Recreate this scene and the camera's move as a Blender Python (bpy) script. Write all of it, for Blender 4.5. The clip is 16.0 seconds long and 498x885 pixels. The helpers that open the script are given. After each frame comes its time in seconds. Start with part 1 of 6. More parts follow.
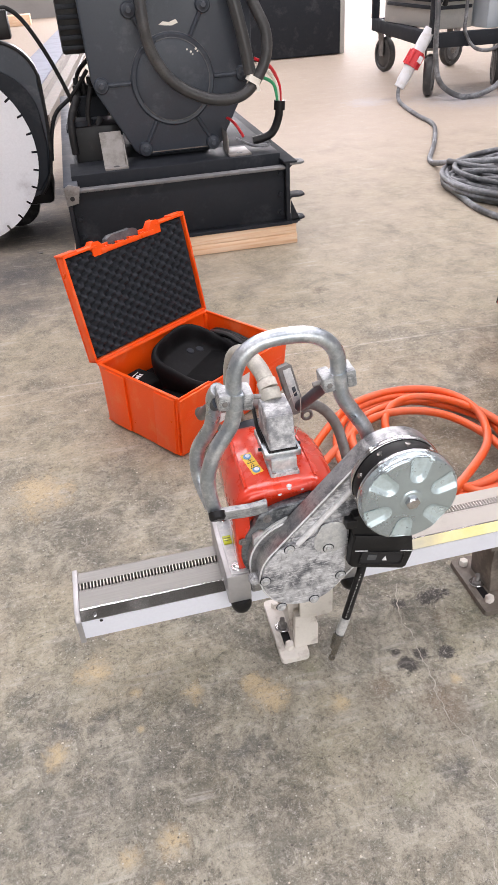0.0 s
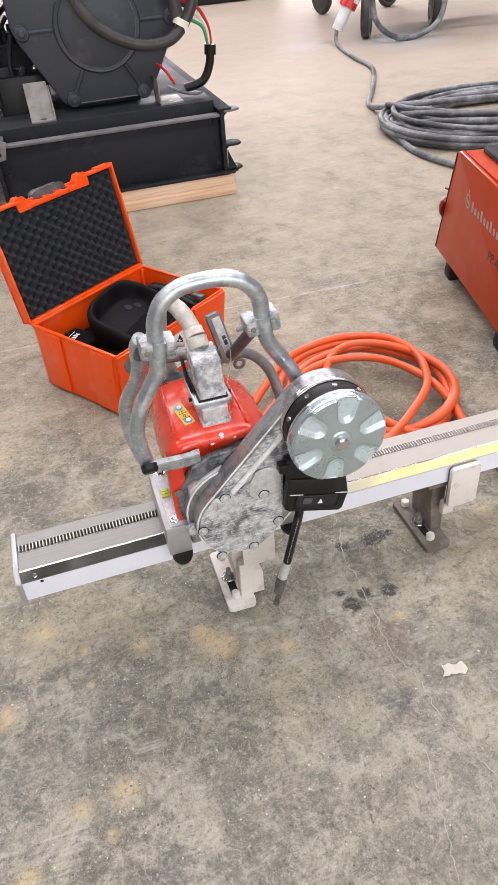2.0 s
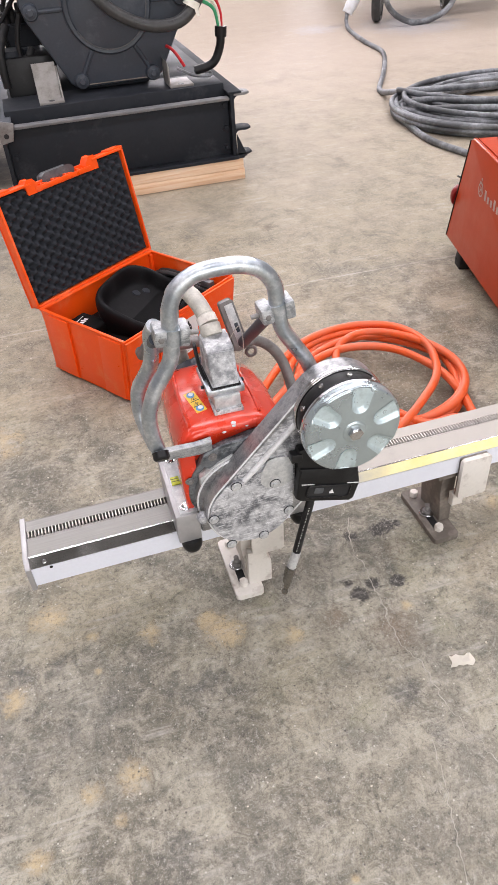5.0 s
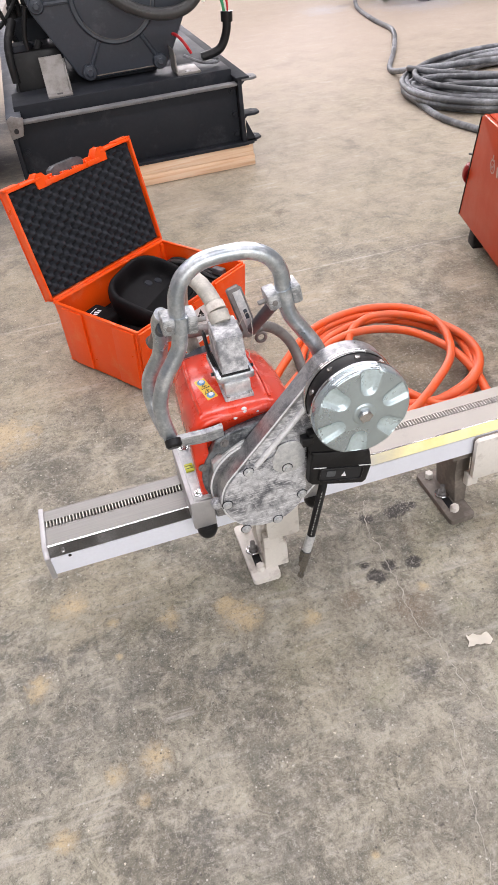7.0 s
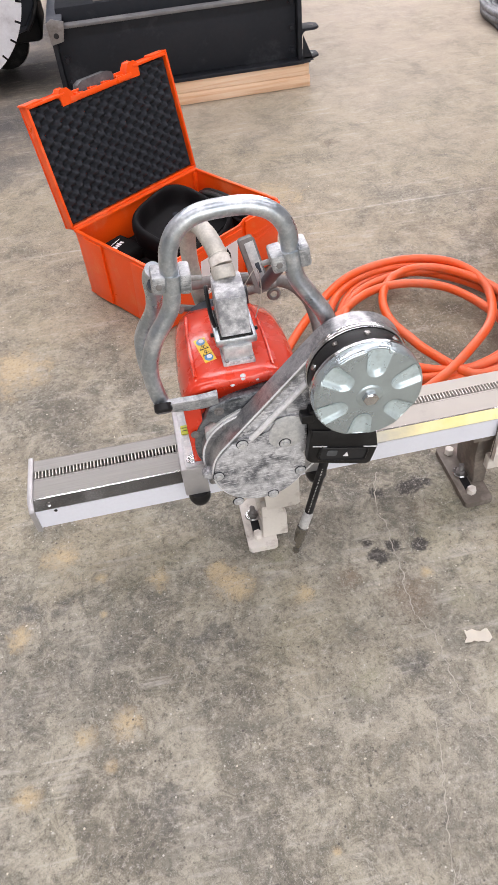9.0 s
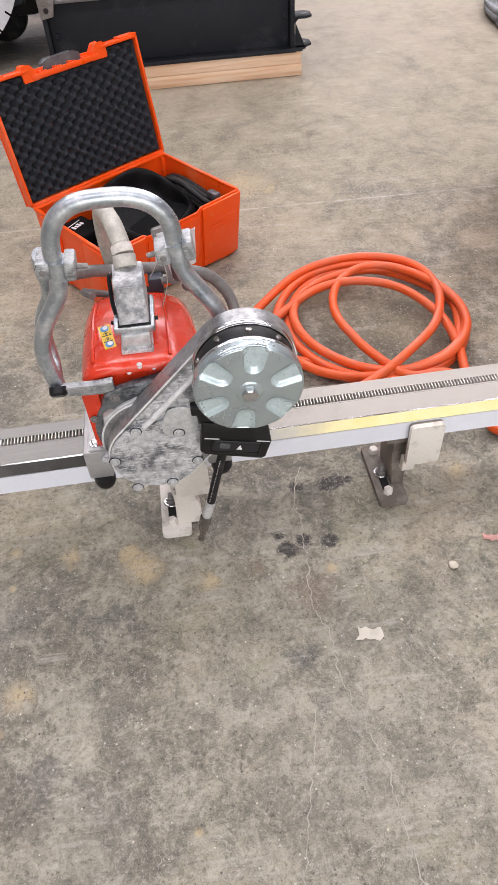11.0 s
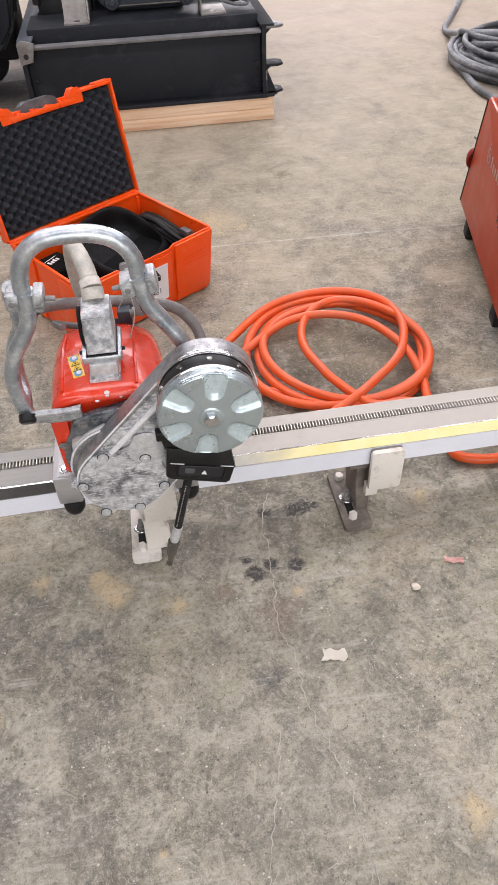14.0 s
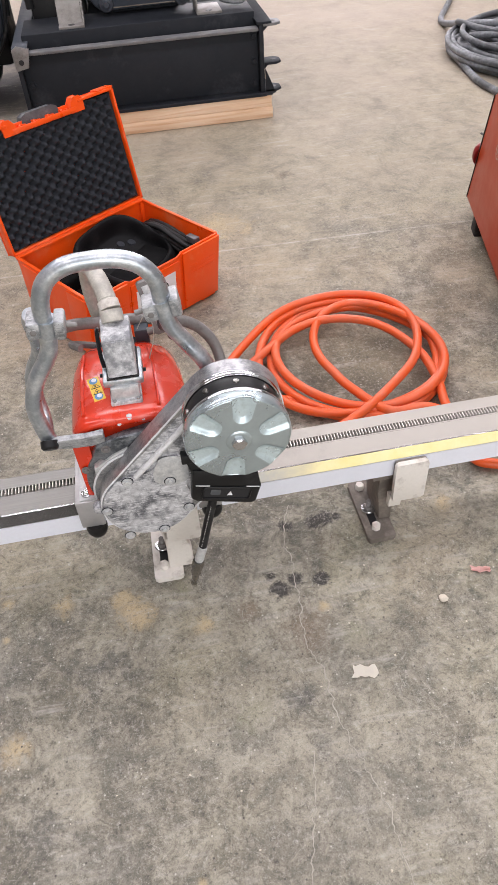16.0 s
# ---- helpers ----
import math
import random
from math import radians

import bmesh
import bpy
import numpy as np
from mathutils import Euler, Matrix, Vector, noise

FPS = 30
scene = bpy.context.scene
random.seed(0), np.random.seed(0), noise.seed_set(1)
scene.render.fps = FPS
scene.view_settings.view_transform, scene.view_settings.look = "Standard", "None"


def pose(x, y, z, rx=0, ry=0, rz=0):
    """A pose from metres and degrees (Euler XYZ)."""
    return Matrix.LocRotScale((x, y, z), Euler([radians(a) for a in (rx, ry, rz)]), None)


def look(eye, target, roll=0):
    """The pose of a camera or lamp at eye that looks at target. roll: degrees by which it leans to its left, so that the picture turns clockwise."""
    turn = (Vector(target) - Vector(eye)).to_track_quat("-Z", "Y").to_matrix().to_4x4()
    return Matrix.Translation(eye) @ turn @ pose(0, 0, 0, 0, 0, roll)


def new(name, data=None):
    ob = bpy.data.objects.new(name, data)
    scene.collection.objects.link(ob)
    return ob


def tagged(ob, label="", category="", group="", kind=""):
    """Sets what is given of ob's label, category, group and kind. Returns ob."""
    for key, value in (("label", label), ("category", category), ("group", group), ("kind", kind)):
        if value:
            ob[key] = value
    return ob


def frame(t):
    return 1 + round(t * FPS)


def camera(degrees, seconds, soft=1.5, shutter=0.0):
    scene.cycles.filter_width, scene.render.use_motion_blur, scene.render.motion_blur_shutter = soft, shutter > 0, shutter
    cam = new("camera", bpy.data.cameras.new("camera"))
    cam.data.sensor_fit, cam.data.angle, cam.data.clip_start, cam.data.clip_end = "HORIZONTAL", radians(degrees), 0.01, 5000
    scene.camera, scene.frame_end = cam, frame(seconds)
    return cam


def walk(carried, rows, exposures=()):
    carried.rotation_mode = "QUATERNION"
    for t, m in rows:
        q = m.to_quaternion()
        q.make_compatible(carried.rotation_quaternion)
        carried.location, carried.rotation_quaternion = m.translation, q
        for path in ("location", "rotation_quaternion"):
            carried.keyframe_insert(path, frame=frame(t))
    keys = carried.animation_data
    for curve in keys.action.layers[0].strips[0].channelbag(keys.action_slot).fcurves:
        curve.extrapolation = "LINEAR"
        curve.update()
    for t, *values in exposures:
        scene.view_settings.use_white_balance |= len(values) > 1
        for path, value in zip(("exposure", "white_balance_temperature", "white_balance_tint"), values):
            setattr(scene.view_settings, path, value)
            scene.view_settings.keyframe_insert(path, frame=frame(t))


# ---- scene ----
cam = camera(39.3, 16.0, 1.2)
PATH = [
    (0, (-0.176, -0.757, 1.023), (0.129, 0.853, -0.124), -3.9),
    (0.5, (-0.167, -0.755, 1.022), (0.158, 0.836, -0.145), -4.2),
    (1, (-0.149, -0.758, 1.011), (0.203, 0.804, -0.188), -4.5),
    (1.5, (-0.139, -0.764, 1.003), (0.233, 0.771, -0.224), -4.8),
    (2, (-0.137, -0.771, 1.003), (0.252, 0.745, -0.242), -4.8),
    (2.5, (-0.145, -0.772, 1.004), (0.248, 0.736, -0.249), -4.8),
    (3, (-0.153, -0.772, 1.008), (0.245, 0.734, -0.246), -4.6),
    (5.5, (-0.148, -0.76, 1.002), (0.22, 0.732, -0.277), -4.3),
    (6, (-0.147, -0.761, 1.002), (0.211, 0.731, -0.282), -4.7),
    (6.5, (-0.146, -0.763, 1.003), (0.192, 0.729, -0.285), -5.8),
    (7, (-0.139, -0.773, 1.004), (0.172, 0.718, -0.292), -7.2),
    (7.5, (-0.116, -0.781, 0.998), (0.167, 0.697, -0.319), -8.1),
    (8, (-0.099, -0.782, 0.99), (0.155, 0.674, -0.358), -8.2),
    (8.2, (-0.099, -0.756, 0.984), (0.128, 0.683, -0.387), -8.1),
    (10.3, (0.071, -0.678, 1.007), (0.161, 0.681, -0.458), -4.5),
    (10.5, (0.081, -0.696, 1.005), (0.173, 0.662, -0.461), -4.4),
    (11, (0.099, -0.727, 0.998), (0.214, 0.634, -0.463), -3.8),
    (11.5, (0.112, -0.747, 1.009), (0.252, 0.628, -0.436), -3.7),
    (12, (0.118, -0.758, 1.015), (0.277, 0.631, -0.416), -3.6),
    (12.5, (0.121, -0.761, 1.016), (0.292, 0.643, -0.399), -3.3),
    (13, (0.118, -0.761, 1.015), (0.293, 0.653, -0.388), -3.0),
    (13.5, (0.117, -0.764, 1.014), (0.292, 0.656, -0.384), -2.8),
    (14, (0.121, -0.764, 1.014), (0.298, 0.658, -0.381), -2.5),
    (14.5, (0.117, -0.766, 1.021), (0.296, 0.656, -0.374), -2.4),
    (15, (0.102, -0.767, 1.027), (0.279, 0.653, -0.371), -2.6),
    (15.5, (0.094, -0.752, 1.028), (0.267, 0.664, -0.375), -3.4),
    (16, (0.092, -0.721, 1.029), (0.268, 0.688, -0.379), -4.2),
]
walk(cam, [(t, look(eye, target, roll)) for t, eye, target, roll in PATH],
     exposures=((0.0, -0.08), (8.2, -0.08), (10.5, -0.21), (16.0, -0.23)))

# ---- world and light ----
world = bpy.data.worlds.new("sky")
scene.world = world
world.use_nodes = True
wn = world.node_tree.nodes
sky = wn.new("ShaderNodeTexSky")
sky.sky_type, sky.sun_disc = "NISHITA", False
sky.sun_elevation, sky.sun_rotation = radians(48), radians(200)
world.node_tree.links.new(sky.outputs[0], wn["Background"].inputs[0])
wn["Background"].inputs[1].default_value = 0.12


def area(name, m, sx, sy, watts, colour):
    lamp = bpy.data.lights.new(name, "AREA")
    lamp.shape, lamp.size, lamp.size_y, lamp.energy, lamp.color = "RECTANGLE", sx, sy, watts, colour
    ob = new(name, lamp)
    ob.matrix_world = m
    return ob


# daylight through the roof lights, an assumed far window and the near gate of the hall
for k, yy in enumerate((-3.0, 2.5, 8.0, 14.0)):
    area("roof_light", pose(1.5, yy, 6.88), 15.0, 1.5, (460, 690, 820, 480)[k], (1.0, 0.943, 0.985))
area("window_light_far", look((4.5, 19.9, 2.95), (4.0, 3.0, 1.2)), 7.9, 3.5, 2000, (1.0, 0.93, 0.975))
area("gate_light_near", look((1.0, -6.9, 2.4), (1.0, 0.0, 1.2)), 6.0, 4.4, 330, (1.0, 0.96, 0.93))


# ---- materials ----
def nodes_of(name):
    m = bpy.data.materials.new(name)
    m.use_nodes = True
    nt = m.node_tree
    return m, nt, nt.nodes, nt.links, nt.nodes["Principled BSDF"]


def noise_node(nt, coord, scale, detail=5.0, rough=0.6, distortion=0.0):
    n = nt.nodes.new("ShaderNodeTexNoise")
    n.inputs["Scale"].default_value = scale
    n.inputs["Detail"].default_value = detail
    n.inputs["Roughness"].default_value = rough
    n.inputs["Distortion"].default_value = distortion
    nt.links.new(coord, n.inputs["Vector"])
    return n.outputs["Fac"]


def ramp(nt, fac, stops):
    r = nt.nodes.new("ShaderNodeValToRGB")
    while len(r.color_ramp.elements) < len(stops):
        r.color_ramp.elements.new(0.5)
    for e, (p, c) in zip(r.color_ramp.elements, stops):
        e.position = p
        e.color = (*c, 1) if isinstance(c, tuple) else (c, c, c, 1)
    nt.links.new(fac, r.inputs[0])
    return r.outputs[0]


def mixc(nt, fac, a, b, mode="MIX"):
    n = nt.nodes.new("ShaderNodeMix")
    n.data_type, n.blend_type = "RGBA", mode
    for sock, v in ((n.inputs[0], fac), (n.inputs[6], a), (n.inputs[7], b)):
        if isinstance(v, (int, float)):
            sock.default_value = v
        elif isinstance(v, tuple):
            sock.default_value = (*v, 1)
        else:
            nt.links.new(v, sock)
    return n.outputs[2]


def maths(nt, op, a, b=0.0):
    n = nt.nodes.new("ShaderNodeMath")
    n.operation = op
    for sock, v in ((n.inputs[0], a), (n.inputs[1], b)):
        if isinstance(v, (int, float)):
            sock.default_value = v
        else:
            nt.links.new(v, sock)
    return n.outputs[0]


def bump(nt, bsdf, height, strength, dist):
    b = nt.nodes.new("ShaderNodeBump")
    b.inputs["Strength"].default_value = strength
    b.inputs["Distance"].default_value = dist
    nt.links.new(height, b.inputs["Height"])
    nt.links.new(b.outputs[0], bsdf.inputs["Normal"])


def scuffed(name, dark, light, rough, metal, strokes=0.55):
    """Cast aluminium: cloudy grey with faint rubbed strokes and dark pits."""
    m, nt, nodes, links, b = nodes_of(name)
    co = nodes.new("ShaderNodeTexCoord").outputs["Object"]
    big = noise_node(nt, co, 30, 5, 0.62, 0.5)
    mid = noise_node(nt, co, 85, 6, 0.72, 0.6)
    fine = noise_node(nt, co, 420, 4, 0.7)
    half = tuple(0.5 * (p + q) for p, q in zip(dark, light))
    col = mixc(nt, ramp(nt, big, [(0.40, 0.0), (0.56, 1.0)]), dark, half)
    col = mixc(nt, ramp(nt, mid, [(0.47, 0.0), (0.68, 0.55)]), col, light)
    col = mixc(nt, ramp(nt, mid, [(0.32, 0.55), (0.44, 0.0)]), col, tuple(0.6 * c for c in dark))
    streak = None
    for ang in (38, 30, -52):
        mp = nodes.new("ShaderNodeMapping")
        mp.inputs["Rotation"].default_value = (0, radians(ang), 0)
        mp.inputs["Scale"].default_value = (0.07, 1.0, 1.0)
        links.new(co, mp.inputs[0])
        streak = noise_node(nt, mp.outputs[0], 520, 3, 0.6, 0.3)
        amt = maths(nt, "MULTIPLY", ramp(nt, streak, [(0.54, 0.0), (0.62, strokes)]), ramp(nt, mid, [(0.42, 0.1), (0.58, 1.0)]))
        col = mixc(nt, amt, col, light)
    col = mixc(nt, ramp(nt, fine, [(0.30, 0.6), (0.40, 0.0)]), col, tuple(0.5 * c for c in dark))
    links.new(col, b.inputs["Base Color"])
    links.new(ramp(nt, big, [(0.3, rough - 0.1), (0.7, rough + 0.12)]), b.inputs["Roughness"])
    b.inputs["Metallic"].default_value = metal
    bump(nt, b, mid, 0.03, 0.001)
    return m


def surface(name, base, rough=0.5, metal=0.0, worn=None, amount=0.5, scale=9.0, grain=120.0, var=0.12, relief=0.15, coat=0.0):
    """A painted, cast or moulded surface: a base colour with patchy wear and fine grain."""
    m, nt, nodes, links, b = nodes_of(name)
    co = nodes.new("ShaderNodeTexCoord").outputs["Object"]
    big = noise_node(nt, co, scale, 6, 0.65)
    fine = noise_node(nt, co, grain, 4, 0.6)
    dark = tuple(c * (1 - var) for c in base)
    light = tuple(min(1, c * (1 + var)) for c in base)
    col = mixc(nt, fine, dark, light)
    if worn:
        mask = ramp(nt, big, [(0.62 - 0.3 * amount, 0.0), (0.72 - 0.18 * amount, 1.0)])
        mask = maths(nt, "MULTIPLY", mask, ramp(nt, fine, [(0.25, 0.35), (0.65, 1.0)]))
        col = mixc(nt, mask, col, worn)
    links.new(col, b.inputs["Base Color"])
    links.new(ramp(nt, big, [(0.3, max(0.05, rough - 0.12)), (0.7, min(1.0, rough + 0.12))]), b.inputs["Roughness"])
    b.inputs["Metallic"].default_value = metal
    b.inputs["Coat Weight"].default_value = coat
    if max(base) < 0.08:
        b.inputs["Specular IOR Level"].default_value = 0.30
    if relief:
        bump(nt, b, fine, relief, 0.001)
    return m


ORANGE = surface("orange_plastic", (0.88, 0.085, 0.004), 0.36, 0, (0.86, 0.16, 0.05), 0.25, 14, 260, 0.06, 0.06)
RED = surface("red_enamel", (0.66, 0.040, 0.012), 0.26, 0, (0.60, 0.075, 0.05), 0.22, 16, 220, 0.08, 0.02, 0.4)
PACK = surface("red_powder_coat", (0.45, 0.040, 0.002), 0.36, 0, (0.42, 0.05, 0.015), 0.3, 4, 150, 0.08, 0.04)
PACK.node_tree.nodes["Principled BSDF"].inputs["Specular IOR Level"].default_value = 0.22
BLACK = surface("black_plastic", (0.008, 0.008, 0.009), 0.42, 0, (0.022, 0.022, 0.023), 0.3, 18, 300, 0.2, 0.08)
RUBBER = surface("dark_rubber", (0.012, 0.012, 0.013), 0.55, 0, (0.045, 0.043, 0.042), 0.35, 22, 260, 0.2, 0.12)
PADBLACK = surface("black_padded_vinyl", (0.006, 0.006, 0.0068), 0.55, 0, (0.016, 0.016, 0.017), 0.4, 20, 300, 0.2, 0.1)
SHEATH = surface("worn_rubber_sheath", (0.050, 0.050, 0.051), 0.36, 0, (0.085, 0.083, 0.081), 0.4, 10, 160, 0.2, 0.15)
BARE = surface("bare_steel_plate", (0.27, 0.255, 0.24), 0.6, 0.15, (0.18, 0.165, 0.15), 0.5, 18, 160, 0.12, 0.15)
INSERT = surface("black_soft_lining", (0.006, 0.006, 0.0065), 0.85, 0, (0.014, 0.014, 0.014), 0.3, 18, 300, 0.2, 0.1)
for soft in (PADBLACK, INSERT):
    soft.node_tree.nodes["Principled BSDF"].inputs["Specular IOR Level"].default_value = 0.12
FLANGE = surface("mottled_grey_edge", (0.13, 0.13, 0.135), 0.6, 0, (0.20, 0.195, 0.19), 0.5, 12, 120, 0.15, 0.15)
FOAM = surface("grey_foam", (0.027, 0.030, 0.037), 0.88, 0, None, 0, 30, 700, 0.3, 0.5)
STEEL_BLACK = surface("black_painted_steel", (0.013, 0.0155, 0.021), 0.68, 0, (0.040, 0.043, 0.050), 0.30, 7, 90, 0.18, 0.15)
CAST_DARK = surface("dark_grey_cast_paint", (0.048, 0.056, 0.071), 0.40, 0, (0.095, 0.102, 0.115), 0.26, 9, 110, 0.15, 0.25)
STEEL_GREY = surface("bare_worn_steel", (0.24, 0.23, 0.225), 0.55, 0.35, (0.15, 0.135, 0.125), 0.5, 24, 180, 0.15, 0.2)
ZINC = surface("zinc_tube", (0.41, 0.455, 0.50), 0.36, 0.85, (0.70, 0.72, 0.74), 0.55, 34, 240, 0.25, 0.2)
CAST = scuffed("scuffed_cast_aluminium", (0.13, 0.135, 0.15), (0.80, 0.80, 0.82), 0.46, 0.3, 0.7)
CASTRIM = scuffed("worn_aluminium_rim", (0.22, 0.225, 0.235), (0.56, 0.555, 0.56), 0.34, 0.75, 0.5)
# pale tone for the light that rounded casting edges and ribs catch
EDGE_GLINT = scuffed("edge_highlight_aluminium", (0.66, 0.66, 0.67), (0.86, 0.86, 0.87), 0.42, 0.15, 0.3)
CASTCLAMP = scuffed("scuffed_clamp_casting", (0.20, 0.21, 0.22), (0.60, 0.61, 0.62), 0.45, 0.5)
MACHINED = surface("machined_aluminium", (0.44, 0.43, 0.435), 0.40, 0.5, (0.36, 0.35, 0.35), 0.5, 14, 220, 0.10, 0.08)
CRUST = surface("dust_crusted_casting", (0.26, 0.265, 0.28), 0.62, 0.2, (0.74, 0.74, 0.75), 0.72, 60, 260, 0.2, 0.35)
DUSTED = surface("concrete_dusted_aluminium", (0.46, 0.47, 0.48), 0.55, 0.4, (0.68, 0.68, 0.67), 0.75, 60, 260, 0.18, 0.3)
SCUFFDARK = scuffed("scuffed_dark_casting", (0.050, 0.056, 0.064), (0.30, 0.315, 0.33), 0.38, 0.5, 0.25)
OILSTEEL = surface("oiled_steel_fitting", (0.30, 0.29, 0.275), 0.20, 0.95, (0.16, 0.155, 0.145), 0.4, 40, 200, 0.2, 0.1)
CHROME = surface("polished_steel", (0.62, 0.62, 0.63), 0.12, 1.0, None, 0, 20, 120, 0.03, 0)
WHEEL = surface("zinc_plated_steel", (0.45, 0.52, 0.55), 0.30, 0.75, (0.49, 0.57, 0.59), 0.5, 18, 200, 0.06, 0.05)
POCKET = surface("lit_zinc_pocket", (0.60, 0.71, 0.74), 0.34, 0.45, (0.46, 0.55, 0.56), 0.5, 60, 300, 0.08, 0.05)
# track front: same aluminium, the near daylight put into a bluish-white colour
ALU_LIT = surface("lit_front_aluminium", (0.80, 0.82, 0.90), 0.38, 0.08, (0.74, 0.76, 0.84), 0.4, 4, 220, 0.05, 0.05)
# bevel of the track, its metal darkened for what it mirrors
ALU_REFLECTION = surface("dark_reflection_bevel", (0.26, 0.255, 0.245), 0.20, 0.95, (0.40, 0.39, 0.38), 0.4, 6, 160, 0.08, 0.05)
RACK = surface("steel_rack", (0.022, 0.020, 0.018), 0.45, 0.6, None, 0, 40, 200, 0.2, 0.1)
RACKTOOTH = surface("rack_tooth_steel", (0.62, 0.59, 0.55), 0.4, 0.4, (0.40, 0.37, 0.34), 0.4, 60, 200, 0.2, 0.1)
PRIMER = surface("dusty_white_paint", (0.70, 0.66, 0.61), 0.62, 0, (0.42, 0.37, 0.33), 0.32, 28, 160, 0.08, 0.25)
FOOTGREY = surface("dusty_grey_steel", (0.14, 0.120, 0.102), 0.6, 0.1, (0.26, 0.225, 0.195), 0.5, 26, 150, 0.15, 0.3)
HOSE = surface("orange_rubber", (0.70, 0.092, 0.014), 0.44, 0, (0.60, 0.12, 0.05), 0.5, 12, 160, 0.08, 0.1)
CABLE = surface("dusty_black_cable", (0.080, 0.083, 0.089), 0.5, 0, (0.30, 0.31, 0.33), 0.6, 7, 90, 0.3, 0.2)
CONDUIT = surface("dusty_grey_conduit", (0.40, 0.38, 0.34), 0.55, 0, (0.58, 0.55, 0.49), 0.6, 50, 300, 0.12, 0.2)
WOOD = None
PAPER = surface("paper", (0.86, 0.82, 0.74), 0.8, 0, (0.62, 0.57, 0.50), 0.3, 20, 300, 0.04, 0.1)
WHITE = surface("white_label", (0.82, 0.82, 0.84), 0.5, 0, None, 0, 20, 200, 0.02, 0)
INK = surface("black_print", (0.02, 0.02, 0.022), 0.5, 0, None, 0, 20, 200, 0.02, 0)
SILVER = surface("silver_print", (0.46, 0.34, 0.31), 0.4, 0, None, 0, 20, 200, 0.02, 0)
BLUE = surface("blue_print", (0.10, 0.28, 0.55), 0.5, 0, None, 0, 20, 200, 0.02, 0)
STICKER = surface("yellow_sticker", (0.85, 0.55, 0.04), 0.42, 0, (0.82, 0.60, 0.20), 0.3, 60, 300, 0.05, 0)
PINK = surface("pink_plastic_film", (0.80, 0.50, 0.46), 0.4, 0, None, 0, 30, 200, 0.06, 0)
REDKNOB = surface("red_translucent_knob", (0.24, 0.010, 0.010), 0.36, 0, None, 0, 30, 200, 0.06, 0, 0.1)
LATCH = surface("grey_latch_plastic", (0.07, 0.075, 0.082), 0.5, 0, (0.14, 0.145, 0.15), 0.4, 20, 200, 0.1, 0.05)
GREENTINT = surface("yellow_green_vial", (0.55, 0.58, 0.04), 0.2, 0, None, 0, 30, 200, 0.05, 0, 0.5)
WALL = surface("hall_panel_paint", (0.30, 0.295, 0.29), 0.7, 0, (0.26, 0.255, 0.25), 0.4, 1.2, 40, 0.04, 0.05)
COVERSHEET = surface("grey_cover_sheet", (0.27, 0.285, 0.34), 0.8, 0, (0.24, 0.24, 0.26), 0.4, 6, 120, 0.05, 0.05)
CRATEWHITE = surface("pale_blue_sheet_metal", (0.48, 0.53, 0.58), 0.45, 0, (0.40, 0.43, 0.46), 0.4, 6, 120, 0.05, 0.05)
SLABGREY = surface("grey_profile", (0.40, 0.39, 0.37), 0.55, 0.2, (0.5, 0.48, 0.45), 0.4, 5, 90, 0.1, 0.1)
PLUGWHITE = surface("grey_white_plug_plastic", (0.72, 0.73, 0.76), 0.4, 0, (0.6, 0.58, 0.56), 0.4, 30, 200, 0.05, 0.05)
PLUGRED = surface("red_plug_plastic", (0.55, 0.02, 0.03), 0.35, 0, (0.5, 0.1, 0.1), 0.3, 30, 200, 0.08, 0.05)
GREEN = surface("green_wire", (0.05, 0.35, 0.16), 0.5, 0, None, 0, 30, 200, 0.06, 0)
BLADE = surface("dusty_blade_steel", (0.78, 0.785, 0.83), 0.6, 0.05, (0.55, 0.54, 0.57), 0.35, 7, 140, 0.08, 0.1)


def wood_material():
    m, nt, nodes, links, b = nodes_of("pine_timber")
    co = nodes.new("ShaderNodeTexCoord").outputs["Object"]
    mp = nodes.new("ShaderNodeMapping")
    mp.inputs["Scale"].default_value = (1.2, 16, 26)
    links.new(co, mp.inputs[0])
    g = noise_node(nt, mp.outputs[0], 3.0, 8, 0.6, 0.6)
    col = ramp(nt, g, [(0.3, (0.70, 0.42, 0.24)), (0.55, (0.84, 0.61, 0.42)), (0.75, (0.88, 0.72, 0.57))])
    links.new(col, b.inputs["Base Color"])
    b.inputs["Roughness"].default_value = 0.7
    bump(nt, b, g, 0.2, 0.002)
    return m


WOOD = wood_material()


def yellow_strip_material():
    """Yellow strip with a ragged fade to metal grey towards its end."""
    m, nt, nodes, links, b = nodes_of("fading_yellow_strip")
    co = nodes.new("ShaderNodeTexCoord").outputs["Object"]
    sep = nodes.new("ShaderNodeSeparateXYZ")
    links.new(co, sep.inputs[0])
    n = noise_node(nt, co, 22, 6, 0.7, 0.3)
    wear = maths(nt, "ADD", sep.outputs[0], maths(nt, "MULTIPLY", maths(nt, "SUBTRACT", n, 0.5), 0.16))
    fresh = mixc(nt, ramp(nt, n, [(0.35, 0.0), (0.65, 1.0)]), (0.80, 0.69, 0.30), (0.84, 0.75, 0.42))
    links.new(mixc(nt, ramp(nt, wear, [(0.21, 0.0), (0.31, 1.0)]), (0.50, 0.48, 0.43), fresh), b.inputs["Base Color"])
    links.new(ramp(nt, wear, [(0.20, 0.4), (0.28, 0.0)]), b.inputs["Metallic"])
    b.inputs["Roughness"].default_value = 0.42
    return m


YELLOW = yellow_strip_material()


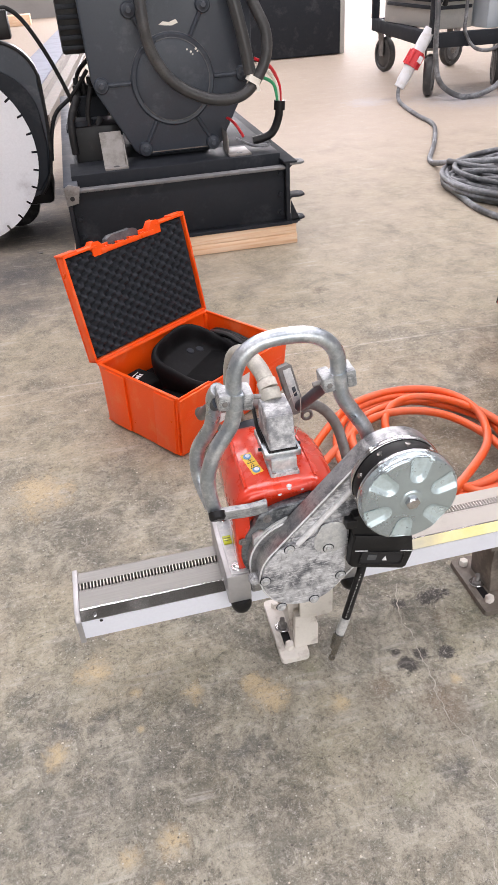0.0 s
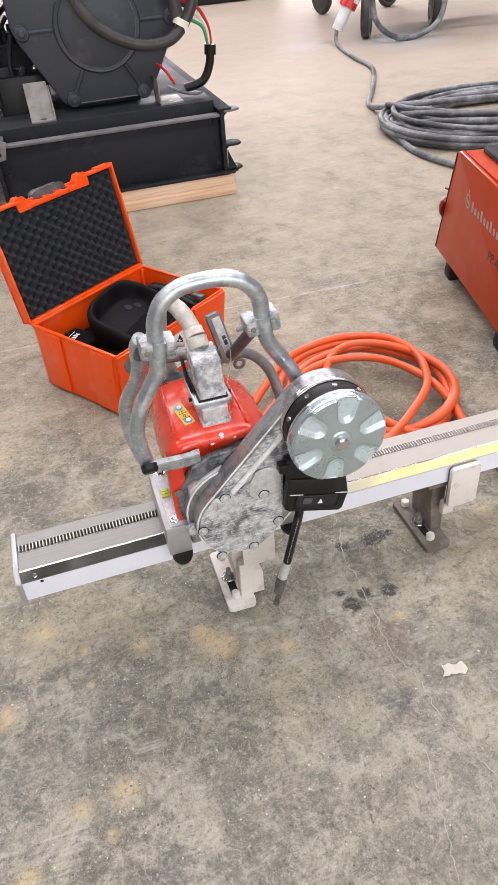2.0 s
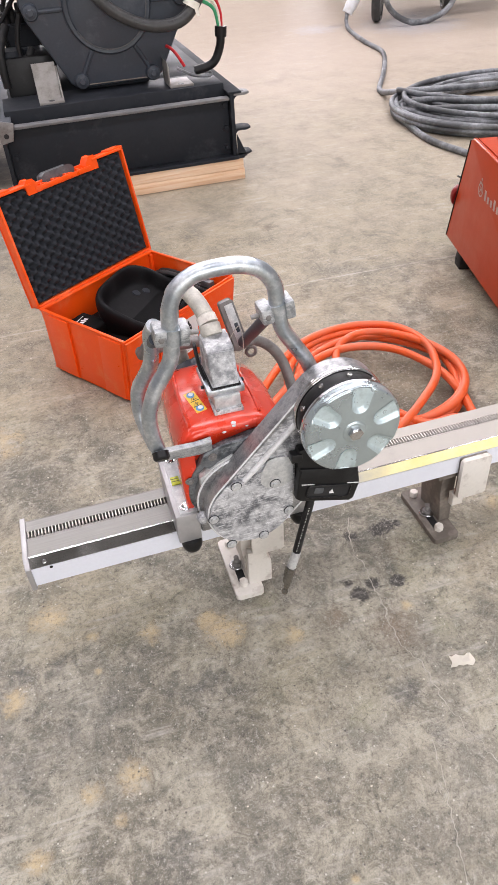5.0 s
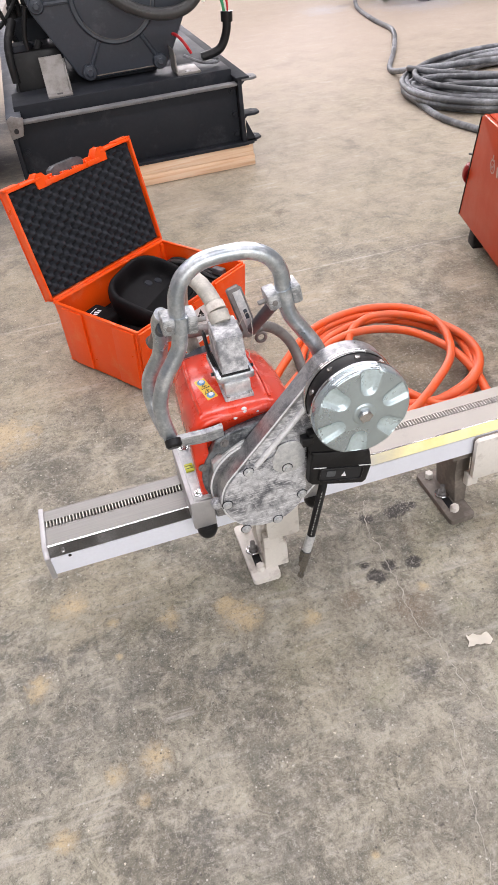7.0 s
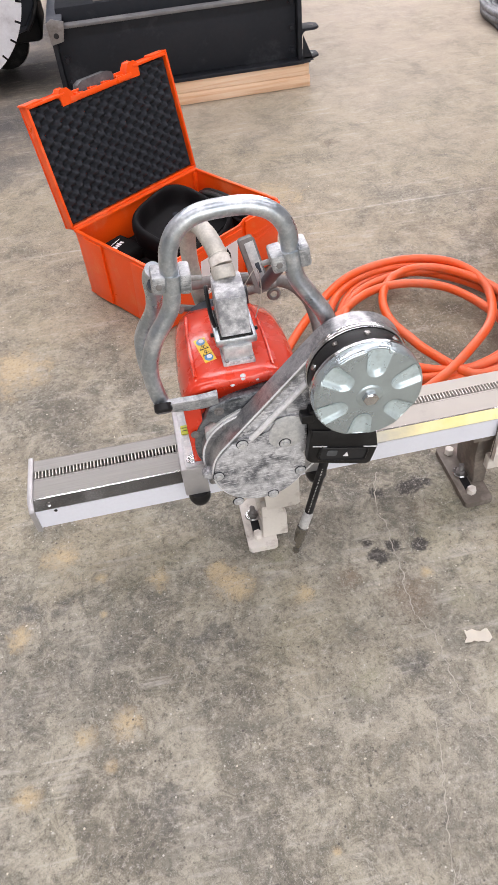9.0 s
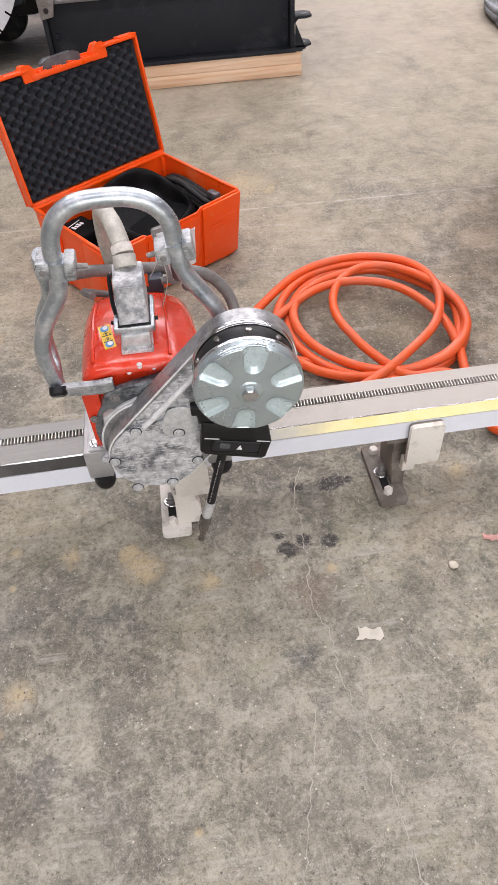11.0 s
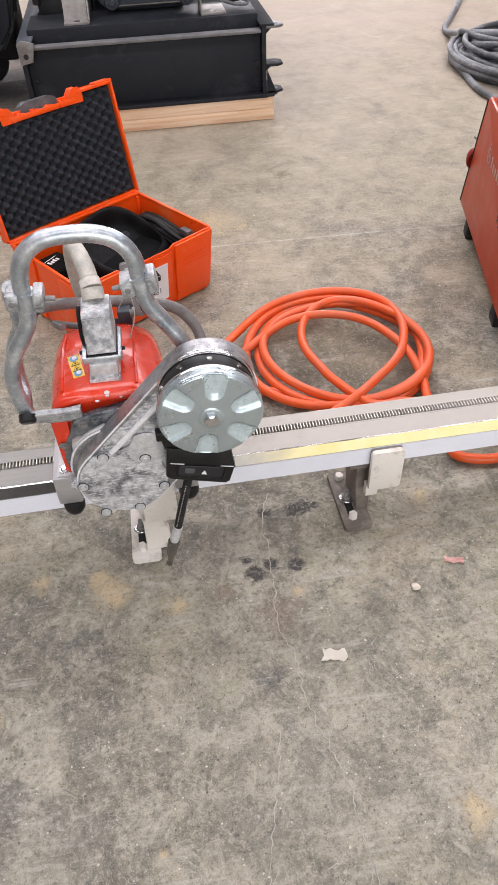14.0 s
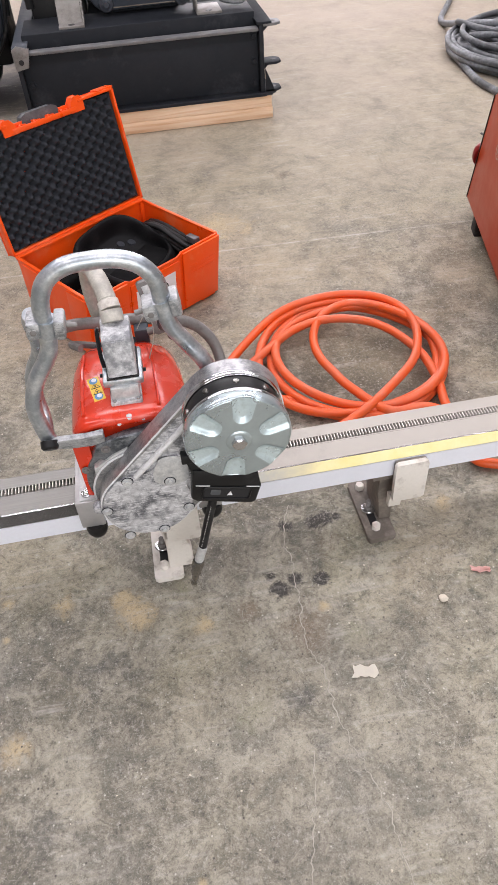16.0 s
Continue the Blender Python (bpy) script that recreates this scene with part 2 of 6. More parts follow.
def track_material():
    """Drawn aluminium, clean at its free end and filmed with dried cutting slurry further on."""
    m, nt, nodes, links, b = nodes_of("anodised_aluminium")
    co = nodes.new("ShaderNodeTexCoord").outputs["Object"]
    sep = nodes.new("ShaderNodeSeparateXYZ")
    links.new(co, sep.inputs[0])
    n = noise_node(nt, co, 9, 6, 0.7, 0.3)
    mp = nodes.new("ShaderNodeMapping")
    mp.inputs["Scale"].default_value = (0.02, 1.0, 1.0)
    links.new(co, mp.inputs[0])
    line = noise_node(nt, mp.outputs[0], 420, 3, 0.6)
    film = ramp(nt, maths(nt, "ADD", sep.outputs[0], maths(nt, "MULTIPLY", maths(nt, "SUBTRACT", n, 0.5), 0.5)), [(0.05, 0.0), (0.32, 1.0)])
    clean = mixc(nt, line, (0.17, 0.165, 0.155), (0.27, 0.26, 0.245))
    dull = mixc(nt, n, (0.36, 0.335, 0.298), (0.45, 0.42, 0.375))
    links.new(mixc(nt, film, clean, dull), b.inputs["Base Color"])
    links.new(ramp(nt, film, [(0.0, 0.65), (1.0, 0.1)]), b.inputs["Metallic"])
    links.new(ramp(nt, film, [(0.0, 0.36), (1.0, 0.55)]), b.inputs["Roughness"])
    return m


ALU = track_material()


def concrete_material():
    """Old worn hall concrete: mottled grey-brown, ochre patches, dark oil spots, fine scratches, a saw-cut joint and
    some painted light and shade.
    """
    m, nt, nodes, links, b = nodes_of("worn_concrete")
    co = nodes.new("ShaderNodeNewGeometry").outputs["Position"]
    broad = noise_node(nt, co, 0.55, 4, 0.55, 0.2)
    cloud = noise_node(nt, co, 3.2, 5, 0.60, 0.4)
    patch = noise_node(nt, co, 8.0, 12, 0.74, 0.5)
    mott = noise_node(nt, co, 26, 12, 0.78, 0.8)
    tint = noise_node(nt, co, 4.6, 7, 0.62, 0.8)
    fleck = noise_node(nt, co, 130, 6, 0.76, 0.4)
    grit = noise_node(nt, co, 420, 4, 0.7)
    col = ramp(nt, patch, [(0.35, (0.088, 0.080, 0.068)), (0.45, (0.178, 0.162, 0.134)), (0.53, (0.264, 0.240, 0.198)), (0.65, (0.425, 0.386, 0.322))])
    col = mixc(nt, ramp(nt, cloud, [(0.48, 0.0), (0.68, 0.55)]), col, (0.335, 0.288, 0.218))
    col = mixc(nt, ramp(nt, cloud, [(0.32, 0.55), (0.48, 0.0)]), col, (0.128, 0.117, 0.101))
    col = mixc(nt, ramp(nt, tint, [(0.52, 0.0), (0.66, 0.55)]), col, (0.300, 0.272, 0.190))
    col = mixc(nt, ramp(nt, tint, [(0.33, 0.50), (0.46, 0.0)]), col, (0.180, 0.172, 0.165))
    col = mixc(nt, ramp(nt, mott, [(0.36, 0.85), (0.51, 0.0)]), col, (0.085, 0.089, 0.072))
    col = mixc(nt, ramp(nt, mott, [(0.50, 0.0), (0.66, 0.75)]), col, (0.435, 0.398, 0.330))
    col = mixc(nt, ramp(nt, broad, [(0.40, 0.0), (0.7, 0.30)]), col, (0.38, 0.335, 0.285))

    ragged = maths(nt, "ADD", maths(nt, "MULTIPLY", maths(nt, "SUBTRACT", mott, 0.5), 2.4), maths(nt, "MULTIPLY", maths(nt, "SUBTRACT", patch, 0.5), 2.0))

    def stains_and_shade(places, colour, soft, rag=1.0):
        """Stains and painted shade, one colour a call, at (x, y, radius, strength), with ragged edges."""
        nonlocal col
        least = None
        for x, y, r, s in places:
            v = nodes.new("ShaderNodeVectorMath")
            v.operation = "DISTANCE"
            links.new(co, v.inputs[0])
            v.inputs[1].default_value = (x, y, 0)
            q = nodes.new("ShaderNodeMath")
            q.operation = "MULTIPLY_ADD"
            links.new(v.outputs["Value"], q.inputs[0])
            q.inputs[1].default_value, q.inputs[2].default_value = 1 / r, soft * (1 - min(1.0, s))
            least = q.outputs[0] if least is None else maths(nt, "MINIMUM", least, q.outputs[0])
        col = mixc(nt, ramp(nt, maths(nt, "ADD", least, maths(nt, "MULTIPLY", ragged, rag)), [(1 - soft, 1.0), (1.0, 0.0)]), col, colour)

    OCHRE, OIL = (0.47, 0.365, 0.235), (0.034, 0.030, 0.027)
    stains_and_shade(((-0.039, -0.052, 0.050, 0.60), (-0.060, -0.020, 0.035, 0.45), (0.072, -0.098, 0.025, 0.70), (0.277, -0.105, 0.022, 0.50), (0.549, 0.068, 0.035, 0.5), (-0.256, 0.011, 0.018, 0.55), (-0.320, 0.065, 0.060, 0.35),
                       (-0.158, -0.012, 0.035, 0.35), (-0.228, -0.250, 0.036, 0.55), (-0.293, -0.257, 0.032, 0.45), (-0.255, -0.304, 0.013, 0.75), (-0.371, -0.322, 0.030, 0.60), (-0.386, -0.073, 0.040, 0.40), (-0.255, -0.060, 0.012, 0.45),
                       (0.022, -0.470, 0.010, 0.6), (0.445, -0.485, 0.050, 0.3), (-0.42, 0.62, 0.12, 0.5), (0.36, 0.66, 0.10, 0.4), (0.30, 1.25, 0.14, 0.35)), OCHRE, 0.55)
    stains_and_shade(((0.234, -0.139, 0.095, 0.55), (0.154, -0.083, 0.050, 0.4), (0.32, 0.02, 0.06, 0.3)), (0.205, 0.152, 0.110), 0.8)
    stains_and_shade(((0.198, -0.253, 0.045, 0.55), (0.215, -0.33, 0.05, 0.4), (-0.183, -0.366, 0.060, 0.6), (-0.313, -0.046, 0.060, 0.5), (-0.104, -0.138, 0.080, 0.5), (-0.377, -0.02, 0.04, 0.5)), (0.110, 0.105, 0.100), 0.8)
    stains_and_shade(((0.133, -0.259, 0.060, 0.45), (0.31, -0.16, 0.06, 0.4), (0.05, -0.02, 0.05, 0.35)), (0.315, 0.298, 0.210), 0.8)
    # darker patches round the machine, the cable coil and the skid
    stains_and_shade(((0.52, 0.50, 0.20, 0.75), (0.22, -0.10, 0.09, 0.35), (0.19, -0.29, 0.09, 0.35), (0.42, -0.34, 0.10, 0.40), (-0.17, -0.19, 0.14, 0.40), (-0.02, -0.22, 0.12, 0.30), (-0.02, -0.40, 0.22, 0.40), (0.08, -0.48, 0.09, 0.35), (0.22, -0.52, 0.08, 0.35), (0.62, 0.95, 0.22, 0.7), (0.42, 0.62, 0.20, 0.5), (0.55, 0.5, 0.34, 0.65), (0.1, 0.25, 0.3, 0.45), (0.25, 0.2, 0.25, 0.5), (0.9, 0.85, 0.4, 0.5), (-0.3, 0.45, 0.25, 0.4), (-0.28, -0.36, 0.26, 0.40), (-0.05, -0.50, 0.16, 0.3)), (0.112, 0.099, 0.078), 0.9)
    # olive-dark stain in the coil; the power pack's shade is painted beside it
    stains_and_shade(((0.52, 0.50, 0.24, 1.0), (0.46, 0.76, 0.11, 0.7), (0.78, 0.66, 0.20, 0.75), (1.00, 0.88, 0.20, 0.8)), (0.082, 0.068, 0.043), 0.85, 0.6)
    stains_and_shade(((0.240, -0.042, 0.019, 1.0), (0.208, -0.057, 0.021, 1.0), (0.198, -0.027, 0.016, 0.9), (0.286, -0.050, 0.017, 0.8), (0.324, 0.075, 0.020, 1.0),
                       (0.304, 0.072, 0.018, 1.0), (0.246, 0.077, 0.016, 0.7), (0.55, 1.55, 0.05, 0.4), (0.345, 0.078, 0.012, 0.9)), OIL, 0.4)
    col = mixc(nt, 1.0, col, (0.985, 1.0, 0.940), "MULTIPLY")
    # the rear half is coloured paler for the light from the hall's far end
    sepf = nodes.new("ShaderNodeSeparateXYZ")
    links.new(co, sepf.inputs[0])
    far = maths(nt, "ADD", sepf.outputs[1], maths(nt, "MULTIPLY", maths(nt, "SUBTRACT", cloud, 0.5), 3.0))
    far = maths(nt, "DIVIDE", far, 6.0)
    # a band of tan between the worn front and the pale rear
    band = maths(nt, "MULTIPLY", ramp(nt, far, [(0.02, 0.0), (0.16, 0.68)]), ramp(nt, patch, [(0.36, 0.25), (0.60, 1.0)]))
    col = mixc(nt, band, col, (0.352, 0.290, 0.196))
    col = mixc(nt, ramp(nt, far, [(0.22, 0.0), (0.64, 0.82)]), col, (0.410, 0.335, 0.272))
    # dark floor by the floor saw: stain and the saw's shade in one colour
    stains_and_shade(((-0.55, 2.15, 0.60, 0.85), (-0.47, 2.75, 0.62, 1.0), (-0.46, 3.35, 0.62, 0.95), (-0.50, 1.78, 0.40, 0.6)), (0.085, 0.080, 0.077), 0.85, 0.35)
    # pale dust before the cart; under cart and plug, shade painted darker
    stains_and_shade(((2.75, 4.75, 0.55, 0.8), (2.05, 5.0, 0.35, 0.6)), (0.40, 0.395, 0.42), 0.9, 0.5)
    stains_and_shade(((2.95, 5.05, 0.55, 0.7), (2.25, 5.05, 0.18, 0.4)), (0.20, 0.19, 0.19), 0.95, 0.6)
    near = ramp(nt, far, [(0.10, 1.0), (0.45, 0.12)])
    near = maths(nt, "MULTIPLY", near, ramp(nt, patch, [(0.40, 1.0), (0.62, 0.75)]))
    col = mixc(nt, maths(nt, "MULTIPLY", near, ramp(nt, fleck, [(0.35, 0.75), (0.47, 0.0)])), col, (0.055, 0.049, 0.042))
    col = mixc(nt, maths(nt, "MULTIPLY", near, ramp(nt, fleck, [(0.55, 0.0), (0.67, 0.75)])), col, (0.45, 0.425, 0.38))
    col = mixc(nt, maths(nt, "MULTIPLY", near, ramp(nt, grit, [(0.37, 0.4), (0.46, 0.0)])), col, (0.06, 0.054, 0.047))
    col = mixc(nt, maths(nt, "MULTIPLY", near, ramp(nt, grit, [(0.57, 0.0), (0.67, 0.55)])), col, (0.48, 0.455, 0.415))
    # trowel scratches, several directions
    for ang, sc, lo in ((25, 60, 0.60), (-50, 75, 0.61), (80, 50, 0.62), (-15, 95, 0.62)):
        mp = nodes.new("ShaderNodeMapping")
        mp.inputs["Rotation"].default_value = (0, 0, radians(ang))
        mp.inputs["Scale"].default_value = (0.10, 1.0, 1.0)
        links.new(co, mp.inputs[0])
        s = noise_node(nt, mp.outputs[0], sc, 3, 0.5, 0.7)
        amt = maths(nt, "MULTIPLY", ramp(nt, s, [(lo, 0.0), (lo + 0.06, 0.35)]), ramp(nt, patch, [(0.46, 0.0), (0.60, 1.0)]))
        col = mixc(nt, amt, col, (0.46, 0.43, 0.385))
    # fine curved hairlines, pale and dark, broken up
    for sc, w, off, tone, k in ((16, 0.0075, 0.0, (0.48, 0.45, 0.39), 0.65), (27, 0.011, 3.1, (0.46, 0.43, 0.375), 0.6), (44, 0.016, 7.7, (0.075, 0.067, 0.056), 0.55), (21, 0.008, 5.3, (0.085, 0.076, 0.064), 0.5)):
        mp = nodes.new("ShaderNodeMapping")
        mp.inputs["Location"].default_value = (off, 2 * off, 0)
        links.new(co, mp.inputs[0])
        s = noise_node(nt, mp.outputs[0], sc, 4, 0.55, 1.2)
        gap = noise_node(nt, mp.outputs[0], sc * 0.8 + 3, 3, 0.5)
        amt = maths(nt, "MULTIPLY", ramp(nt, maths(nt, "ABSOLUTE", maths(nt, "SUBTRACT", s, 0.5)), [(0.0, k), (w, 0.0)]), ramp(nt, gap, [(0.52, 0.0), (0.60, 1.0)]))
        col = mixc(nt, maths(nt, "MULTIPLY", amt, near), col, tone)
    # pale and dark grains of aggregate
    for sc, off, tone, hi in ((170, 0.0, (0.52, 0.49, 0.43), 0.035), (150, 4.0, (0.07, 0.063, 0.055), 0.022)):
        v = nodes.new("ShaderNodeTexVoronoi")
        v.inputs["Scale"].default_value = sc
        mp = nodes.new("ShaderNodeMapping")
        mp.inputs["Location"].default_value = (off, off, 0)
        links.new(co, mp.inputs[0])
        links.new(mp.outputs[0], v.inputs["Vector"])
        cell = nodes.new("ShaderNodeSeparateColor")
        links.new(v.outputs["Color"], cell.inputs[0])
        amt = maths(nt, "MULTIPLY", ramp(nt, v.outputs["Distance"], [(0.16, 1.0), (0.30, 0.0)]), ramp(nt, cell.outputs[0], [(hi, 1.0), (hi + 0.01, 0.0)]))
        col = mixc(nt, maths(nt, "MULTIPLY", amt, near), col, tone)
    sep = nodes.new("ShaderNodeSeparateXYZ")
    links.new(co, sep.inputs[0])

    # saw-cut joint across the hall
    wob = maths(nt, "MULTIPLY", maths(nt, "SUBTRACT", mott, 0.5), 0.008)
    jd = maths(nt, "ABSOLUTE", maths(nt, "ADD", maths(nt, "ADD", maths(nt, "SUBTRACT", sep.outputs[1], 1.112), maths(nt, "MULTIPLY", sep.outputs[0], 0.028)), wob))
    col = mixc(nt, maths(nt, "MULTIPLY", ramp(nt, jd, [(0.0012, 0.75), (0.0045, 0.0)]), ramp(nt, patch, [(0.42, 0.25), (0.56, 1.0)])), col, (0.50, 0.465, 0.42))
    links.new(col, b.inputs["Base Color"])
    links.new(ramp(nt, mott, [(0.3, 0.62), (0.7, 0.80)]), b.inputs["Roughness"])
    h = maths(nt, "ADD", maths(nt, "MULTIPLY", mott, 0.6), maths(nt, "ADD", maths(nt, "MULTIPLY", fleck, 0.5), maths(nt, "MULTIPLY", grit, 0.25)))
    bump(nt, b, h, 0.5, 0.003)
    return m


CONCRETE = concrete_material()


# ---- mesh helpers ----
LOCAL = {}


def thing(name, m, label, category, group="", kind="", built_in_world=False, adjust=None):
    """An Empty at a thing's base. With built_in_world its parts are given in world metres."""
    ob = new(name)
    ob.empty_display_size = 0.05
    ob.matrix_world = m
    LOCAL[ob.name] = (m.inverted() @ adjust if adjust else m.inverted()) if built_in_world else None
    return tagged(ob, label, category, group, kind)


def root_of(ob):
    while ob.parent:
        ob = ob.parent
    return ob


def part(name, bm, material, parent=None, label="", smooth=40):
    """Links a bmesh as one mesh object under a thing or under a part."""
    if parent is not None:
        back = LOCAL.get(root_of(parent).name)
        if back is not None:
            bm.transform(back)
    me = bpy.data.meshes.new(name)
    bmesh.ops.recalc_face_normals(bm, faces=bm.faces)
    bm.to_mesh(me)
    bm.free()
    me.materials.append(material)
    if smooth:
        me.shade_smooth()
        me.set_sharp_from_angle(angle=radians(smooth))
    ob = new(name, me)
    ob.parent = parent
    if label:
        ob["label"] = label
    return ob


def solo(name, bm, material, label, category, group="", kind="", smooth=40):
    return tagged(part(name, bm, material, None, "", smooth), label, category, group, kind)


def box(x0, x1, y0, y1, z0, z1, bevel=0.002, bm=None, seg=2, m=None):
    bm = bm or bmesh.new()
    vs = [bm.verts.new((x, y, z)) for x in (x0, x1) for y in (y0, y1) for z in (z0, z1)]
    fs = [bm.faces.new([vs[i] for i in q]) for q in ((0, 1, 3, 2), (4, 6, 7, 5), (0, 4, 5, 1), (2, 3, 7, 6), (0, 2, 6, 4), (1, 5, 7, 3))]
    if m is not None:
        bmesh.ops.transform(bm, matrix=m, verts=vs)
    if bevel:
        es = list({e for f in fs for e in f.edges})
        bmesh.ops.bevel(bm, geom=es, offset=bevel, segments=seg, affect="EDGES", profile=0.5, clamp_overlap=True)
    return bm


def prism(outline, d0, d1, axis="y", bevel=0.002, bm=None, seg=2, m=None):
    """Extrudes a closed outline of (a, b) pairs along an axis: y takes (x, z), z takes (x, y), x takes (y, z)."""
    bm = bm or bmesh.new()
    put = {"y": lambda a, b, d: (a, d, b), "z": lambda a, b, d: (a, b, d), "x": lambda a, b, d: (d, a, b)}[axis]
    lo = [bm.verts.new(put(a, b, d0)) for a, b in outline]
    hi = [bm.verts.new(put(a, b, d1)) for a, b in outline]
    n = len(outline)
    caps = [bm.faces.new(lo), bm.faces.new(hi[::-1])]
    for i in range(n):
        bm.faces.new((lo[i], lo[(i + 1) % n], hi[(i + 1) % n], hi[i]))
    if m is not None:
        bmesh.ops.transform(bm, matrix=m, verts=lo + hi)
    if bevel:
        es = list({e for f in caps for e in f.edges})
        bmesh.ops.bevel(bm, geom=es, offset=bevel, segments=seg, affect="EDGES", profile=0.5, clamp_overlap=True)
    return bm


def lathe(profile, m=None, seg=40, bm=None):
    """Turns (radius, height) pairs about the z axis; m then places it."""
    bm = bm or bmesh.new()
    rings, made = [], []
    for r, h in profile:
        if r < 1e-6:
            rings.append([bm.verts.new((0, 0, h))])
        else:
            rings.append([bm.verts.new((r * math.cos(2 * math.pi * k / seg), r * math.sin(2 * math.pi * k / seg), h)) for k in range(seg)])
        made += rings[-1]
    for a, b in zip(rings, rings[1:]):
        for k in range(seg):
            j = (k + 1) % seg
            q = [a[k % len(a)], a[j % len(a)], b[j % len(b)], b[k % len(b)]]
            q = [v for i, v in enumerate(q) if v not in q[:i]]
            if len(q) > 2:
                bm.faces.new(q)
    if m is not None:
        bmesh.ops.transform(bm, matrix=m, verts=made)
    return bm


def rounded(points, res=8, closed=False):
    """A smooth line through control points (Catmull-Rom)."""
    p = [Vector(q) for q in points]
    n, out = len(p), []
    for i in range(n if closed else n - 1):
        if closed:
            a, b, c, d = p[i - 1], p[i], p[(i + 1) % n], p[(i + 2) % n]
        else:
            a, b, c, d = p[max(i - 1, 0)], p[i], p[i + 1], p[min(i + 2, n - 1)]
        for k in range(res):
            t = k / res
            out.append(0.5 * (2 * b + (c - a) * t + (2 * a - 5 * b + 4 * c - d) * t * t + (3 * b - a - 3 * c + d) * t ** 3))
    if not closed:
        out.append(p[-1])
    return out


def tube(points, r, seg=12, res=8, smooth_path=True, bm=None, caps=True, ripple=None):
    """Sweeps a round section along a line. ripple(i): factor on the radius at step i."""
    bm = bm or bmesh.new()
    path = rounded(points, res) if smooth_path else [Vector(q) for q in points]
    up = None
    rings = []
    for i, q in enumerate(path):
        d = (path[min(i + 1, len(path) - 1)] - path[max(i - 1, 0)]).normalized()
        if up is None:
            up = d.orthogonal().normalized()
        up = (up - d * up.dot(d)).normalized()
        side = d.cross(up)
        rr = r * (ripple(i) if ripple else 1)
        rings.append([bm.verts.new(q + rr * (math.cos(2 * math.pi * k / seg) * up + math.sin(2 * math.pi * k / seg) * side)) for k in range(seg)])
    for a, b in zip(rings, rings[1:]):
        for k in range(seg):
            bm.faces.new((a[k], a[(k + 1) % seg], b[(k + 1) % seg], b[k]))
    if caps:
        bm.faces.new(rings[0][::-1])
        bm.faces.new(rings[-1])
    return bm


def rod(a, b, r, seg=16, bm=None):
    return tube([a, b], r, seg, 1, False, bm)


def hexnut(m, r, h, bm=None, hole=0.0):
    prof = [(0, h), (r * 0.86, h), (r, h * 0.85), (r, 0), (0, 0)]
    return lathe(prof, m, 6, bm)


def bolt_head(m, r=0.006, h=0.005, bm=None):
    """A washer with a hexagon head; the axis is z."""
    bm = lathe([(0, 0.0015), (r * 1.5, 0.0015), (r * 1.6, 0.0006), (r * 1.6, 0), (0, 0)], m, 18, bm)
    return lathe([(0, h), (r * 0.8, h), (r, h * 0.8), (r, 0.001), (0, 0.001)], m, 6, bm)


def arc(cx, cz, r, a0, a1, n):
    return [(cx + r * math.cos(radians(a0 + (a1 - a0) * k / n)), cz + r * math.sin(radians(a0 + (a1 - a0) * k / n))) for k in range(n + 1)]


def round_rect(x0, x1, y0, y1, r, n=5):
    return arc(x1 - r, y1 - r, r, 0, 90, n) + arc(x0 + r, y1 - r, r, 90, 180, n) + arc(x0 + r, y0 + r, r, 180, 270, n) + arc(x1 - r, y0 + r, r, 270, 360, n)


def teardrop(c1, r1, c2, r2, n=22):
    """The outline round two circles."""
    d = Vector((c2[0] - c1[0], c2[1] - c1[1]))
    base = math.degrees(math.atan2(d.y, d.x))
    k = math.degrees(math.acos((r1 - r2) / d.length))
    return arc(*c1, r1, base + k, base + 360 - k, n) + arc(*c2, r2, base - k, base + k, n)


def text_mesh(s, size, m, material, parent, name="lettering", depth=0.0004, label=""):
    cu = bpy.data.curves.new(name, "FONT")
    cu.body, cu.size, cu.extrude, cu.align_x, cu.align_y = s, size, depth, "CENTER", "CENTER"
    tmp = bpy.data.objects.new("tmp", cu)
    me = bpy.data.meshes.new_from_object(tmp)
    bpy.data.objects.remove(tmp)
    bm = bmesh.new()
    bm.from_mesh(me)
    bm.transform(m)
    bpy.data.meshes.remove(me)
    return part(name, bm, material, parent, label, 0)


TO_FRONT = pose(0, 0, 0, 90, 0, 0)  # turns the z axis to -y


# ---- setting ----
bm = bmesh.new()
bmesh.ops.create_grid(bm, x_segments=8, y_segments=8, size=1)
bm.transform(Matrix.Translation((1.5, 6.5, 0)) @ Matrix.Diagonal((10.6, 13.7, 1, 1)))
floor = solo("floor", bm, CONCRETE, "worn mottled grey-brown concrete hall floor, stained and partly painted with shade", "floor", kind="structure", smooth=0)


def wall_with_gate(name, y0, y1, gx0, gx1, gh, label):
    bm = box(-9, gx0, y0, y1, 0, 7, 0)
    box(gx1, 12, y0, y1, 0, 7, 0, bm)
    box(gx0, gx1, y0, y1, gh, 7, 0, bm)
    return solo(name, bm, WALL, label, "wall", kind="structure", smooth=0)


# unseen wall; its window band is added and sized to shape the far light
bm = box(-9, 0.5, 20.0, 20.2, 0, 7, 0)
box(8.5, 12, 20.0, 20.2, 0, 7, 0, bm)
box(0.5, 8.5, 20.0, 20.2, 4.75, 7, 0, bm)
box(0.5, 8.5, 20.0, 20.2, 0, 1.15, 0, bm)
solo("wall_north", bm, WALL, "unseen pale hall wall with an assumed window band", "wall", kind="structure", smooth=0)
wall_with_gate("wall_south", -7.2, -7.0, -2.2, 4.2, 4.7, "pale hall wall with an open gate")
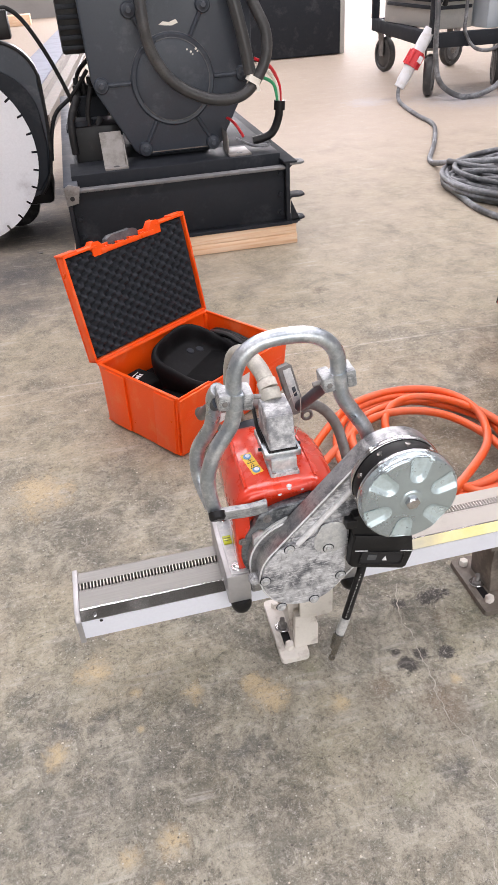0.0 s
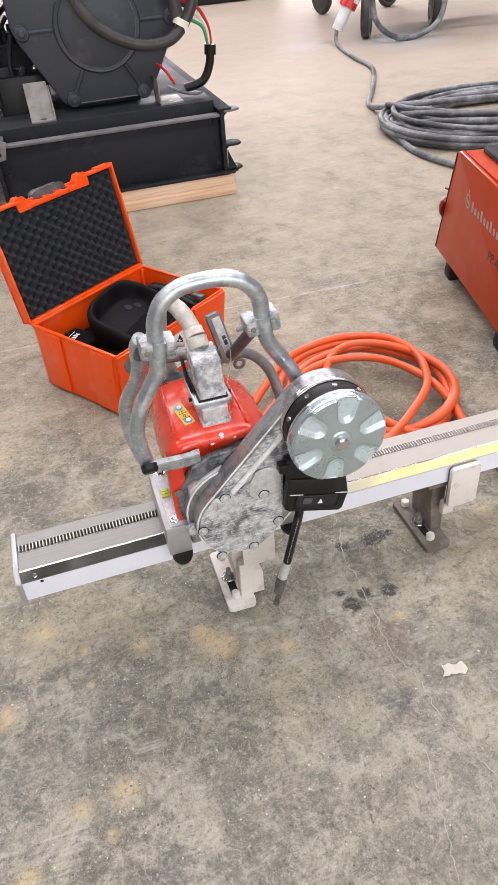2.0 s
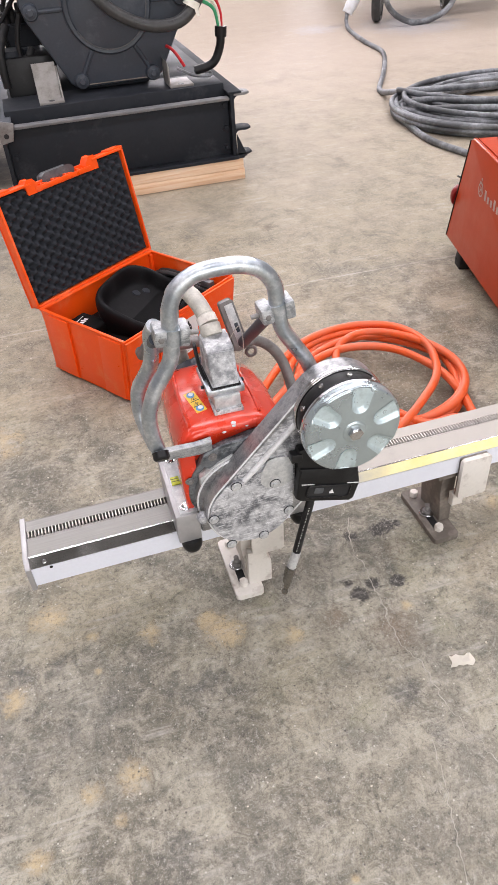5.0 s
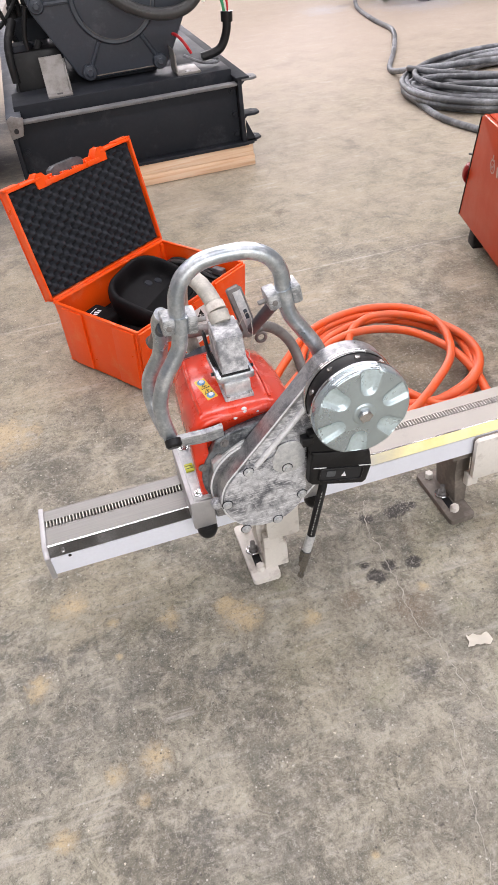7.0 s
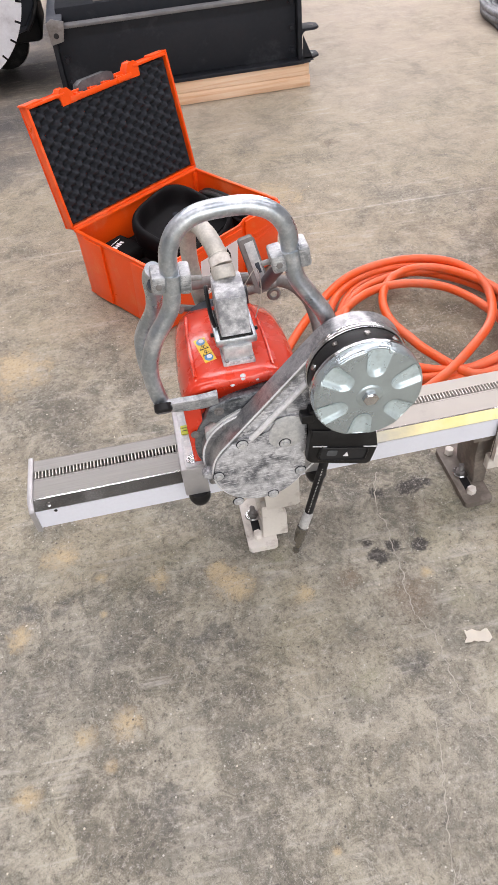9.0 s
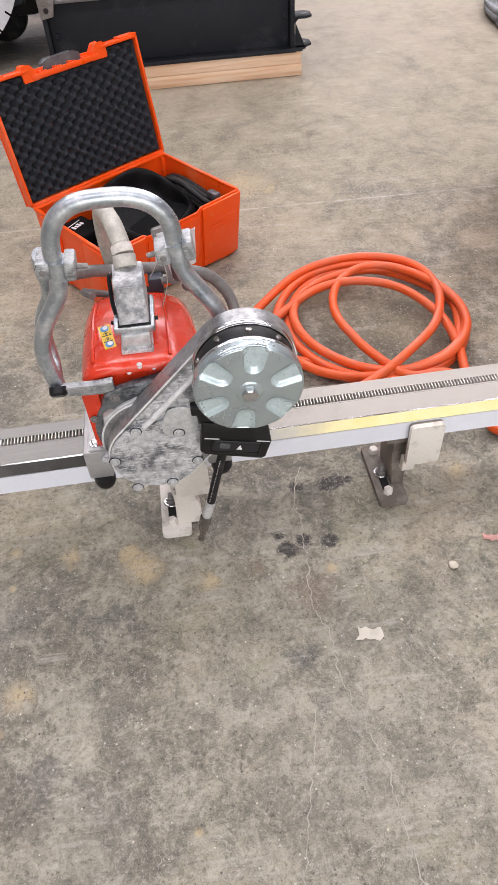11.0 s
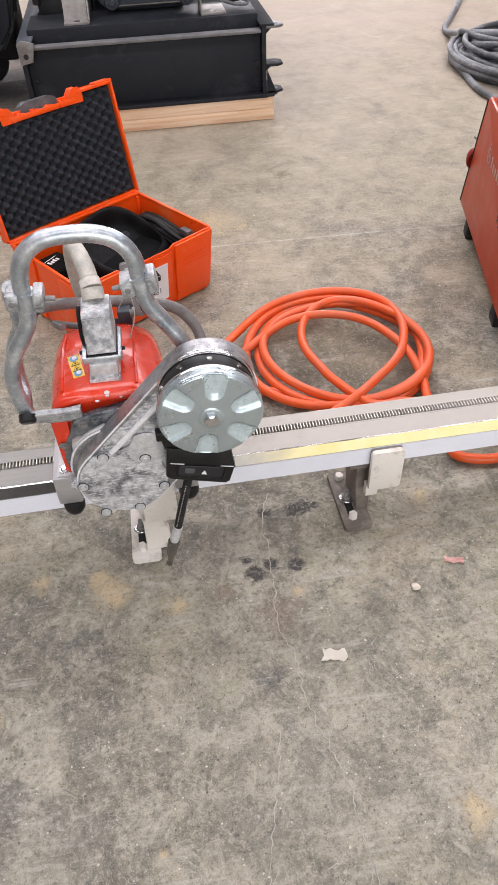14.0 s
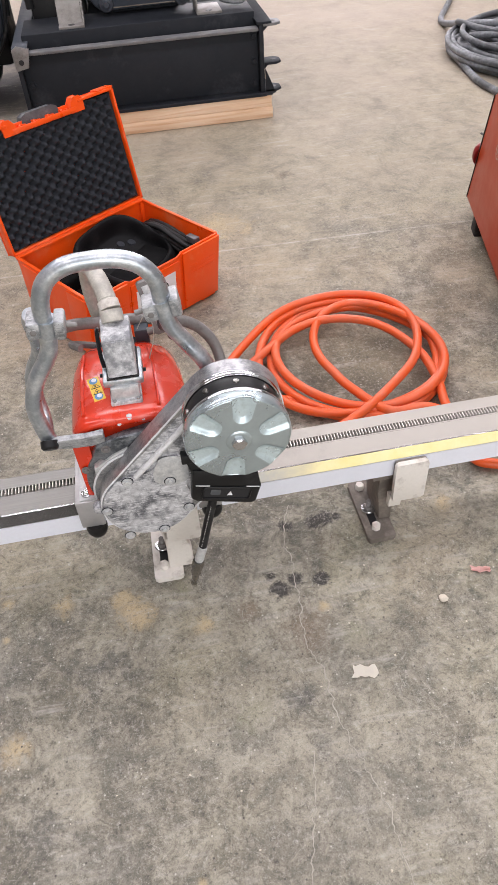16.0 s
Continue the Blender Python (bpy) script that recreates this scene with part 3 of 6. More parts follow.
solo("wall_west", box(-9.2, -9, -7.2, 20.2, 0, 7, 0), WALL, "pale sheet-clad hall wall", "wall", kind="structure", smooth=0)
solo("wall_east", box(12, 12.2, -7.2, 20.2, 0, 7, 0), WALL, "pale sheet-clad hall wall", "wall", kind="structure", smooth=0)
bm = bmesh.new()
edges = [-7.2, -3.8, -2.2, 1.7, 3.3, 7.2, 8.8, 13.2, 14.8, 20.2]
for a, b in zip(edges[0::2], edges[1::2]):
    box(-9.2, 12.2, a, b, 7.0, 7.15, 0, bm)
for a, b in zip(edges[1::2], edges[2::2]):
    box(-9.2, -6.2, a, b, 7.0, 7.15, 0, bm)
    box(9.2, 12.2, a, b, 7.0, 7.15, 0, bm)
solo("ceiling", bm, WALL, "pale hall ceiling with long roof lights", "ceiling", kind="structure", smooth=0)


def crack(points, w):
    bm = bmesh.new()
    path = rounded(points, 16)
    rows = []
    for i, q in enumerate(path):
        d = (path[min(i + 1, len(path) - 1)] - path[max(i - 1, 0)]).normalized()
        s = Vector((-d.y, d.x, 0))
        j = s * (0.006 * noise.noise(q * 55) + 0.003 * noise.noise(q * 160))
        ww = w * (0.55 + 0.9 * abs(noise.noise(q * 35 + Vector((7, 0, 0)))))
        rows.append([bm.verts.new(q + j + s * k * ww + Vector((0, 0, h))) for k, h in ((-1, 0.0002), (0, 0.0008), (1, 0.0002))])
    for a, b in zip(rows, rows[1:]):
        for k in range(2):
            bm.faces.new((a[k], a[k + 1], b[k + 1], b[k]))
    return bm


CRACKFILL = surface("cement_laitance", (0.42, 0.385, 0.33), 0.8, 0, (0.34, 0.31, 0.27), 0.5, 40, 300, 0.1, 0.2)
part("crack", crack([(0.2655, 0.124, 0), (0.247, 0.085, 0), (0.240, 0.043, 0), (0.244, -0.01, 0), (0.238, -0.05, 0), (0.2400, -0.087, 0), (0.232, -0.13, 0), (0.2345, -0.181, 0), (0.247, -0.222, 0), (0.2483, -0.268, 0), (0.252, -0.308, 0), (0.2683, -0.368, 0), (0.2814, -0.424, 0), (0.2842, -0.474, 0), (0.2892, -0.553, 0), (0.295, -0.64, 0)], 0.0010), CRACKFILL, floor, "pale filled hairline crack")
part("crack", crack([(0.2027, -0.335, 0), (0.186, -0.40, 0), (0.168, -0.465, 0), (0.1504, -0.5295, 0), (0.135, -0.60, 0)], 0.0009), CRACKFILL, floor)


# ---- the saw track on its feet ----
TRACK = pose(0, 0.0205, 0.153, 0, 0, 0.6)
track = thing("saw_track", TRACK, "silver aluminium wall-saw track with steel rack on low feet", "track")
X0, X1 = -0.312, 1.25
beam = [(0, 0), (0.096, 0), (0.096, 0.0495), (0.094, 0.0505), (0.073, 0.0505), (0.073, 0.036), (0.052, 0.036), (0.052, 0.050), (0.012, 0.050), (0.0, 0.038)]
part("beam", prism(beam, X0, X1, "x", 0.0), ALU, track, smooth=25)
# thin face whose bright colour carries the light from the near side
part("front_strip", prism([(-0.0012, 0.001), (0.0, 0.001), (0.0, 0.0375), (-0.0012, 0.0375)], X0, X1, "x", 0.0003), ALU_LIT, track, "front face painted bluish-white for the light on it")
part("guide_strip", prism([(0.0, 0.0385), (0.0118, 0.0503), (0.0110, 0.0513), (-0.0008, 0.0395)], X0, 0.195, "x", 0.0), ALU_REFLECTION, track, "shiny bevel with a dark reflection put into its colour", 0)
part("scale_tape", prism([(0.0, 0.0385), (0.0118, 0.0503), (0.0110, 0.0513), (-0.0008, 0.0395)], 0.195, X1, "x", 0.0), YELLOW, track, "pale yellow strip that fades to grey", 0)
part("edge_bead", prism([(0.0112, 0.0495), (0.0135, 0.0495), (0.0135, 0.0516), (0.0112, 0.0516)], X0, X1, "x", 0.0005), CHROME, track)
rack = part("rack", prism([(0.0524, 0.0362), (0.0726, 0.0362), (0.0726, 0.0400), (0.0524, 0.0400)], X0, X1, "x", 0), RACK, track, "dark steel rack")
teeth = bmesh.new()
pitch = 0.0054
for k in range(int((X1 - X0) / pitch)):
    x = X0 + pitch * (k + 0.3)
    prism([(x, 0.0399), (x + 0.0027, 0.0399), (x + 0.0021, 0.0518), (x + 0.0006, 0.0518)], 0.0562, 0.0690, "y", 0, teeth)
part("rack_teeth", teeth, RACKTOOTH, rack, "row of steel teeth", 25)
part("rack_bar", prism([(0.0524, 0.0401), (0.0552, 0.0401), (0.0552, 0.0500), (0.0524, 0.0500)], X0, X1, "x", 0), ALU, rack)
part("rack_bar", prism([(0.0700, 0.0401), (0.0726, 0.0401), (0.0726, 0.0510), (0.0700, 0.0510)], X0, X1, "x", 0), ALU, rack)
plate = prism([(-0.003, -0.006), (0.012, -0.006), (0.100, 0.0), (0.100, 0.054), (0.010, 0.054), (-0.004, 0.041)], X0 - 0.0085, X0, "x", 0.0015)
end = part("end_plate", plate, MACHINED, track, "flat aluminium end plate")
part("bolt", bolt_head(Matrix.Translation((X0 - 0.0085, 0.02, 0.022)) @ pose(0, 0, 0, 0, -90, 0), 0.004, 0.004), BLACK, end)
part("screw", lathe([(0, 0.0015), (0.0035, 0.001), (0.004, 0), (0, 0)], Matrix.Translation((X0 + 0.022, 0.0045, 0.0440)) @ pose(0, 0, 0, 45, 0, 0), 14), CHROME, track)
part("screw", lathe([(0, 0.0012), (0.0025, 0.0008), (0.0028, 0), (0, 0)], Matrix.Translation((X0 + 0.030, -0.001, 0.034)) @ TO_FRONT, 12), BLACK, track)


def track_foot(m, paint, plate_paint, label):
    """A slotted base plate with anchor bolt, an upright and a clamp plate that holds the track's edge."""
    ob = thing("track_foot", m, label, "track foot", "feet under the saw track")
    base = prism(round_rect(0, 0.051, 0, 0.14, 0.006), 0, 0.012, "z", 0.0015)
    b = part("base_plate", base, paint, ob)
    slot = prism(round_rect(0.0125, 0.0265, 0.026, 0.085, 0.0068), 0.0118, 0.0124, "z", 0)
    part("slot", slot, INK, b, "dark slot", 0)
    part("washer", lathe([(0.005, 0.0025), (0.0135, 0.0025), (0.0145, 0.0012), (0.0145, 0), (0.005, 0)], Matrix.Translation((0.0195, 0.070, 0.0126)) @ pose(0, 0, 0, -8, 5, 0), 28), CHROME, ob, "bright zinc washer")
    part("nut", hexnut(Matrix.Translation((0.0195, 0.070, 0.0148)), 0.0085, 0.007), STEEL_GREY, ob)
    stud = bmesh.new()
    lathe([(0, 0.024)] + [(0.0046 - 0.0006 * (k % 2), 0.023 - 0.001 * k) for k in range(18)] + [(0, 0.004)], Matrix.Translation((0.0195, 0.070, 0.0120)), 16, stud)
    part("stud", stud, STEEL_GREY, ob)
    part("levelling_screw", hexnut(Matrix.Translation((0.0195, 0.024, 0.012)) @ pose(0, 0, 0, 10, -4, 12), 0.0085, 0.013), plate_paint, ob)
    part("levelling_screw", hexnut(Matrix.Translation((0.0195, 0.122, 0.012)), 0.0085, 0.012), plate_paint, ob)
    part("upright", prism([(0.030, 0.012), (0.053, 0.012), (0.053, 0.140), (0.024, 0.140), (0.024, 0.09)], 0.042, 0.112, "y", 0.002), paint, ob)
    rib = [(0.028, 0.012), (0.072, 0.012), (0.072, 0.06), (0.062, 0.094), (0.030, 0.094)] if paint is PRIMER else [(0.036, 0.072), (0.058, 0.072), (0.060, 0.100), (0.036, 0.100)]
    part("rib", prism(rib, 0.018, 0.034, "y", 0.003), PRIMER, ob)
    part("saddle", box(0.004, 0.088, 0.024, 0.112, 0.140, 0.1525, 0.002), paint, ob)
    c = part("clamp_plate", prism(round_rect(0.036, 0.092, 0.101, 0.190, 0.005), 0.0055, 0.0145, "y", 0.0015), PRIMER, ob, "white-painted clamp plate")
    part("gasket", prism(round_rect(0.0365, 0.0915, 0.1015, 0.1895, 0.005), 0.0145, 0.0185, "y", 0.0005), FOOTGREY, c)
    return ob


track_foot(pose(0, 0.0, 0), PRIMER, PRIMER, "white-painted dusty steel foot with slotted base plate")
track_foot(pose(0.387, 0.003, 0, 0, 0, 1.0), FOOTGREY, PRIMER, "bare grey steel foot with white clamp plate")
track_foot(pose(1.08, 0.010, 0, 0, 0, 1.0), FOOTGREY, PRIMER, "bare grey steel foot with white clamp plate")

# ---- the wall saw on the track ----
saw = thing("wall_saw", pose(0.0, 0.07, 0.2035), "red and silver electric wall saw clamped on the track", "wall saw", built_in_world=True,
            adjust=Matrix.Translation((0.007, -0.007, 0.0)) @ Matrix.Scale(1.03, 4))
C1, C2 = (0.017, 0.283), (0.1445, 0.4150)


SAW_BACK = (Matrix.Translation((0.007, -0.007, 0.0)) @ Matrix.Scale(1.03, 4)).inverted()


def hall(name, bm, material, parent, label="", smooth=40):
    """A saw part given in hall metres."""
    bm.transform(SAW_BACK)
    return part(name, bm, material, parent, label, smooth)


# carriage
part("carriage_plate", box(-0.052, 0.098, -0.004, 0.128, 0.200, 0.228, 0.004), CASTRIM, saw)
for x in (-0.071, 0.103):
    bar = part("carriage_bar", box(x - 0.0175, x + 0.0175, -0.012, 0.132, 0.196, 0.251, 0.0025), MACHINED, saw, "machined aluminium carriage bar")
    part("cap_strip", box(x - 0.010, x + 0.0175, -0.009, 0.130, 0.2505, 0.2535, 0.001), DUSTED, bar)
    part("bolt", bolt_head(Matrix.Translation((x + 0.001, 0.004, 0.2535)), 0.0055, 0.006), CHROME, bar)
    part("bolt", bolt_head(Matrix.Translation((x + 0.001, 0.116, 0.2535)), 0.0055, 0.006), CHROME, bar)
    k = part("knob", lathe([(0, -0.026), (0.007, -0.0255), (0.0125, -0.022), (0.0155, -0.015), (0.0160, -0.008), (0.0150, -0.004), (0.0150, 0.0), (0, 0)], Matrix.Translation((x + 0.002, -0.004, 0.197)), 28), BLACK, saw, "black plastic knob")
vial = part("level_vial", box(-0.079, -0.066, 0.054, 0.072, 0.2535, 0.2565, 0.001), GREENTINT, saw, "yellow-green spirit level vial")
part("mark", box(-0.0775, -0.0675, 0.060, 0.0607, 0.2564, 0.2569, 0), INK, vial, "", 0)
part("mark", box(-0.0775, -0.0675, 0.0655, 0.0662, 0.2564, 0.2569, 0), INK, vial, "", 0)

# motor with its red cover
def cover_ring(bm, y, k, lift, sag=0.0):
    """One cross-section of the cover, k scaled about its core."""
    sec = [(-0.054, 0.300)] + [(-0.0640, 0.335), (-0.0640, 0.352), (-0.0615, 0.369), (-0.056, 0.383), (-0.049, 0.3915), (-0.042, 0.396), (-0.036, 0.3985)]
    sec += [(0.000, 0.4005), (0.030, 0.4005), (0.058, 0.399), (0.067, 0.3965), (0.072, 0.3925), (0.086, 0.386), (0.097, 0.374), (0.103, 0.358), (0.104, 0.335), (0.098, 0.300)]
    return [bm.verts.new((0.014 + (x - 0.014) * k, y + sag * ((x - 0.014) / 0.09) ** 2, 0.300 + (z - 0.300) * k + lift)) for x, z in sec]


bm = bmesh.new()
stations = [(0.002, 0.80, 0.0), (-0.0035, 0.845, 0.0), (-0.0050, 0.87, 0.0), (-0.0050, 0.91, 0.0), (-0.0030, 0.955, 0.0), (0.0015, 0.985, 0.0), (0.008, 0.998, 0.001), (0.016, 1.0, 0.002), (0.045, 1.0, 0.006), (0.085, 0.99, 0.010), (0.120, 0.965, 0.011), (0.150, 0.92, 0.010), (0.172, 0.85, 0.007), (0.188, 0.75, 0.003), (0.197, 0.60, 0.0)]
rings = [cover_ring(bm, y, k, l) for y, k, l in stations]
for a, b in zip(rings, rings[1:]):
    for i in range(len(a) - 1):
        bm.faces.new((a[i], a[i + 1], b[i + 1], b[i]))
bm.faces.new(rings[-1])
bm.faces.new(rings[0][::-1])
cover = hall("motor_cover", bm, RED, saw, "scratched glossy red motor cover", 32)
hall("cover_flank", prism([(-0.0620, 0.252), (-0.0450, 0.248), (-0.0420, 0.300), (-0.0400, 0.366), (-0.0540, 0.378), (-0.0640, 0.358)], -0.009, 0.034, "y", 0.003), RED, cover)
hall("cover_rib", tube([(0.063, 0.010, 0.3995), (0.063, 0.060, 0.406), (0.0615, 0.110, 0.408), (0.058, 0.140, 0.4065)], 0.0022, 8, 5), RED, cover)
hall("cover_rib", tube([(-0.040, 0.010, 0.3985), (-0.041, 0.050, 0.404), (-0.040, 0.100, 0.4075), (-0.037, 0.135, 0.406)], 0.0030, 8, 5), RED, cover)
for x, y, z, r in ((0.021, -0.0018, 0.3958, 0.0045), (0.0395, -0.0038, 0.3910, 0.0030), (0.006, -0.0042, 0.3888, 0.0034)):
    hall("screw", lathe([(0, 0.0010), (r * 0.7, 0.0009), (r, 0.0002), (r, -0.004), (0, -0.004)], Matrix.Translation((x, y, z)) @ pose(0, 0, 0, 52, 0, 0), 16), DUSTED, cover)
part("motor_body", lathe([(0, 0), (0.058, 0), (0.062, 0.004), (0.062, 0.150), (0.055, 0.158), (0, 0.158)], Matrix.Translation((0.005, 0.20, 0.318)) @ TO_FRONT, 32), CAST_DARK, saw)
STICK = Matrix.Translation((-0.0265, 0.060, 0.3942)) @ pose(0, 0, 0, 5.5, -4, 12)
stick = part("warning_sticker", box(-0.0080, 0.0080, -0.0225, 0.0225, 0, 0.0008, 0.0, m=STICK), STICKER, cover, "yellow warning sticker with pictograms", 0)
SM = STICK @ Matrix.Translation((0, 0, 0.0008))
for yy, mat in ((0.0155, BLUE), (-0.0155, BLUE)):
    part("pictogram", lathe([(0, 0.0005), (0.0058, 0.0005), (0.0058, 0), (0, 0)], SM @ Matrix.Translation((0, yy, 0)), 20), mat, stick, "", 0)
    part("pictogram", lathe([(0, 0.0009), (0.0035, 0.0009), (0.0035, 0), (0, 0)], SM @ Matrix.Translation((0.001, yy + 0.001, 0)), 12), WHITE, stick, "", 0)
for yy in (0.0055, -0.006):
    part("pictogram", prism([(-0.0065, -0.0045), (0.0065, -0.0045), (0, 0.0055)], 0.0002, 0.0005, "z", 0, m=SM @ Matrix.Translation((0, yy, 0))), INK, stick, "", 0)
    part("pictogram", prism([(-0.0050, -0.0033), (0.0050, -0.0033), (0, 0.0035)], 0.0004, 0.0008, "z", 0, m=SM @ Matrix.Translation((0, yy, 0))), STICKER, stick, "", 0)
    part("pictogram", box(-0.001, 0.001, -0.0025, 0.001, 0.0007, 0.0011, 0, m=SM @ Matrix.Translation((0, yy, 0))), INK, stick, "", 0)

# gearbox flange plates between motor and arm
A1, A2 = (0.0250, 0.2775), (0.1580, 0.4200)
hall("gear_flange", prism(teardrop((0.023, 0.290), 0.081, (0.055, 0.310), 0.068), -0.012, 0.034, "y", 0.004), SCUFFDARK, saw, "dark grey scuffed gearbox flange")
disc_ring = hall("flange_disc", prism(arc(A1[0] - 0.001, A1[1] + 0.004, 0.0735, 0, 360, 48)[:-1], -0.028, -0.012, "y", 0.003), CASTRIM, saw, "dusty bluish flange plate")
hall("flange_edge", tube([(A1[0] - 0.001 + 0.0728 * math.cos(radians(a)), -0.0275, A1[1] + 0.004 + 0.0728 * math.sin(radians(a))) for a in range(95, 276, 10)], 0.0016, 8, 2), EDGE_GLINT, disc_ring)
hall("flange_bracket", prism([(-0.038, 0.352), (-0.030, 0.371), (0.004, 0.3785), (0.040, 0.3815), (0.052, 0.374), (0.030, 0.360), (0.004, 0.344), (-0.020, 0.336)], -0.022, -0.010, "y", 0.003), SCUFFDARK, saw)
hall("flange_bracket", prism([(-0.040, 0.330), (-0.012, 0.350), (0.010, 0.360), (0.018, 0.356), (-0.004, 0.338), (-0.030, 0.312), (-0.042, 0.306)], -0.0255, -0.012, "y", 0.002), DUSTED, saw, "pale scuffed casting web")
hall("handle_bracket", prism([(-0.098, 0.377), (-0.095, 0.391), (-0.066, 0.386), (-0.040, 0.387), (-0.016, 0.391), (-0.016, 0.374), (-0.034, 0.370), (-0.056, 0.372), (-0.080, 0.375)], -0.021, -0.010, "y", 0.002), CASTCLAMP, saw, "flat scuffed handle bracket")
for x, z, r in ((-0.018, 0.362, 0.0042), (-0.014, 0.336, 0.0038), (-0.054, 0.318, 0.004)):
    hall("bolt", bolt_head(Matrix.Translation((x, -0.022 if z > 0.35 else (-0.0255 if z > 0.32 else -0.012), z)) @ TO_FRONT, r, 0.004), STEEL_GREY, saw)

# gear arm
arm = hall("gear_arm", prism(teardrop(A1, 0.0665, A2, 0.0665), -0.0550, -0.0250, "y", 0.002, seg=2), CASTRIM, saw, "worn cast aluminium gear arm")
outline = teardrop(A1, 0.0652, A2, 0.0652, 30)
# tube along the rim puts its edge highlight into pale colour
hall("arm_edge", tube([(x, -0.0550, z) for x, z in outline + outline[:1]], 0.0014, 8, 1, False), EDGE_GLINT, arm, "rim with its edge highlight painted pale")
hall("arm_rib", tube([(0.016, -0.0570, 0.336), (0.026, -0.0575, 0.3455), (0.056, -0.0575, 0.377), (0.088, -0.0575, 0.410), (0.0955, -0.0575, 0.421), (0.0975, -0.0565, 0.442)], 0.0044, 10, 5), EDGE_GLINT, arm)
hall("arm_face", prism(teardrop((0.046, 0.318), 0.050, (0.130, 0.410), 0.045), -0.0558, -0.0540, "y", 0.0005), CAST, arm)
lowcover = arc(A1[0], A1[1], 0.0630, 142, 386, 30)
lowcover += [(0.0890, 0.330), (0.0885, 0.348), (0.082, 0.3640), (0.066, 0.3655), (0.050, 0.357), (0.042, 0.344), (0.028, 0.3390), (0.006, 0.3400), (-0.012, 0.3300)]
cov = hall("arm_cover", prism(lowcover, -0.0590, -0.0550, "y", 0.0012), CAST, arm, "scuffed silver cover plate")
boss = [q for q in arc(0.0650, 0.3380, 0.0285, -150, 120, 20)] + [(0.046, 0.352), (0.040, 0.340)]
hall("cover_boss", prism([(min(x, 0.0885), z) for x, z in boss], -0.0602, -0.0585, "y", 0.0008), DUSTED, cov, "paler smooth boss")
for x, z in ((0.004, 0.330), (0.061, 0.319), (-0.0335, 0.277), (0.081, 0.258), (-0.011, 0.2165), (0.040, 0.2185)):
    d = 0.0602 if (x > 0.05 and z > 0.3) else 0.0590
    hall("bolt_ring", lathe([(0, 0.0006), (0.0078, 0.0006), (0.0084, 0), (0, 0)], Matrix.Translation((x, -d, z)) @ TO_FRONT, 18), STEEL_BLACK, cov, "", 0)
    hall("bolt", bolt_head(Matrix.Translation((x, -d - 0.0005, z)) @ TO_FRONT, 0.0045, 0.0040), DUSTED, cov)
hall("arm_lug", lathe([(0, 0.012), (0.006, 0.012), (0.0075, 0.010), (0.0085, 0), (0, 0)], Matrix.Translation((-0.047, -0.036, 0.268)) @ TO_FRONT, 18), CAST, arm)
hall("arm_lug", lathe([(0, 0.012), (0.006, 0.012), (0.0075, 0.010), (0.0085, 0), (0, 0)], Matrix.Translation((-0.004, -0.036, 0.206)) @ TO_FRONT, 18), PRIMER, arm)

# blade flange wheel
WM = Matrix.Translation((C2[0], -0.046, C2[1])) @ TO_FRONT
wheel = part("blade_flange", lathe([(0, 0.0), (0.061, 0.0), (0.0635, 0.002), (0.0635, 0.007), (0.062, 0.009), (0, 0.009)], WM, 56), CHROME, saw, "polished inner blade flange")
part("seal_ring", lathe([(0.050, 0.008), (0.0590, 0.008), (0.0605, 0.010), (0.0605, 0.030), (0.0585, 0.033), (0.050, 0.034)], WM, 56), BLACK, wheel, "black ring between the flanges")
for k in range(10):
    a = radians(36 * k + 12)
    part("flange_screw", lathe([(0, 0.003), (0.0035, 0.0026), (0.0042, 0), (0, 0)], WM @ pose(0.0603 * math.cos(a), 0.0603 * math.sin(a), 0.020) @ pose(0, 0, 0, 0, 90, math.degrees(a)), 10), OILSTEEL, wheel)
part("rim_ring", lathe([(0.050, 0.0355), (0.0640, 0.0355), (0.0656, 0.0365), (0.0658, 0.0385), (0.0648, 0.0398), (0.0658, 0.0412), (0.0650, 0.0430), (0.058, 0.0435)], WM, 64), CHROME, wheel)
# outer disc with six shallow rounded pockets
R, NR, NA = 0.0655, 40, 120
POCKET_TURN = 20.0


def disc_height(x, y):
    """Height of the disc's face; dished inside each pocket. Also says how deep inside a pocket the place is."""
    rad = math.hypot(x, y)
    q = rad / R
    a = (math.degrees(math.atan2(y, x)) - POCKET_TURN + 30) % 60 - 30
    v = radians(a) * rad / (0.0125 + 0.16 * (rad - 0.040))
    u = min(0.0, (rad - 0.0410) / 0.0140)
    s_in = max(0.0, min(1.0, (1 - math.hypot(u, v)) / 0.55))
    h = 0.0555 + 0.0022 * (1 - q ** 2) - 0.0042 * s_in * s_in * (3 - 2 * s_in) * min(1.0, (1.0 - q) / 0.05)
    if q > 0.955:
        h -= 0.0045 * ((q - 0.955) / 0.045) ** 2
    return h


bm = bmesh.new()
rows = []
for i in range(1, NR + 1):
    rad = R * i / NR
    rows.append([bm.verts.new((rad * math.cos(2 * math.pi * k / NA), rad * math.sin(2 * math.pi * k / NA), disc_height(rad * math.cos(2 * math.pi * k / NA), rad * math.sin(2 * math.pi * k / NA)))) for k in range(NA)])
c = bm.verts.new((0, 0, 0.0577))
for k in range(NA):
    bm.faces.new((c, rows[0][k], rows[0][(k + 1) % NA]))
for a, b in zip(rows, rows[1:]):
    for k in range(NA):
        bm.faces.new((a[k], a[(k + 1) % NA], b[(k + 1) % NA], b[k]))
lip = [bm.verts.new((v.co.x, v.co.y, 0.041)) for v in rows[-1]]
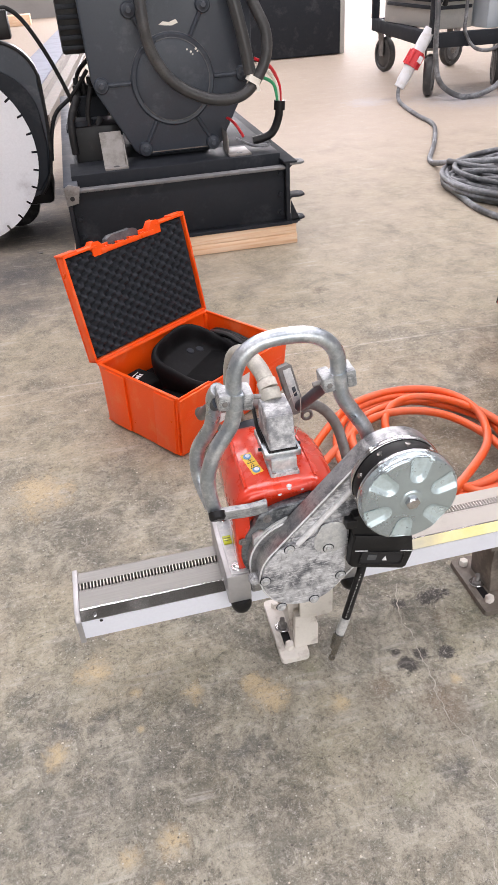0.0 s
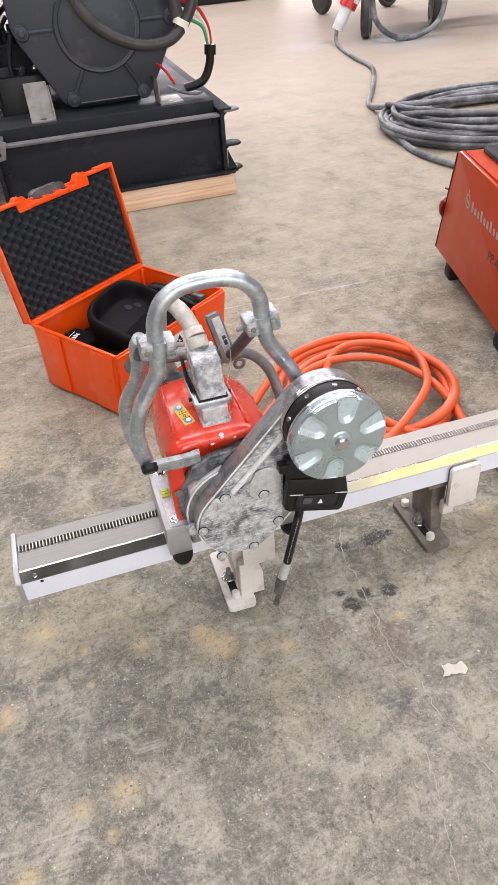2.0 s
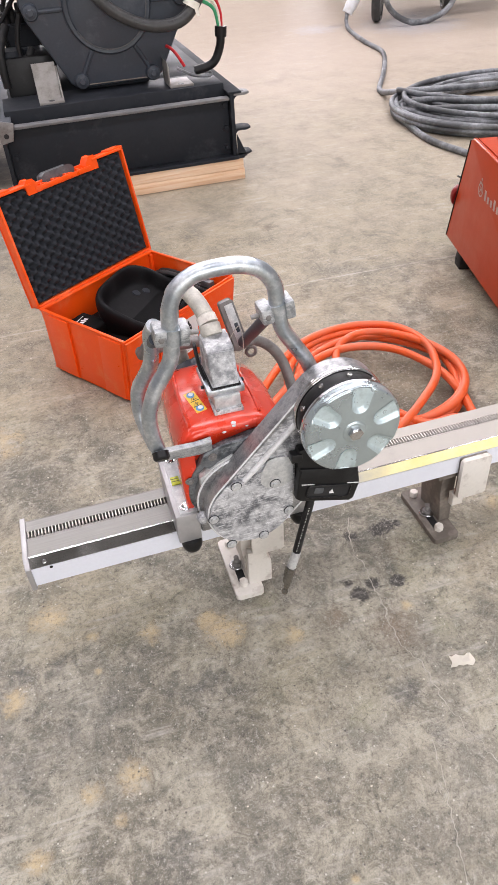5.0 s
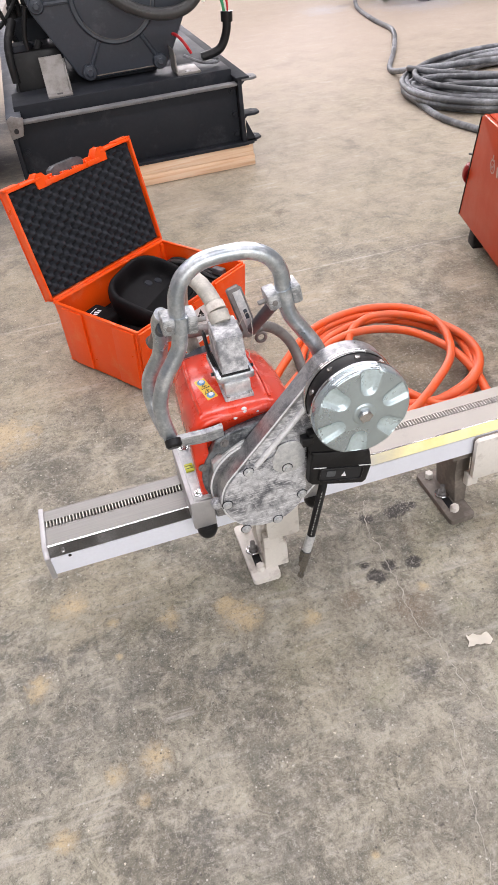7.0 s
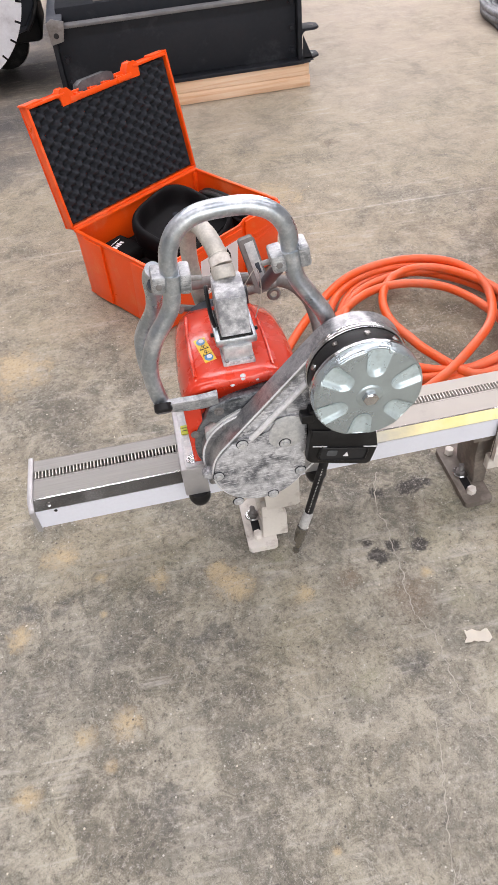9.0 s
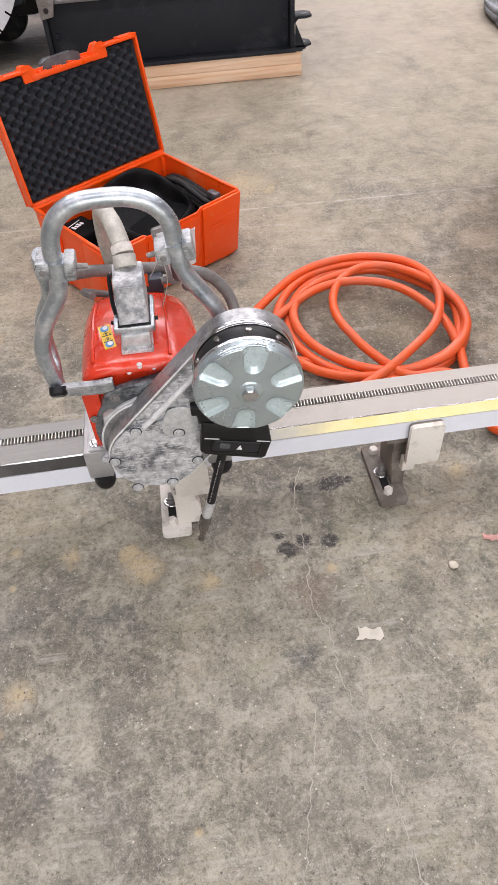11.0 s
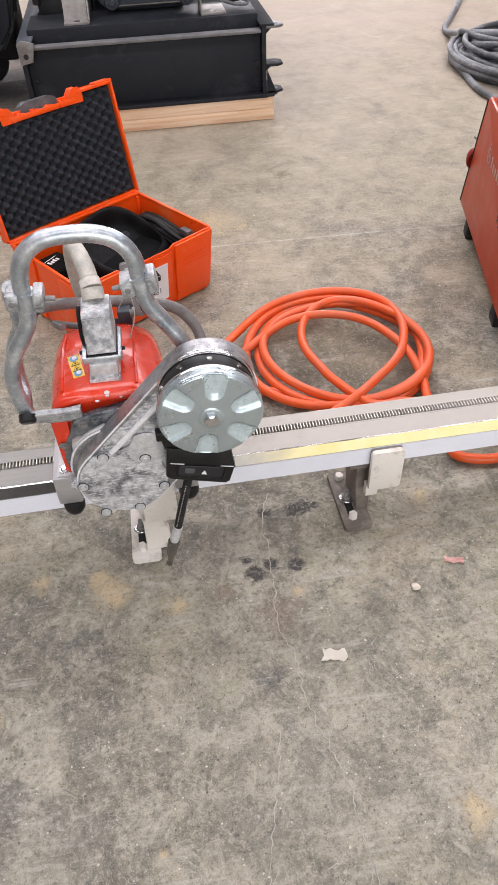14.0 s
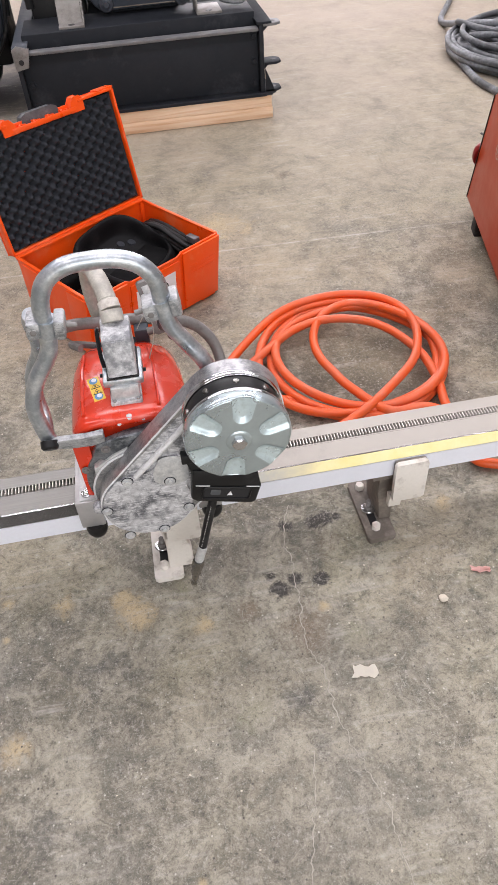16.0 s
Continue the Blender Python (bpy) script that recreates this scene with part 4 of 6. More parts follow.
for k in range(NA):
    bm.faces.new((rows[-1][k], rows[-1][(k + 1) % NA], lip[(k + 1) % NA], lip[k]))
bm.transform(WM)
disc = part("outer_flange", bm, WHEEL, wheel, "zinc-plated outer flange with six shallow pockets", 50)
# overlay each dish in paler zinc, the light it catches put into colour
for k in range(6):
    pk = bmesh.new()
    turn = radians(60 * k + POCKET_TURN)
    rows = []
    for j in range(17):
        v = -0.94 + 1.88 * j / 16
        row = []
        for i in range(13):
            r_in = 0.0410 - 0.0140 * math.sqrt(1 - v * v) * 0.96
            rad = r_in + (0.0622 - r_in) * i / 12
            an = turn + v * (0.0125 + 0.16 * (rad - 0.040)) / rad
            x, y = rad * math.cos(an), rad * math.sin(an)
            row.append(pk.verts.new((x, y, disc_height(x, y) + 0.0003)))
        rows.append(row)
    for a, b in zip(rows, rows[1:]):
        for i in range(12):
            pk.faces.new((a[i], a[i + 1], b[i + 1], b[i]))
    pk.transform(WM)
    part("pocket", pk, POCKET, disc, "pale shallow pocket", 60)
part("centre_ring", lathe([(0, 0.0592), (0.0125, 0.0592), (0.0150, 0.0586), (0.0165, 0.0572), (0, 0.0560)], WM, 36), WHEEL, wheel)
part("centre_bolt", lathe([(0, 0.0660), (0.0075, 0.0660), (0.0095, 0.0645), (0.0095, 0.059), (0, 0.059)], WM, 6), CHROME, wheel)

# connector on top
con = hall("connector_base", box(-0.001, 0.0425, 0.0165, 0.094, 0.398, 0.4085, 0.002), CRUST, saw, "grey cast connector base")
hall("connector_socket", box(0.002, 0.0405, 0.022, 0.092, 0.408, 0.428, 0.002), DUSTED, con)
hall("connector_sleeve", box(-0.006, 0.0490, 0.0265, 0.098, 0.4265, 0.4385, 0.003), ZINC, con, "grey metal socket collar")
hall("gasket", box(0.000, 0.0440, 0.0280, 0.096, 0.4380, 0.4405, 0.001), BLACK, con)
for x in (0.005, 0.037):
    hall("screw", lathe([(0, 0.002), (0.0025, 0.0018), (0.003, 0), (0, 0)], Matrix.Translation((x, 0.0195, 0.4085)), 12), CHROME, con)
    hall("side_pin", rod((-0.010, 0.050, 0.432), (0.053, 0.050, 0.432), 0.0028, 10), RUBBER, con)
hood = hall("connector_hood", prism([(0.0305, 0.4400), (0.096, 0.4400), (0.096, 0.4900), (0.090, 0.4960), (0.0520, 0.4925), (0.0455, 0.4890)], 0.0025, 0.0420, "x", 0.0022, seg=2), CRUST, saw, "dust-covered grey metal connector hood")
hall("dusty_face", prism([(0.0292, 0.4425), (0.0312, 0.4425), (0.0455, 0.4880), (0.0435, 0.4880)], 0.0042, 0.0402, "x", 0.0006), CRUST, hood, "front crusted with pale dust")
part("locking_lever", tube([(-0.0085, 0.060, 0.428), (-0.0115, 0.075, 0.440), (-0.0115, 0.098, 0.462), (-0.009, 0.112, 0.452)], 0.0028, 8, 6), BLACK, saw, "black wire locking lever")
gland = [(0.0135, 0.088, 0.478), (0.0125, 0.098, 0.490)]
part("cable_gland", tube(gland, 0.0150, 22, 1, False), CONDUIT, saw, "beige dusty cable gland")
part("gland_band", tube([(0.0125, 0.099, 0.491), (0.0105, 0.107, 0.4985)], 0.0140, 20, 1, False), PRIMER, saw, "pale printed cable band")
cpath = [(0.0115, 0.105, 0.496), (0.007, 0.122, 0.508), (-0.001, 0.147, 0.516), (-0.010, 0.178, 0.512), (-0.018, 0.208, 0.485), (-0.020, 0.224, 0.430), (-0.012, 0.226, 0.360), (0.0, 0.20, 0.320)]
part("conduit", tube(cpath, 0.0118, 18, 14, True, None, True, lambda i: 1 + 0.05 * (i % 2) * (1 if i < 26 else 0)), CONDUIT, saw, "dusty grey corrugated conduit")

# tubular handles
hp = [(-0.0885, 0.378), (-0.0925, 0.400), (-0.0950, 0.430), (-0.0915, 0.455), (-0.0795, 0.485), (-0.0640, 0.508), (-0.0535, 0.528), (-0.0497, 0.553), (-0.0487, 0.582), (-0.0445, 0.602), (-0.0330, 0.621), (-0.0110, 0.634), (0.0200, 0.637), (0.0500, 0.634), (0.0730, 0.622), (0.0870, 0.600), (0.0905, 0.568), (0.0955, 0.538), (0.111, 0.510), (0.1290, 0.480), (0.138, 0.452), (0.140, 0.415)]
handle = hall("front_handle", tube([(x, -0.007, z) for x, z in hp], 0.0106, 20, 8), ZINC, saw, "galvanised bent tube handle with worn paint")
hall("end_cap", lathe([(0, 0.006), (0.009, 0.006), (0.0118, 0.003), (0.0118, -0.006), (0, -0.006)], Matrix.Translation((-0.0885, -0.020, 0.383)) @ pose(0, 0, 0, 130, 0, 0), 24), BLACK, handle, "black plastic end cap")
for x, z, turn in ((-0.0530, 0.5425, 6), (0.0810, 0.548, -8)):
    m = Matrix.Translation((x, 0.001, z)) @ pose(0, 0, 0, 0, turn, 0)
    cl = part("tube_clamp", box(-0.0235, -0.0075, -0.012, 0.020, -0.0105, 0.0115, 0.0035, m=m), CASTCLAMP, saw, "scuffed split tube clamp")
    part("clamp_half", box(0.0075, 0.0205, -0.013, 0.019, -0.0115, 0.0135, 0.0035, m=m), CASTCLAMP, cl)
    part("clamp_ring", tube([m @ Vector((0, 0, -0.011)), m @ Vector((0, 0, 0.011))], 0.0132, 16, 1, False), ZINC, cl)
    part("bolt", lathe([(0, 0.012), (0.003, 0.012), (0.0035, 0), (0, 0)], m @ Matrix.Translation((0.021 if x < 0 else -0.022, 0.002, 0)) @ pose(0, 0, 0, 0, 90 if x < 0 else -90, 0), 10), STEEL_GREY, cl)
    part("bolt", bolt_head(m @ Matrix.Translation((-0.0155, -0.010, 0)) @ TO_FRONT, 0.004, 0.003), STEEL_GREY, cl)
hall("rear_handle", tube([(-0.066, 0.012, 0.566), (-0.0715, 0.024, 0.548), (-0.0722, 0.035, 0.5174), (-0.0774, 0.045, 0.4884), (-0.0944, 0.055, 0.4547), (-0.1005, 0.055, 0.4334), (-0.1012, 0.050, 0.4064), (-0.0972, 0.035, 0.388), (-0.0930, 0.006, 0.384)], 0.0104, 16, 8), ZINC, saw, "galvanised bent tube handle")
hall("cross_tube", tube([(-0.078, 0.150, 0.448), (-0.045, 0.185, 0.430), (-0.010, 0.200, 0.418), (0.045, 0.203, 0.413), (0.090, 0.205, 0.403), (0.128, 0.210, 0.386), (0.152, 0.208, 0.362), (0.166, 0.200, 0.332), (0.172, 0.17, 0.290)], 0.0092, 14, 8), STEEL_GREY, saw, "dull steel cross tube")
hall("tube_saddle", box(0.040, 0.062, 0.175, 0.215, 0.380, 0.410, 0.003), CAST_DARK, saw)
hall("link", tube([(0.092, 0.012, 0.556), (0.088, 0.080, 0.494), (0.086, 0.165, 0.420)], 0.0090, 12, 4), CAST_DARK, saw, "dark steel link")
hall("link", tube([(-0.068, 0.004, 0.552), (-0.074, 0.060, 0.510), (-0.076, 0.148, 0.445)], 0.0085, 12, 6), CAST_DARK, saw)
la, lb = Vector((0.0670, 0.186, 0.482)), Vector((0.0830, 0.170, 0.412))
lz = (la - lb).normalized()
lx = Vector((1, 0.12, 0.2)).cross(lz).cross(lz).normalized() * -1
lm = Matrix.Translation((la + lb) / 2) @ Matrix((lx, lz.cross(lx), lz)).transposed().to_4x4()
lat = hall("latch_plate", prism(round_rect(-0.0095, 0.0095, -0.040, 0.040, 0.003), -0.007, 0.007, "y", 0.002, m=lm), STEEL_GREY, saw, "worn grey lever plate")
hall("latch_face", box(-0.0050, 0.0085, -0.0078, -0.0066, -0.036, 0.036, 0.0006, m=lm), DUSTED, lat)
hall("latch_slot", box(0.000, 0.0060, -0.0084, -0.0074, -0.012, 0.004, 0.0005, m=lm), CAST_DARK, lat)
hall("pin", rod((0.060, 0.172, 0.408), (0.104, 0.176, 0.410), 0.006, 12), STEEL_GREY, saw)
hall("hook_ring", tube([(0.100 + 0.008 * math.cos(radians(a)), 0.172, 0.396 + 0.008 * math.sin(radians(a))) for a in range(0, 361, 30)], 0.0028, 8, 2), STEEL_GREY, saw)
part("seal_wire", tube([(0.040, 0.120, 0.440), (0.058, 0.112, 0.470), (0.062, 0.110, 0.435), (0.050, 0.100, 0.402)], 0.0007, 5, 8), CONDUIT, saw)
part("rear_strap", tube([(-0.046, 0.150, 0.400), (-0.060, 0.170, 0.395), (-0.050, 0.195, 0.375), (-0.020, 0.205, 0.360)], 0.0055, 8, 6), STEEL_GREY, saw)

# black plastic blade-guard holder under the flange
hold = prism([(0.0935, 0.350), (0.182, 0.326), (0.1855, 0.297), (0.1765, 0.268), (0.170, 0.2645), (0.093, 0.2875), (0.0865, 0.294), (0.0905, 0.322)], -0.078, -0.062, "y", 0.003)
holder = hall("guard_holder", hold, BLACK, saw, "black plastic blade-guard holder")
HM = Matrix.Translation((0.0908, -0.078, 0.322)) @ pose(0, 0, 0, 0, 14.3, 0)
window = round_rect(0.016, 0.084, -0.025, -0.003, 0.005)
hall("holder_rim", tube([HM @ Vector((x, -0.0006, z)) for x, z in window + window[:1]], 0.0016, 8, 1, False), BLACK, holder)
hall("recess", prism(round_rect(0.018, 0.082, -0.023, -0.005, 0.004), -0.0008, -0.0002, "y", 0, m=HM), INK, holder, "", 0)
hall("recess", prism(round_rect(0.027, 0.041, -0.017, -0.007, 0.002), -0.0016, -0.0009, "y", 0, m=HM), LATCH, holder, "", 0)
for x0, x1 in ((0.004, 0.024), (0.076, 0.095)):
    hall("fold_edge", box(x0, x1, -0.0012, -0.0002, -0.0006, 0.0006, 0, m=HM), WHITE, holder, "", 0)
hall("arrow_mark", prism([(0.051, -0.0175), (0.059, -0.0175), (0.0548, -0.0095)], -0.0018, -0.0010, "y", 0, m=HM), WHITE, holder, "small white arrow mark", 0)
part("holder_arm", prism([(0.080, 0.300), (0.098, 0.296), (0.120, 0.330), (0.128, 0.362), (0.112, 0.374), (0.084, 0.370), (0.077, 0.352), (0.086, 0.335)], -0.066, -0.050, "y", 0.003), BLACK, saw)
part("holder_tab", box(0.072, 0.088, -0.068, -0.054, 0.352, 0.366, 0.002), BLACK, saw)

# water hose that hangs from the arm
hall("water_hose", tube([(0.131, -0.030, 0.300), (0.1185, -0.052, 0.264), (0.104, -0.058, 0.213), (0.0905, -0.0600, 0.158)], 0.0066, 14, 8), RUBBER, saw, "short black water hose")
for k in range(17):
    p = Vector((0.1150, -0.0625, 0.254)).lerp(Vector((0.0925, -0.0660, 0.170)), k / 16)
    hall("hose_print", box(-0.0008, 0.0006, -0.0004, 0.0004, -0.0014, 0.0014 if k % 3 else -0.0006, 0, m=Matrix.Translation(p - Vector((0.0028, 0.0004, 0))) @ pose(0, 0, 0, 0, 15, -20)), SLABGREY, saw, "", 0)
hall("hose_ferrule", tube([(0.0915, -0.0600, 0.162), (0.0900, -0.0601, 0.156), (0.0825, -0.0612, 0.133), (0.0815, -0.0613, 0.130)], 0.0074, 18, 1, False, ripple=lambda i: (0.94, 1.0, 1.0, 0.92)[i]), DUSTED, saw, "crimped steel ferrule")
hall("hose_nut", tube([(0.0813, -0.0613, 0.1295), (0.0770, -0.0620, 0.113)], 0.0092, 6, 1, False), OILSTEEL, saw)
hall("hose_nut", tube([(0.0769, -0.0620, 0.1125), (0.0732, -0.0626, 0.098)], 0.0080, 6, 1, False), OILSTEEL, saw)
hall("hose_nozzle", lathe([(0, 0.026), (0.0052, 0.026), (0.0056, 0.018), (0.0044, 0.015), (0.0044, 0.009), (0.0055, 0.007), (0.0055, 0.002), (0.004, 0), (0, 0)], Matrix.Translation((0.0672, -0.0636, 0.073)) @ pose(0, 0, 0, 3, 14, 0), 18), OILSTEEL, saw)

# ---- orange transport case ----
CASE = pose(-0.071, 0.648, 0, 0, 0, 35.6)
W, D, H = 0.396, 0.300, 0.179
case = thing("transport_case", CASE, "open orange plastic transport case with foam-lined lid", "case")
bm = bmesh.new()
box(0, W, 0, D, 0.006, 0.012, 0.001, bm)
fx = [(0.010, 0.008), (W - 0.010, 0.008), (W, H), (0.275, H), (0.262, H - 0.010), (0.118, H - 0.010), (0.105, H), (0, H)]
prism(fx, 0.0, 0.0045, "y", 0.001, bm)
prism([(0.010, 0.008), (W - 0.010, 0.008), (W, H), (0, H)], D - 0.0045, D, "y", 0.001, bm)
for x in (0.0, W - 0.0045):
    prism([(0.004, 0.008), (D - 0.004, 0.008), (D - 0.004, H), (0.004, H)], x, x + 0.0045, "x", 0.001, bm)
body = part("case_body", bm, ORANGE, case, "glossy orange case shell")
for x0, x1 in ((0.0, 0.105), (0.275, W)):
    part("corner_panel", prism([(x0 + 0.004, 0.010), (x1 - 0.004, 0.010), (x1, H - 0.004), (x0, H - 0.004)], -0.007, 0.0, "y", 0.0025), ORANGE, body)
for k in range(3):
    part("panel_groove", box(0.014, 0.092, -0.0084, -0.0068, 0.108 + 0.010 * k, 0.1105 + 0.010 * k, 0.0008), ORANGE, body)
    part("panel_groove", box(0.296, 0.382, -0.0084, -0.0068, 0.108 + 0.010 * k, 0.1105 + 0.010 * k, 0.0008), ORANGE, body)
part("centre_panel", prism([(0.110, 0.020), (0.270, 0.020), (0.266, 0.160), (0.114, 0.160)], -0.0035, 0.0, "y", 0.0015), ORANGE, body)
for y0, y1 in ((0.010, 0.085), (0.195, 0.268)):
    part("corner_panel", prism([(y0, 0.010), (y1, 0.010), (y1, H - 0.006), (y0, H - 0.006)], -0.006, 0.0, "x", 0.0025), ORANGE, body)
    part("corner_panel", prism([(y0, 0.010), (y1, 0.010), (y1, H - 0.006), (y0, H - 0.006)], W, W + 0.006, "x", 0.0025), ORANGE, body)
for x in (0.008, W - 0.058):
    for y in (0.0, D - 0.048):
        part("case_foot", box(x, x + 0.050, y, y + 0.048, 0, 0.009, 0.003), ORANGE, body)
part("rim", prism([(-0.002, H - 0.005), (W + 0.002, H - 0.005), (W + 0.002, H + 0.001), (-0.002, H + 0.001)], D - 0.010, D + 0.002, "y", 0.0015), ORANGE, body)
for x in (-0.0025, W - 0.0055):
    part("rim", box(x, x + 0.008, 0.004, D - 0.008, H - 0.006, H + 0.001, 0.0015), ORANGE, body)
for x in (0.0045, W - 0.0145):
    for y in (0.0045, D - 0.0145):
        part("corner_post", box(x, x + 0.010, y, y + 0.010, 0.012, H - 0.006, 0.002), ORANGE, body)
for k in range(2):
    part("front_catch", tube([(0.185 + 0.009 * k, -0.004, 0.152), (0.187 + 0.009 * k, -0.0065, 0.146), (0.185 + 0.009 * k, -0.004, 0.140)], 0.0022, 8, 4), ORANGE, body)
    part("front_catch", tube([(0.185 + 0.009 * k, -0.004, 0.028), (0.187 + 0.009 * k, -0.0065, 0.022), (0.185 + 0.009 * k, -0.004, 0.018)], 0.0022, 8, 4), ORANGE, body)
lab = part("hazard_label", box(0.128, 0.250, -0.0046, -0.0038, 0.036, 0.138, 0), WHITE, body, "white paper battery label with black print", 0)
FM = Matrix.Translation((0.189, -0.0047, 0.066)) @ TO_FRONT
text_mesh("UN 3481", 0.0215, FM, INK, lab, "lettering", 0.0002)
for x, z, w, h in ((0.165, 0.108, 0.019, 0.030), (0.180, 0.098, 0.020, 0.020), (0.196, 0.106, 0.014, 0.022), (0.214, 0.104, 0.024, 0.012)):
    part("pictogram", box(x - w / 2, x + w / 2, -0.0051, -0.0045, z - h / 2, z + h / 2, 0), INK, lab, "", 0)
part("pictogram", prism([(0.200, 0.112), (0.226, 0.112), (0.219, 0.122), (0.214, 0.132), (0.208, 0.121)], -0.0051, -0.0045, "y", 0), INK, lab, "", 0)
for x, z in ((0.168, 0.112), (0.185, 0.100), (0.212, 0.116)):
    part("pictogram", box(x - 0.003, x + 0.003, -0.0054, -0.0050, z - 0.0025, z + 0.0025, 0), WHITE, lab, "", 0)
for k, w in enumerate((0.050, 0.062)):
    part("small_print", box(0.150, 0.150 + w, -0.0049, -0.0045, 0.047 - 0.005 * k, 0.0482 - 0.005 * k, 0), SLABGREY, lab, "", 0)

# the moulded front leans in towards the base
for ob in (body, *body.children_recursive):
    for v in ob.data.vertices:
        if v.co.z < H:
            v.co.y += 0.020 * (1 - v.co.z / H) * (1 - v.co.y / D)

part("lining", box(0.006, W - 0.006, 0.026, D - 0.006, 0.012, 0.095, 0.004), INSERT, body, "black soft lining")

# lid, opened past upright about the rear edge
LM = Matrix.Translation((-0.003, D + 0.002, H)) @ pose(0, 0, 0, -11, 0, 0) @ Matrix.Diagonal((1.03, 1, 1, 1))
LT = 0.030
L = 0.277
bm = prism([(0.0, 0.0), (W, 0.0), (W, L), (0.290, L), (0.275, L - 0.018), (0.118, L - 0.018), (0.103, L), (0.0, L)], LT - 0.005, LT, "y", 0.001, m=LM)
for x in (0.0, W - 0.006):
    box(x, x + 0.006, 0.0, LT, 0.0, L, 0.0012, bm, m=LM)
box(0, W, 0.0, LT, 0.0, 0.006, 0.0012, bm, m=LM)
for a, b in ((0.0, 0.100), (0.292, W)):
    box(a, b, 0.0, LT, L - 0.006, L, 0.0012, bm, m=LM)
box(0.100, 0.292, 0.004, LT, L - 0.026, L - 0.020, 0.0012, bm, m=LM)
lid = part("lid", bm, ORANGE, case, "orange lid standing open")
for k, x in enumerate((0.128, 0.146, 0.166, 0.184, 0.204, 0.222, 0.242, 0.260)):
    part("lid_rib", box(-0.0017, 0.0017, 0.001, LT - 0.004, -0.001, 0.010, 0.0007, m=LM @ pose(x, 0, L - 0.021, 0, 0, 30 if k % 2 else -30)), ORANGE, lid)
part("lid_rail", box(0.110, 0.284, 0.000, 0.0035, L - 0.024, L - 0.013, 0.0010, m=LM), ORANGE, lid)
for x0, x1 in ((-0.003, 0.045), (W - 0.045, W + 0.003)):
    part("lid_corner", box(x0, x1, 0.003, LT + 0.003, L - 0.001, L + 0.004, 0.0018, m=LM), ORANGE, lid)
for x, d in ((0.100, 1), (0.292, -1)):
    part("lid_tab", prism([(x - 0.012 * d, L - 0.024), (x + 0.022 * d, L - 0.024), (x + 0.018 * d, L - 0.006), (x + 0.008 * d, L + 0.006), (x - 0.006 * d, L + 0.007), (x - 0.014 * d, L - 0.001)], 0.002, LT - 0.002, "y", 0.002, m=LM), ORANGE, lid)
part("lid_rail", box(0.108, 0.286, 0.025, LT + 0.001, L - 0.022, L - 0.007, 0.001, m=LM), ORANGE, lid)
part("lid_latch", prism([(0.150, L - 0.014), (0.246, L - 0.014), (0.243, L - 0.002), (0.232, L + 0.003), (0.164, L + 0.003), (0.153, L - 0.002)], 0.022, LT + 0.014, "y", 0.003, m=LM), LATCH, lid, "dark grey turn latch")
# egg-crate foam
bm = bmesh.new()
NX, NZ = 156, 112
fx0, fx1, fz0, fz1 = 0.008, W - 0.008, 0.008, L - 0.010
grid = []
for j in range(NZ + 1):
    row = []
    for i in range(NX + 1):
        x = fx0 + (fx1 - fx0) * i / NX
        z = fz0 + (fz1 - fz0) * j / NZ
        if 0.100 < x < 0.292:
            z = min(z, L - 0.028)
        k1 = math.cos(2 * math.pi * x / 0.0325) * math.cos(2 * math.pi * z / 0.0275)
        k1 = 2.0 * ((k1 + 1) / 2) ** 0.85 - 1.0
        rim_d = min(x - fx0, fx1 - x, z - fz0, (L - 0.028 if 0.100 < x < 0.292 else fz1) - z)
        fade = max(0.0, min(1.0, rim_d / 0.007))
        d = 0.011 - (0.0125 * k1 - 0.002) * fade + 0.0008 * noise.noise(Vector((x * 120, z * 120, 0)))
        row.append(bm.verts.new((x, d, z)))
    grid.append(row)
for j in range(NZ):
    for i in range(NX):
        bm.faces.new((grid[j][i], grid[j][i + 1], grid[j + 1][i + 1], grid[j + 1][i]))
rim = [grid[0][i] for i in range(NX + 1)] + [grid[j][NX] for j in range(1, NZ + 1)] + [grid[NZ][i] for i in range(NX - 1, -1, -1)] + [grid[j][0] for j in range(NZ - 1, 0, -1)]
back = [bm.verts.new((v.co.x, LT - 0.006, v.co.z)) for v in rim]
for k in range(len(rim)):
    bm.faces.new((rim[k], rim[(k + 1) % len(rim)], back[(k + 1) % len(rim)], back[k]))
bm.transform(LM)
part("foam_lining", bm, FOAM, lid, "dark grey egg-crate foam", 60)
for x in (0.040, W - 0.060):
    part("hinge", tube([LM @ Vector((x, 0.012, 0.001)), LM @ Vector((x + 0.020, 0.012, 0.001))], 0.005, 12, 1, False), ORANGE, lid)

# things in the case
remote = thing("remote_control", CASE @ pose(0.226, 0.164, 0.012, 0, 0, 17), "black belly-box remote control lying in the case", "remote control")
shell = bmesh.new()
NA, NRr = 48, 8
prof = [(0.98, 0.0835), (1.03, 0.096), (1.05, 0.116), (1.04, 0.130), (1.01, 0.139), (0.97, 0.1435), (0.93, 0.1435), (0.90, 0.139), (0.885, 0.130), (0.875, 0.116), (0.86, 0.103), (0.82, 0.0965)]


def squircle(a, rx, ry, n=3.4):
    c, s = math.cos(a), math.sin(a)
    return rx * math.copysign(abs(c) ** (2 / n), c), ry * math.copysign(abs(s) ** (2 / n), s)


